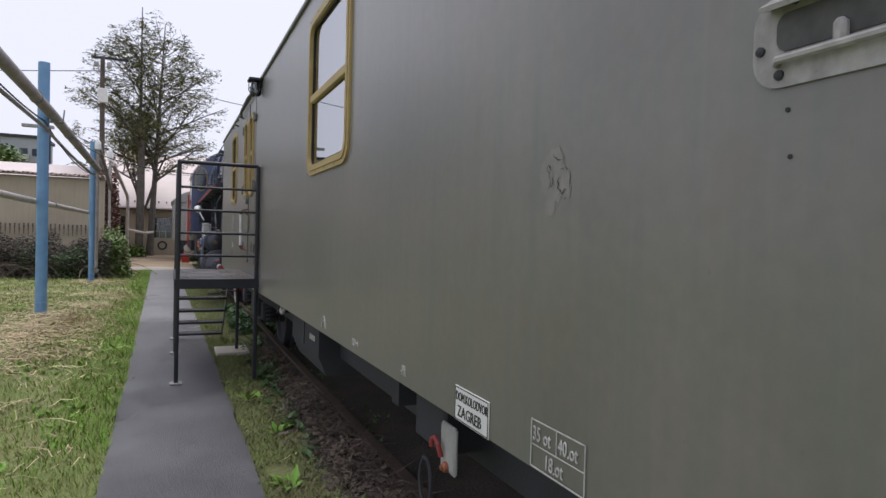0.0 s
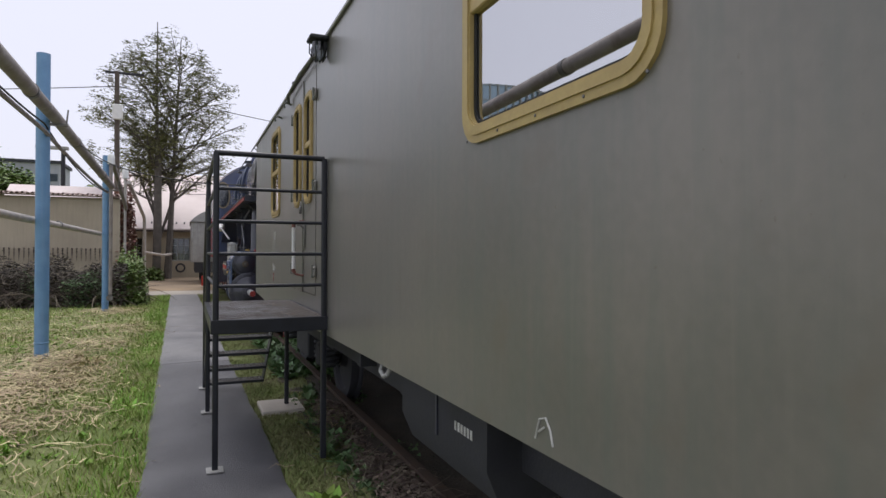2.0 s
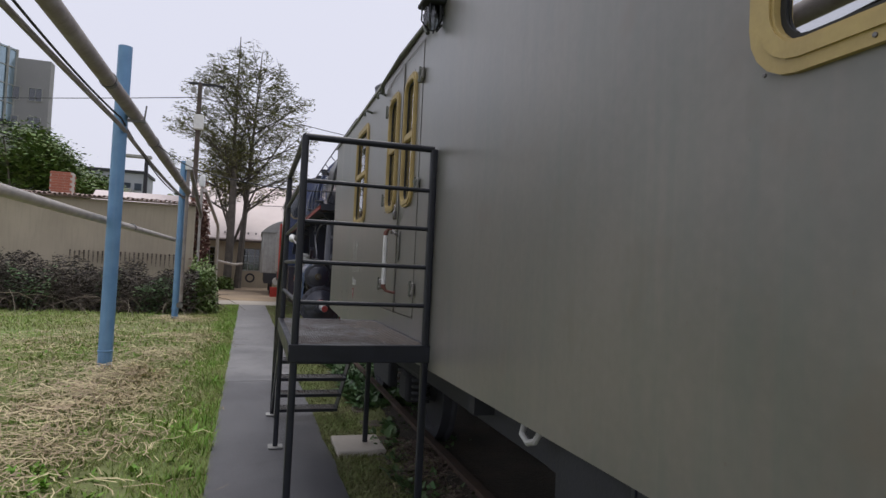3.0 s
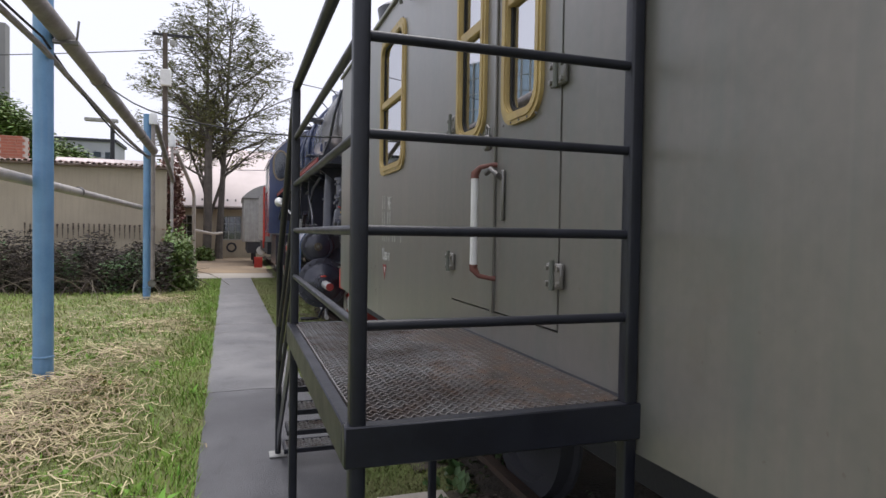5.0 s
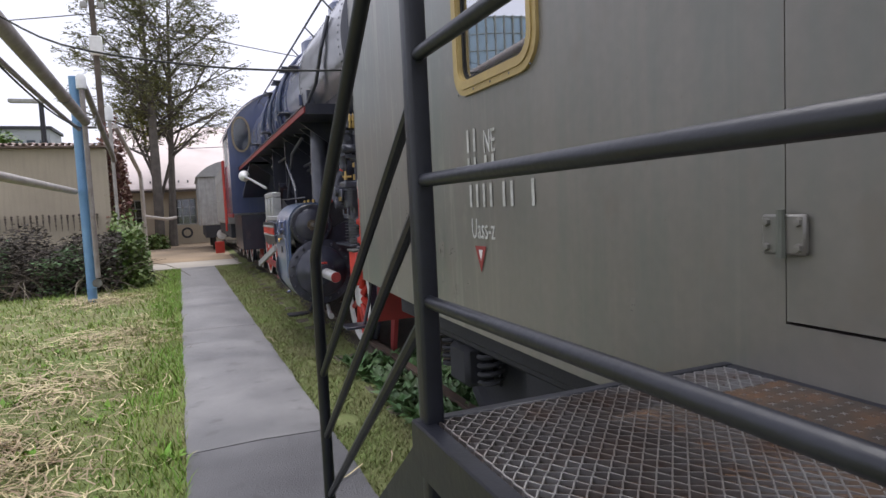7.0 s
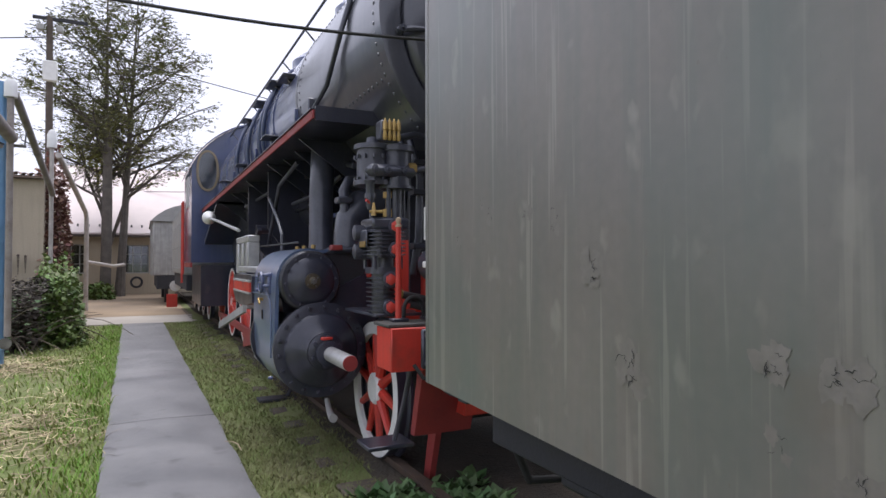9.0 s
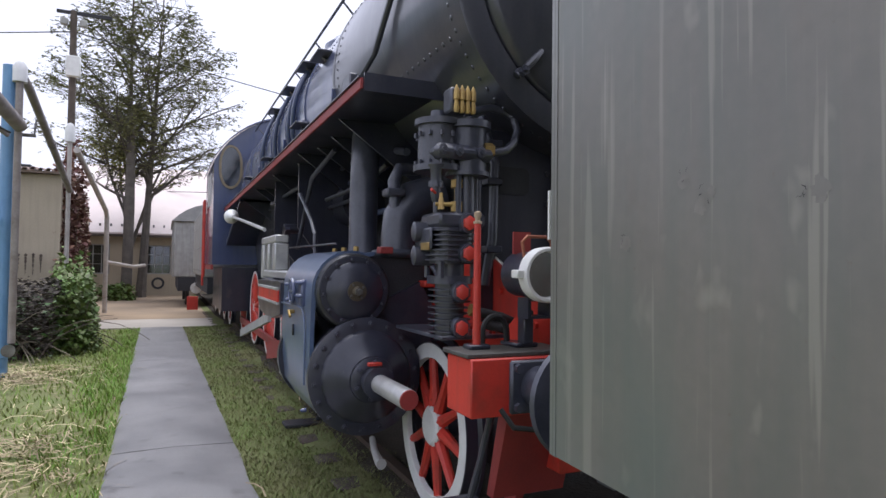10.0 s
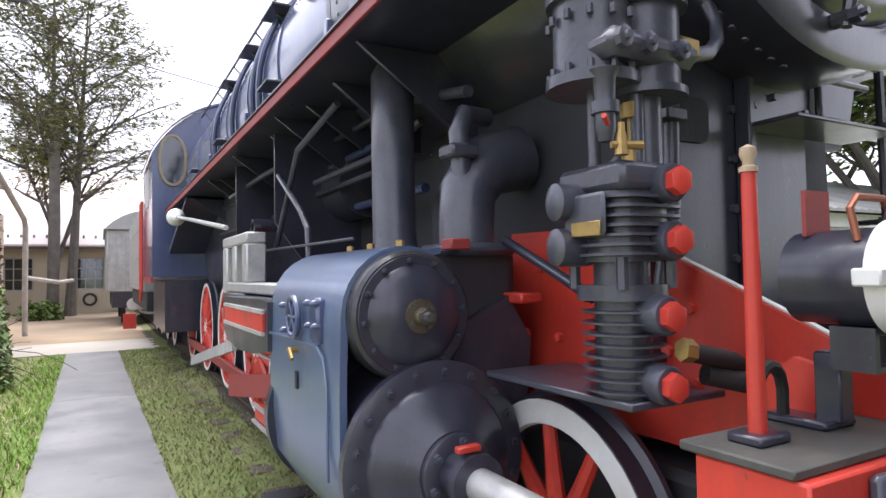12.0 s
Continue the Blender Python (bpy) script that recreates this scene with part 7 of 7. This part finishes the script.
low = thing("low_house", (0, 45, 0), "low beige house with a faded sheet roof", "house")
wh = [(-1.1, 0.02, 1.05, 2.5), (-3.8, -2.7, 1.05, 2.5), (2.2, 3.3, 1.05, 2.5)]
part("wall", holed(-4.7, 9, 45, 45.3, -0.1, 2.95, wh), PLASTER, low, smooth=0)
part("back_wall", M().box(-4.7, 9, 47.0, 47.2, -0.1, 2.9), DARKIN, low)
for a, b, c, d in wh:
    window_unit("window", a, b, 45.12, c, d, 3, 3, low)
part("round_vent", M().lathe((-0.55, 45.02, 0.6), (0, -1, 0), [(0, 0.3), (0.05, 0.3), (0.05, 0.2), (0.01, 0.19), (0.01, 0)], 20), UNDER, low)
part("roof", M().prism([(44.4, 2.98), (44.4, 3.06), (51, 7.2), (57.6, 3.06), (57.6, 2.98), (51, 7.1)], "x", -4.9, 9.6), SHEET, low, "faded pinkish sheet metal roof")
# dark strip along the roof edge, standing in for the shade under the eave
part("eave_shadow_board", M().box(-4.85, 9.5, 44.4, 44.45, 2.86, 2.979), WOOD, low)
sn = M()
for k in range(30):
    sn.box(-4.6 + k * 0.47, -4.52 + k * 0.47, 44.9, 44.94, 3.37, 3.5)
part("snow_guards", sn, STEEL, low)

shed = thing("beige_shed", (-8, 27, 0), "long beige plastered shed with a tiled edge", "shed")
part("wall", M().box(-16, -2.38, 27, 27.25, -0.1, 3.5), PLASTER, shed, "stained beige plaster")
part("side_wall", M().box(-2.67, -2.42, 27.26, 33, -0.1, 3.3), PLASTER, shed)
part("roof", M().prism([(26.8, 3.51), (26.8, 3.56), (33.5, 4.1), (33.5, 4.05)], "x", -16, -2.3), TILE, shed)
tl = M().prism(arc(0, 0, 0.07, 0, 180, 5) + list(reversed(arc(0, 0, 0.055, 0, 180, 5))), "y", 0, 0.5).mesh("roof_tile", TILE)
for k in range(92):
    ob = new("roof_tile", tl)
    ob.parent = shed
    ob.matrix_parent_inverse = Matrix.Translation(-shed.location)
    ob.matrix_basis = pose(-15.9 + k * 0.148, 26.68 + 0.015 * math.sin(k * 5.1), 3.55 + 0.012 * math.sin(k * 2.3), 5.3, 0, 0)
ch = thing("brick_chimney", (-7.8, 31.5, 3.9), "short red brick chimney on the shed roof", "chimney")
for j in range(9):
    for i in range(3):
        ox = 0.12 if j % 2 else 0
        for side in (0, 1):
            part("brick", M().box(-8.2 + i * 0.24 + ox * 0.5, -7.97 + i * 0.24 + ox * 0.5, 31.2 + side * 0.5, 31.31 + side * 0.5, 3.9 + j * 0.105, 3.995 + j * 0.105), BRICK, ch, smooth=0)
part("mortar_core", M().box(-8.19, -7.45, 31.215, 31.79, 3.8, 4.84), CONCRETE, ch)
rear = thing("tiled_house", (-6.5, 40, 0), "house behind with a pale tiled roof", "house")
part("wall", M().box(-8.6, -4.6, 39, 44, -0.1, 3.4), PLASTER, rear)
part("roof", M().prism([(38.6, 3.3), (38.6, 3.4), (41.5, 5.2), (44.4, 3.4), (44.4, 3.3)], "x", -8.9, -4.3), SHEET, rear)


def office():
    o = thing("office_block", (-32, 90, 0), "grey office block with a curved glass front", "building")
    part("wall", M().box(-33, -25.8, 90, 91.5, 0, 25.2), FACADE, o)
    for j in range(6):
        for i in range(2):
            z, x = 2.0 + j * 3.6, -30.4 + i * 2.4
            window_unit("window", x, x + 1.5, 89.95, z, z + 1.7, 2, 1, o)
    lowp = [(-30.5, 90)] + [(p[0], p[1]) for p in arc(-42.2, 96, 14, -25, -165, 14)] + [(-56.2, 104), (-36, 104)]
    part("podium", M().prism(lowp, "z", 0, 17), FACADE, o)
    part("glass_drum", M().prism([(x + 0.02, y + 0.2) for x, y in lowp], "z", 17.3, 26.2), mat("reflecting_curtain_glass", (0.34, 0.44, 0.5), (0.28, 0.37, 0.43), 0.12, metal=0.6, scale=0.3, fine=2, bump=0), o)
    part("dark_band", M().prism([(x + 0.05, y - 0.05) for x, y in lowp], "z", 16.6, 17.3), UNDER, o)
    for x, y in arc(-42.2, 96, 14.02, -25, -165, 28):
        part("glass_fin", M().box(x - 0.08, x + 0.08, y - 0.08, y + 0.22, 17.3, 26.2), GREYW, o)
    for z in (19.5, 21.7, 23.9, 26.0):
        q, bands = arc(-42.2, 96, 14.05, -25, -165, 28), M()
        for (a, b), (c, d) in zip(q, q[1:]):
            bands.tube([(a, b + 0.2, z), (c, d + 0.2, z)], 0.07, 4, caps=False)
        part("glass_transom", bands, GREYW, o)
    for j in range(4):
        for x, y in arc(-42.2, 96, 14.02, -40, -100, 5):
            z = 1.8 + j * 3.8
            part("window", M().box(x - 0.9, x + 0.9, y - 0.06, y + 0.06, z, z + 1.8), GLASS_D, o)
    return o


office()


def flats(x0, y0, w, floors, cols, label):
    f = thing("apartment_block", (x0 + w / 2, y0, 0), label, "building")
    h = floors * 2.9 + 2.2
    part("wall", M().box(x0, x0 + w, y0, y0 + 12, 0, h), FARWALL, f)
    part("roof", M().box(x0 - 0.4, x0 + w + 0.4, y0 - 0.4, y0 + 12.4, h, h + 0.6), UNDER, f)
    me = M().box(-0.7, 0.7, -0.06, 0.06, 0, 1.5).mesh("window", GLASS_D)
    me2 = M().box(-1.1, 1.1, -1.0, 0.0, -0.9, 0.15).mesh("balcony", GREYW)
    for j in range(floors):
        for i in range(cols):
            x = x0 + w * (i + 0.5) / cols
            ob = new("window", me)
            ob.parent = f
            ob.matrix_parent_inverse = Matrix.Translation(-f.location)
            ob.location = (x, y0 - 0.02, 1.5 + j * 2.9)
            if i % 3 == 1:
                ob = new("balcony", me2)
                ob.parent = f
                ob.matrix_parent_inverse = Matrix.Translation(-f.location)
                ob.location = (x, y0, 1.6 + j * 2.9)
    return f


flats(-50.5, 150, 26, 6, 12, "long far grey apartment block with rows of windows")
flats(-12, 190, 30, 6, 12, "far pale apartment block behind the tree")

# ---- trees and hedge ----


def tree(name, x, y, h, spread, stems, levels, leaves, leaf, lsize, lmat, label, tip=0.35, seed=1, low_=0.28, extra=None, trunk_r=0.2):
    r = random.Random(seed)
    root = thing(name, (x, y, 0), label, "tree")
    m, tips = M(), []

    def grow(p, d, L, rad, lev):
        pts, rs = [p], [rad]
        q, dd = Vector(p), Vector(d)
        n = 4
        for k in range(n):
            dd = (dd + Vector((r.uniform(-1, 1), r.uniform(-1, 1), r.uniform(-0.3, 0.7))) * 0.16).normalized()
            q = q + dd * L / n
            e = ((q.x - x) / spread) ** 2 + ((q.y - y) / spread) ** 2 + ((q.z - h * 0.56) / (h * 0.44)) ** 2
            if e > 1.0 and q.z > h * 0.3:
                break
            pts.append(q.copy())
            rs.append(rad * (1 - 0.6 * (k + 1) / n))
            if lev < levels and k >= 1:
                for _ in range(2 if lev else 3):
                    a = r.uniform(0, 6.283)
                    side = Vector((math.cos(a), math.sin(a), r.uniform(-0.1, 0.5)))
                    grow(q.copy(), (dd * 0.55 + side * 0.75).normalized(), L * r.uniform(0.42, 0.62), rs[-1] * 0.6, lev + 1)
        if lev >= 1:
            tips.extend(pts[1:])
        if len(pts) > 1:
            m.tube(pts, rs, 8 if lev == 0 else 4, caps=False)

    for s in range(stems):
        a = 6.283 * s / stems + 0.5
        b = Vector((x + 0.45 * (s - (stems - 1) / 2), y + r.uniform(-0.3, 0.3), 0))
        up = h * low_
        lean = Vector((math.cos(a) * 0.07, math.sin(a) * 0.07, 1)).normalized()
        m.tube([b, b + lean * up * 0.5, b + lean * up], [trunk_r, trunk_r * 0.85, trunk_r * 0.75], 10)
        for k in range(3 + (stems == 1) * 2):
            aa = a + 6.283 * k / 3 + r.uniform(-0.5, 0.5)
            grow(b + lean * up * r.uniform(0.75, 1.0), Vector((math.cos(aa) * spread / h * 1.35, math.sin(aa) * spread / h * 1.35, 0.85)).normalized(), h * (1 - low_) * r.uniform(0.75, 0.95), trunk_r * 0.6, 0)
    part("trunk", m, BARK, root)
    vs, fs = [], []
    for i in range(leaves):
        c = tips[r.randrange(len(tips))] + Vector((r.gauss(0, tip), r.gauss(0, tip), r.gauss(0, tip * 0.6)))
        a, t, u = r.uniform(0, 6.283), r.uniform(-0.9, 0.9), lsize * r.uniform(0.6, 1.3)
        e1 = Vector((math.cos(a), math.sin(a), t * 0.5)) * u
        e2 = Vector((-math.sin(a), math.cos(a), r.uniform(-0.8, 0.8))) * u * 0.45
        o = len(vs)
        vs += [tuple(c - e1), tuple(c + e2), tuple(c + e1), tuple(c - e2)]
        fs.append((o, o + 1, o + 2, o + 3))
    loose("crown", vs, fs, lmat, "", "", root)
    return root


def acacia(x, y, h, spread, seed, label):
    """Two upright leaders with ascending limbs, set with small leaves in flat airy sprays."""
    r = random.Random(seed)
    root = thing("acacia_tree", (x, y, 0), label, "tree")
    m, tips = M(), []

    def inside(q):
        u = (q.z - 0.33 * h) / (0.67 * h)
        if u < -0.03 or u > 1:
            return False
        wide = spread * (0.62 + 1.3 * u if u < 0.3 else max(0.05, 1.01 - ((u - 0.3) / 0.72) ** 2.1))
        wide *= 1 + 0.22 * noise.noise((q.x * 0.5, q.y * 0.5, q.z * 0.6))
        return (q.x - x - 0.25) ** 2 + (q.y - y) ** 2 < wide * wide

    def limb(p, d, L, rad, lev):
        q, pts, rs = Vector(p), [Vector(p)], [rad]
        for k in range(5):
            d = (d + Vector((r.uniform(-1, 1), r.uniform(-1, 1), r.uniform(-0.5, 0.5))) * 0.15).normalized()
            q = q + d * L / 5
            if not inside(q):
                break
            pts.append(q.copy())
            rs.append(rad * (1 - 0.8 * (k + 1) / 5))
            if lev < 2:
                for _ in range(2):
                    a = r.uniform(0, 6.283)
                    limb(q, (d * 0.8 + Vector((math.cos(a), math.sin(a), r.uniform(-0.35, 0.3))) * 0.75).normalized(), L * r.uniform(0.3, 0.5), rs[-1] * 0.6, lev + 1)
        if len(pts) > 1:
            if lev >= 1:
                tips.extend(zip(pts[1:], pts))
            m.tube(pts, rs, 6 if lev == 0 else 3, caps=False)

    for s, (bx, lean, top) in enumerate(((-0.3, 0.0, h), (0.3, 0.045, h * 0.95))):
        b = Vector((x + bx, y + 0.4 * s, 0))
        n = 12
        pts = [b + Vector((lean * h * t / n + 0.12 * noise.noise((t, s, 4)), 0.15 * noise.noise((t, s, 8)), top * t / n)) for t in range(n + 1)]
        m.tube(pts, [0.2 * (1 - 0.95 * t / n) ** 1.2 + 0.02 + 0.03 * (t == 0) for t in range(n + 1)], 9)
        for k in range(26):
            t = 0.27 + 0.66 * k / 26
            i = min(n - 1, int(t * n))
            p = pts[i].lerp(pts[i + 1], t * n - i)
            a = 2.4 * k + s
            limb(p, Vector((math.cos(a), math.sin(a), r.uniform(0.35, 1.1))).normalized(), spread * r.uniform(0.8, 1.25), 0.095 * (1.15 - t), 0)
    part("trunk", m, BARK, root)
    vs, fs = [], []
    for i in range(6800):
        p, q = tips[r.randrange(len(tips))]
        c = p.lerp(q, r.random()) + Vector((r.gauss(0, 0.12), r.gauss(0, 0.12), r.gauss(0, 0.06)))
        a0 = r.uniform(0, 6.283)
        for k in range(5):
            a, u = a0 + k * 0.8, r.uniform(0.045, 0.095)
            d = c + Vector((math.cos(a0) * 0.07 * k, math.sin(a0) * 0.07 * k, -0.018 * k))
            e1 = Vector((math.cos(a), math.sin(a), r.uniform(-0.6, 0.2))) * u
            e2 = Vector((-math.sin(a), math.cos(a), r.uniform(-0.7, 0.7))) * u * 0.45
            o = len(vs)
            vs += [tuple(d - e1), tuple(d + e2), tuple(d + e1), tuple(d - e2)]
            fs.append((o, o + 1, o + 2, o + 3))
    loose("crown", vs, fs, LEAF, "", "", root)


acacia(-1.55, 42.5, 15.2, 4.6, 3, "tall sparse-leaved acacia with twin trunks")
tree("yellowing_tree", -1.9, 44.0, 9.3, 2.2, 1, 2, 5200, 0.1, 0.1, LEAF_Y, "smaller yellow-green tree inside the acacia", 0.3, 5, 0.3, trunk_r=0.14)
solid("dead_trunk", M().tube([(-1.75, 41.0, 0), (-1.7, 41.0, 4), (-1.72, 41, 7.6)], [0.22, 0.2, 0.17], 12), BARK, "bare dark trunk standing before the tree", "trunk")
for k, (x, y, h, s) in enumerate(((-18.5, 58, 11.4, 4.6), (-24.5, 60, 11.8, 5), (-15.0, 62, 8.6, 2.8), (-33, 58, 10, 5))):
    tree("broadleaf_tree", x, y, h, s, 1, 2, 34000, 0.1, 0.17, LEAF_G, "lush green broadleaf tree behind the shed", 0.62, 20 + k, 0.25)
for k, (x, y, h, s) in enumerate(((17, 20, 11, 5.5), (22, 26, 12, 6), (14, 30, 11, 5), (27, 19, 11, 5), (21, 14, 10, 5))):
    tree("broadleaf_tree", x, y, h, s, 1, 2, 26000, 0.1, 0.14, LEAF_G, "lush green tree beyond the locomotive", 0.6, 40 + k, 0.2)
for k, (x, y) in enumerate(((-6, 70), (2, 80), (12, 75), (-40, 75), (22, 70))):
    tree("broadleaf_tree", x, y, 8, 5, 1, 2, 5000, 0.1, 0.35, LEAF_G, "green tree in the far distance", 0.8, 60 + k, 0.2)

# brushwood hedge in front of the shed
hv, hf, tw = [], [], M()
hedge = thing("brush_hedge", (-5, 23.8, 0), "tangled dry brushwood hedge before the shed", "hedge")
def hedge_top(x, y):
    return max(0.45, 1.25 + 0.75 * noise.noise((x * 0.8, 0, 3)) + 0.4 * noise.noise((x * 2.3, 4, 3)) + 0.2 * noise.noise((x * 6, y * 6, 1)))


for i in range(820):
    x, y = rnd.uniform(-9.5, -1.95), rnd.uniform(22.1, 25.4)
    p = Vector((x, y, 0.03))
    a = rnd.uniform(0, 6.283)
    arch = i % 3 == 0
    d = Vector((0.35 * math.cos(a), 0.35 * math.sin(a), 1)).normalized()
    L = hedge_top(x, y) * (rnd.uniform(1.2, 2.3) if arch else rnd.uniform(0.6, 1.15))
    pts = [p]
    for k in range(7):
        bend = 0.34 if arch else 0.14
        d = (d + Vector((math.cos(a) * bend, math.sin(a) * bend, -bend * 0.95)) + Vector((rnd.uniform(-0.2, 0.2), rnd.uniform(-0.2, 0.2), rnd.uniform(-0.1, 0.1)))).normalized()
        pts.append(pts[-1] + d * L / 7)
        if pts[-1].z < 0.02:
            break
    tw.tube(pts, [0.013 - 0.0013 * k for k in range(len(pts))], 4, caps=False)
part("brushwood", tw, TWIG, hedge, "brown dry twigs")
for i in range(30000):
    x, y = rnd.uniform(-9.5, -1.8), rnd.uniform(22.2, 25.6)
    z = rnd.uniform(0.02, hedge_top(x, y))
    a, u = rnd.uniform(0, 6.283), rnd.uniform(0.03, 0.075)
    o = len(hv)
    hv += [(x - u * math.cos(a), y - u * math.sin(a), z), (x - u * 0.4 * math.sin(a), y + u * 0.4 * math.cos(a), z + u * rnd.uniform(-0.8, 0.8)), (x + u * math.cos(a), y + u * math.sin(a), z + u * rnd.uniform(-0.5, 0.5)), (x + u * 0.4 * math.sin(a), y - u * 0.4 * math.cos(a), z)]
    hf.append((o, o + 1, o + 2, o + 3))
gv_, gf_ = [], []
for i in range(9000):
    x, y = rnd.uniform(-9.5, -1.75), rnd.uniform(22.0, 23.6)
    if noise.noise((x * 1.3, y, 7)) < 0.12 - 0.35 * (x > -3.4):
        continue
    z = rnd.uniform(0.03, 0.85 * hedge_top(x, y))
    a, u = rnd.uniform(0, 6.283), rnd.uniform(0.03, 0.06)
    o = len(gv_)
    gv_ += [(x - u * math.cos(a), y - u * math.sin(a), z), (x - u * 0.5 * math.sin(a), y + u * 0.5 * math.cos(a), z + u * rnd.uniform(-0.8, 0.8)), (x + u * math.cos(a), y + u * math.sin(a), z + u * rnd.uniform(-0.5, 0.5)), (x + u * 0.5 * math.sin(a), y - u * 0.5 * math.cos(a), z)]
    gf_.append((o, o + 1, o + 2, o + 3))
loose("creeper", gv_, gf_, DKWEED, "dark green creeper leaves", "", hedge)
loose("dry_leaves", hv, hf, BRUSH, "brown withered leaves", "", hedge)


def bush(name, x, y, w, d, h, n, u0, material, label):
    vs, fs = [], []
    for i in range(n):
        a, e, q = rnd.uniform(0, 6.283), rnd.uniform(0, 1), rnd.random() ** 0.4
        lump = 1 + 0.35 * noise.noise((math.cos(a) * 2 + x, math.sin(a) * 2, e * 3))
        px, py, pz = x + w * q * lump * math.cos(a) * math.sqrt(1 - e * e * 0.8), y + d * q * lump * math.sin(a) * math.sqrt(1 - e * e * 0.8), max(0.03, h * e * lump * (0.6 + 0.4 * q))
        b, u = rnd.uniform(0, 6.283), u0 * rnd.uniform(0.6, 1.3)
        o = len(vs)
        t1, t2 = rnd.uniform(-0.8, 0.8), rnd.uniform(-0.8, 0.8)
        vs += [(px - u * math.cos(b), py - u * math.sin(b), pz - u * t1), (px - u * 0.6 * math.sin(b), py + u * 0.6 * math.cos(b), pz + u * t2), (px + u * math.cos(b), py + u * math.sin(b), pz + u * t1), (px + u * 0.6 * math.sin(b), py - u * 0.6 * math.cos(b), pz - u * t2)]
        fs.append((o, o + 1, o + 2, o + 3))
    root = thing(name, (x, y, 0), label, "bush")
    st = M()
    for k in range(6):
        st.tube([(x + rnd.uniform(-0.1, 0.1), y, 0), (x + rnd.uniform(-w, w) * 0.6, y + rnd.uniform(-d, d) * 0.6, h * 0.7)], [0.02, 0.008], 5)
    part("stems", st, TWIG, root)
    loose("leaves", vs, fs, material, "", "", root)


bush("leafy_bush", -1.62, 23.4, 0.42, 0.7, 1.3, 2600, 0.045, LEAF_G, "leafy green bush at the end of the hedge")
bush("leafy_bush", -1.95, 25.6, 0.5, 0.8, 1.6, 2200, 0.05, LEAF_G, "dark green bush beside the shed corner")
bush("leafy_bush", -2.1, 40.5, 0.8, 0.6, 0.7, 900, 0.08, LEAF_G, "low bush at the foot of the tree")
bush("withered_vine", -2.35, 28.2, 0.45, 1.3, 4.0, 5200, 0.06, mat("withered_vine_leaves", (0.22, 0.1, 0.075), (0.12, 0.07, 0.05), 0.8, scale=3, fine=20, bump=0, island=0.4), "withered reddish vine over the shed corner")
cv, cf = [], []
for i in range(26):
    x = -6.2 + i * 0.14
    for k in range(12):
        z = 1.72 - k * 0.035 + rnd.uniform(-0.02, 0.02)
        u = 0.035 * (1 - k / 16)
        o = len(cv)
        cv += [(x - u, 26.85, z), (x, 26.82, z + 0.03), (x + u, 26.85, z), (x, 26.8, z - 0.05)]
        cf.append((o, o + 1, o + 2, o + 3))
loose("hanging_leaves", cv, cf, TWIG, "row of withered shoots along the wall", "plant")

for o in list(scene.objects):
    if o.parent is None and o.name.split(".")[0] == "broadleaf_tree":
        o["group"] = "broadleaf trees"
    if o.parent is None and o.name.split(".")[0] == "pipe_pole":
        o["group"] = "blue poles carrying the pipe"
    if o.parent is None and o.name.split(".")[0] == "apartment_block":
        o["group"] = "far apartment blocks"

# beyond the locomotive
yard_house = thing("white_outbuilding", (14, 22, 0), "white outbuilding with a corrugated roof", "building")
part("wall", holed(7.4, 22, 19.0, 19.2, 0, 2.5, [(8.4, 9.7, 1.1, 2.25), (11, 12.6, 1.1, 2.25), (14, 16, 1.1, 2.25)]), WHITE, yard_house, smooth=0)
for a, b in ((8.4, 9.7), (11, 12.6), (14, 16)):
    window_unit("window", a, b, 19.1, 1.1, 2.25, 8, 5, yard_house)
rv = []
n = 130
for i in range(n + 1):
    x = 7.1 + 15.4 * i / n
    rv += [(x, 18.5, 2.5 + 0.035 * (i % 2)), (x, 22.0, 3.75 + 0.035 * (i % 2)), (x, 22.0, 3.7), (x, 18.5, 2.46)]
part("roof", M().add(rv, [(4 * i + k, 4 * i + (k + 1) % 4, 4 * i + 4 + (k + 1) % 4, 4 * i + 4 + k) for i in range(n) for k in range(4)]), ASBEST, yard_house, "grey corrugated sheet roof", smooth=0)
part("back", M().box(7.4, 22, 21.5, 21.7, 0, 3.5), DARKIN, yard_house)
car = thing("parked_car", (9.5, 16.5, 0), "white parked car behind the locomotive", "car")
cp = [(8.2, 0.35), (8.2, 0.75), (8.9, 0.85), (9.4, 1.35), (10.6, 1.38), (11.2, 0.95), (11.8, 0.85), (11.8, 0.35)]
part("body", M().prism(cp, "y", 15.8, 17.4), WHITE, car)
part("side_glass", M().prism([(9.1, 0.9), (9.5, 1.28), (10.5, 1.3), (11.0, 0.92)], "y", 15.79, 15.797), GLASS_D, car)
for x in (8.9, 11.1):
    part("wheel", M().lathe((x, 15.95, 0.31), (0, -1, 0), [(0, 0.31), (0.18, 0.31), (0.19, 0.2), (0.17, 0.19), (0.17, 0)], 24), RUBBER, car)
fence = thing("metal_fence", (8, 14.5, 0), "dark metal fence beyond the track", "fence")
for k in range(9):
    part("post", M().box(6.0 + k * 1.2, 6.06 + k * 1.2, 14.5, 14.56, 0, 1.3), UNDER, fence)
for z in (0.5, 0.85, 1.2):
    part("rail", M().box(5.9, 15.8, 14.565, 14.6, z, z + 0.05), UNDER, fence)
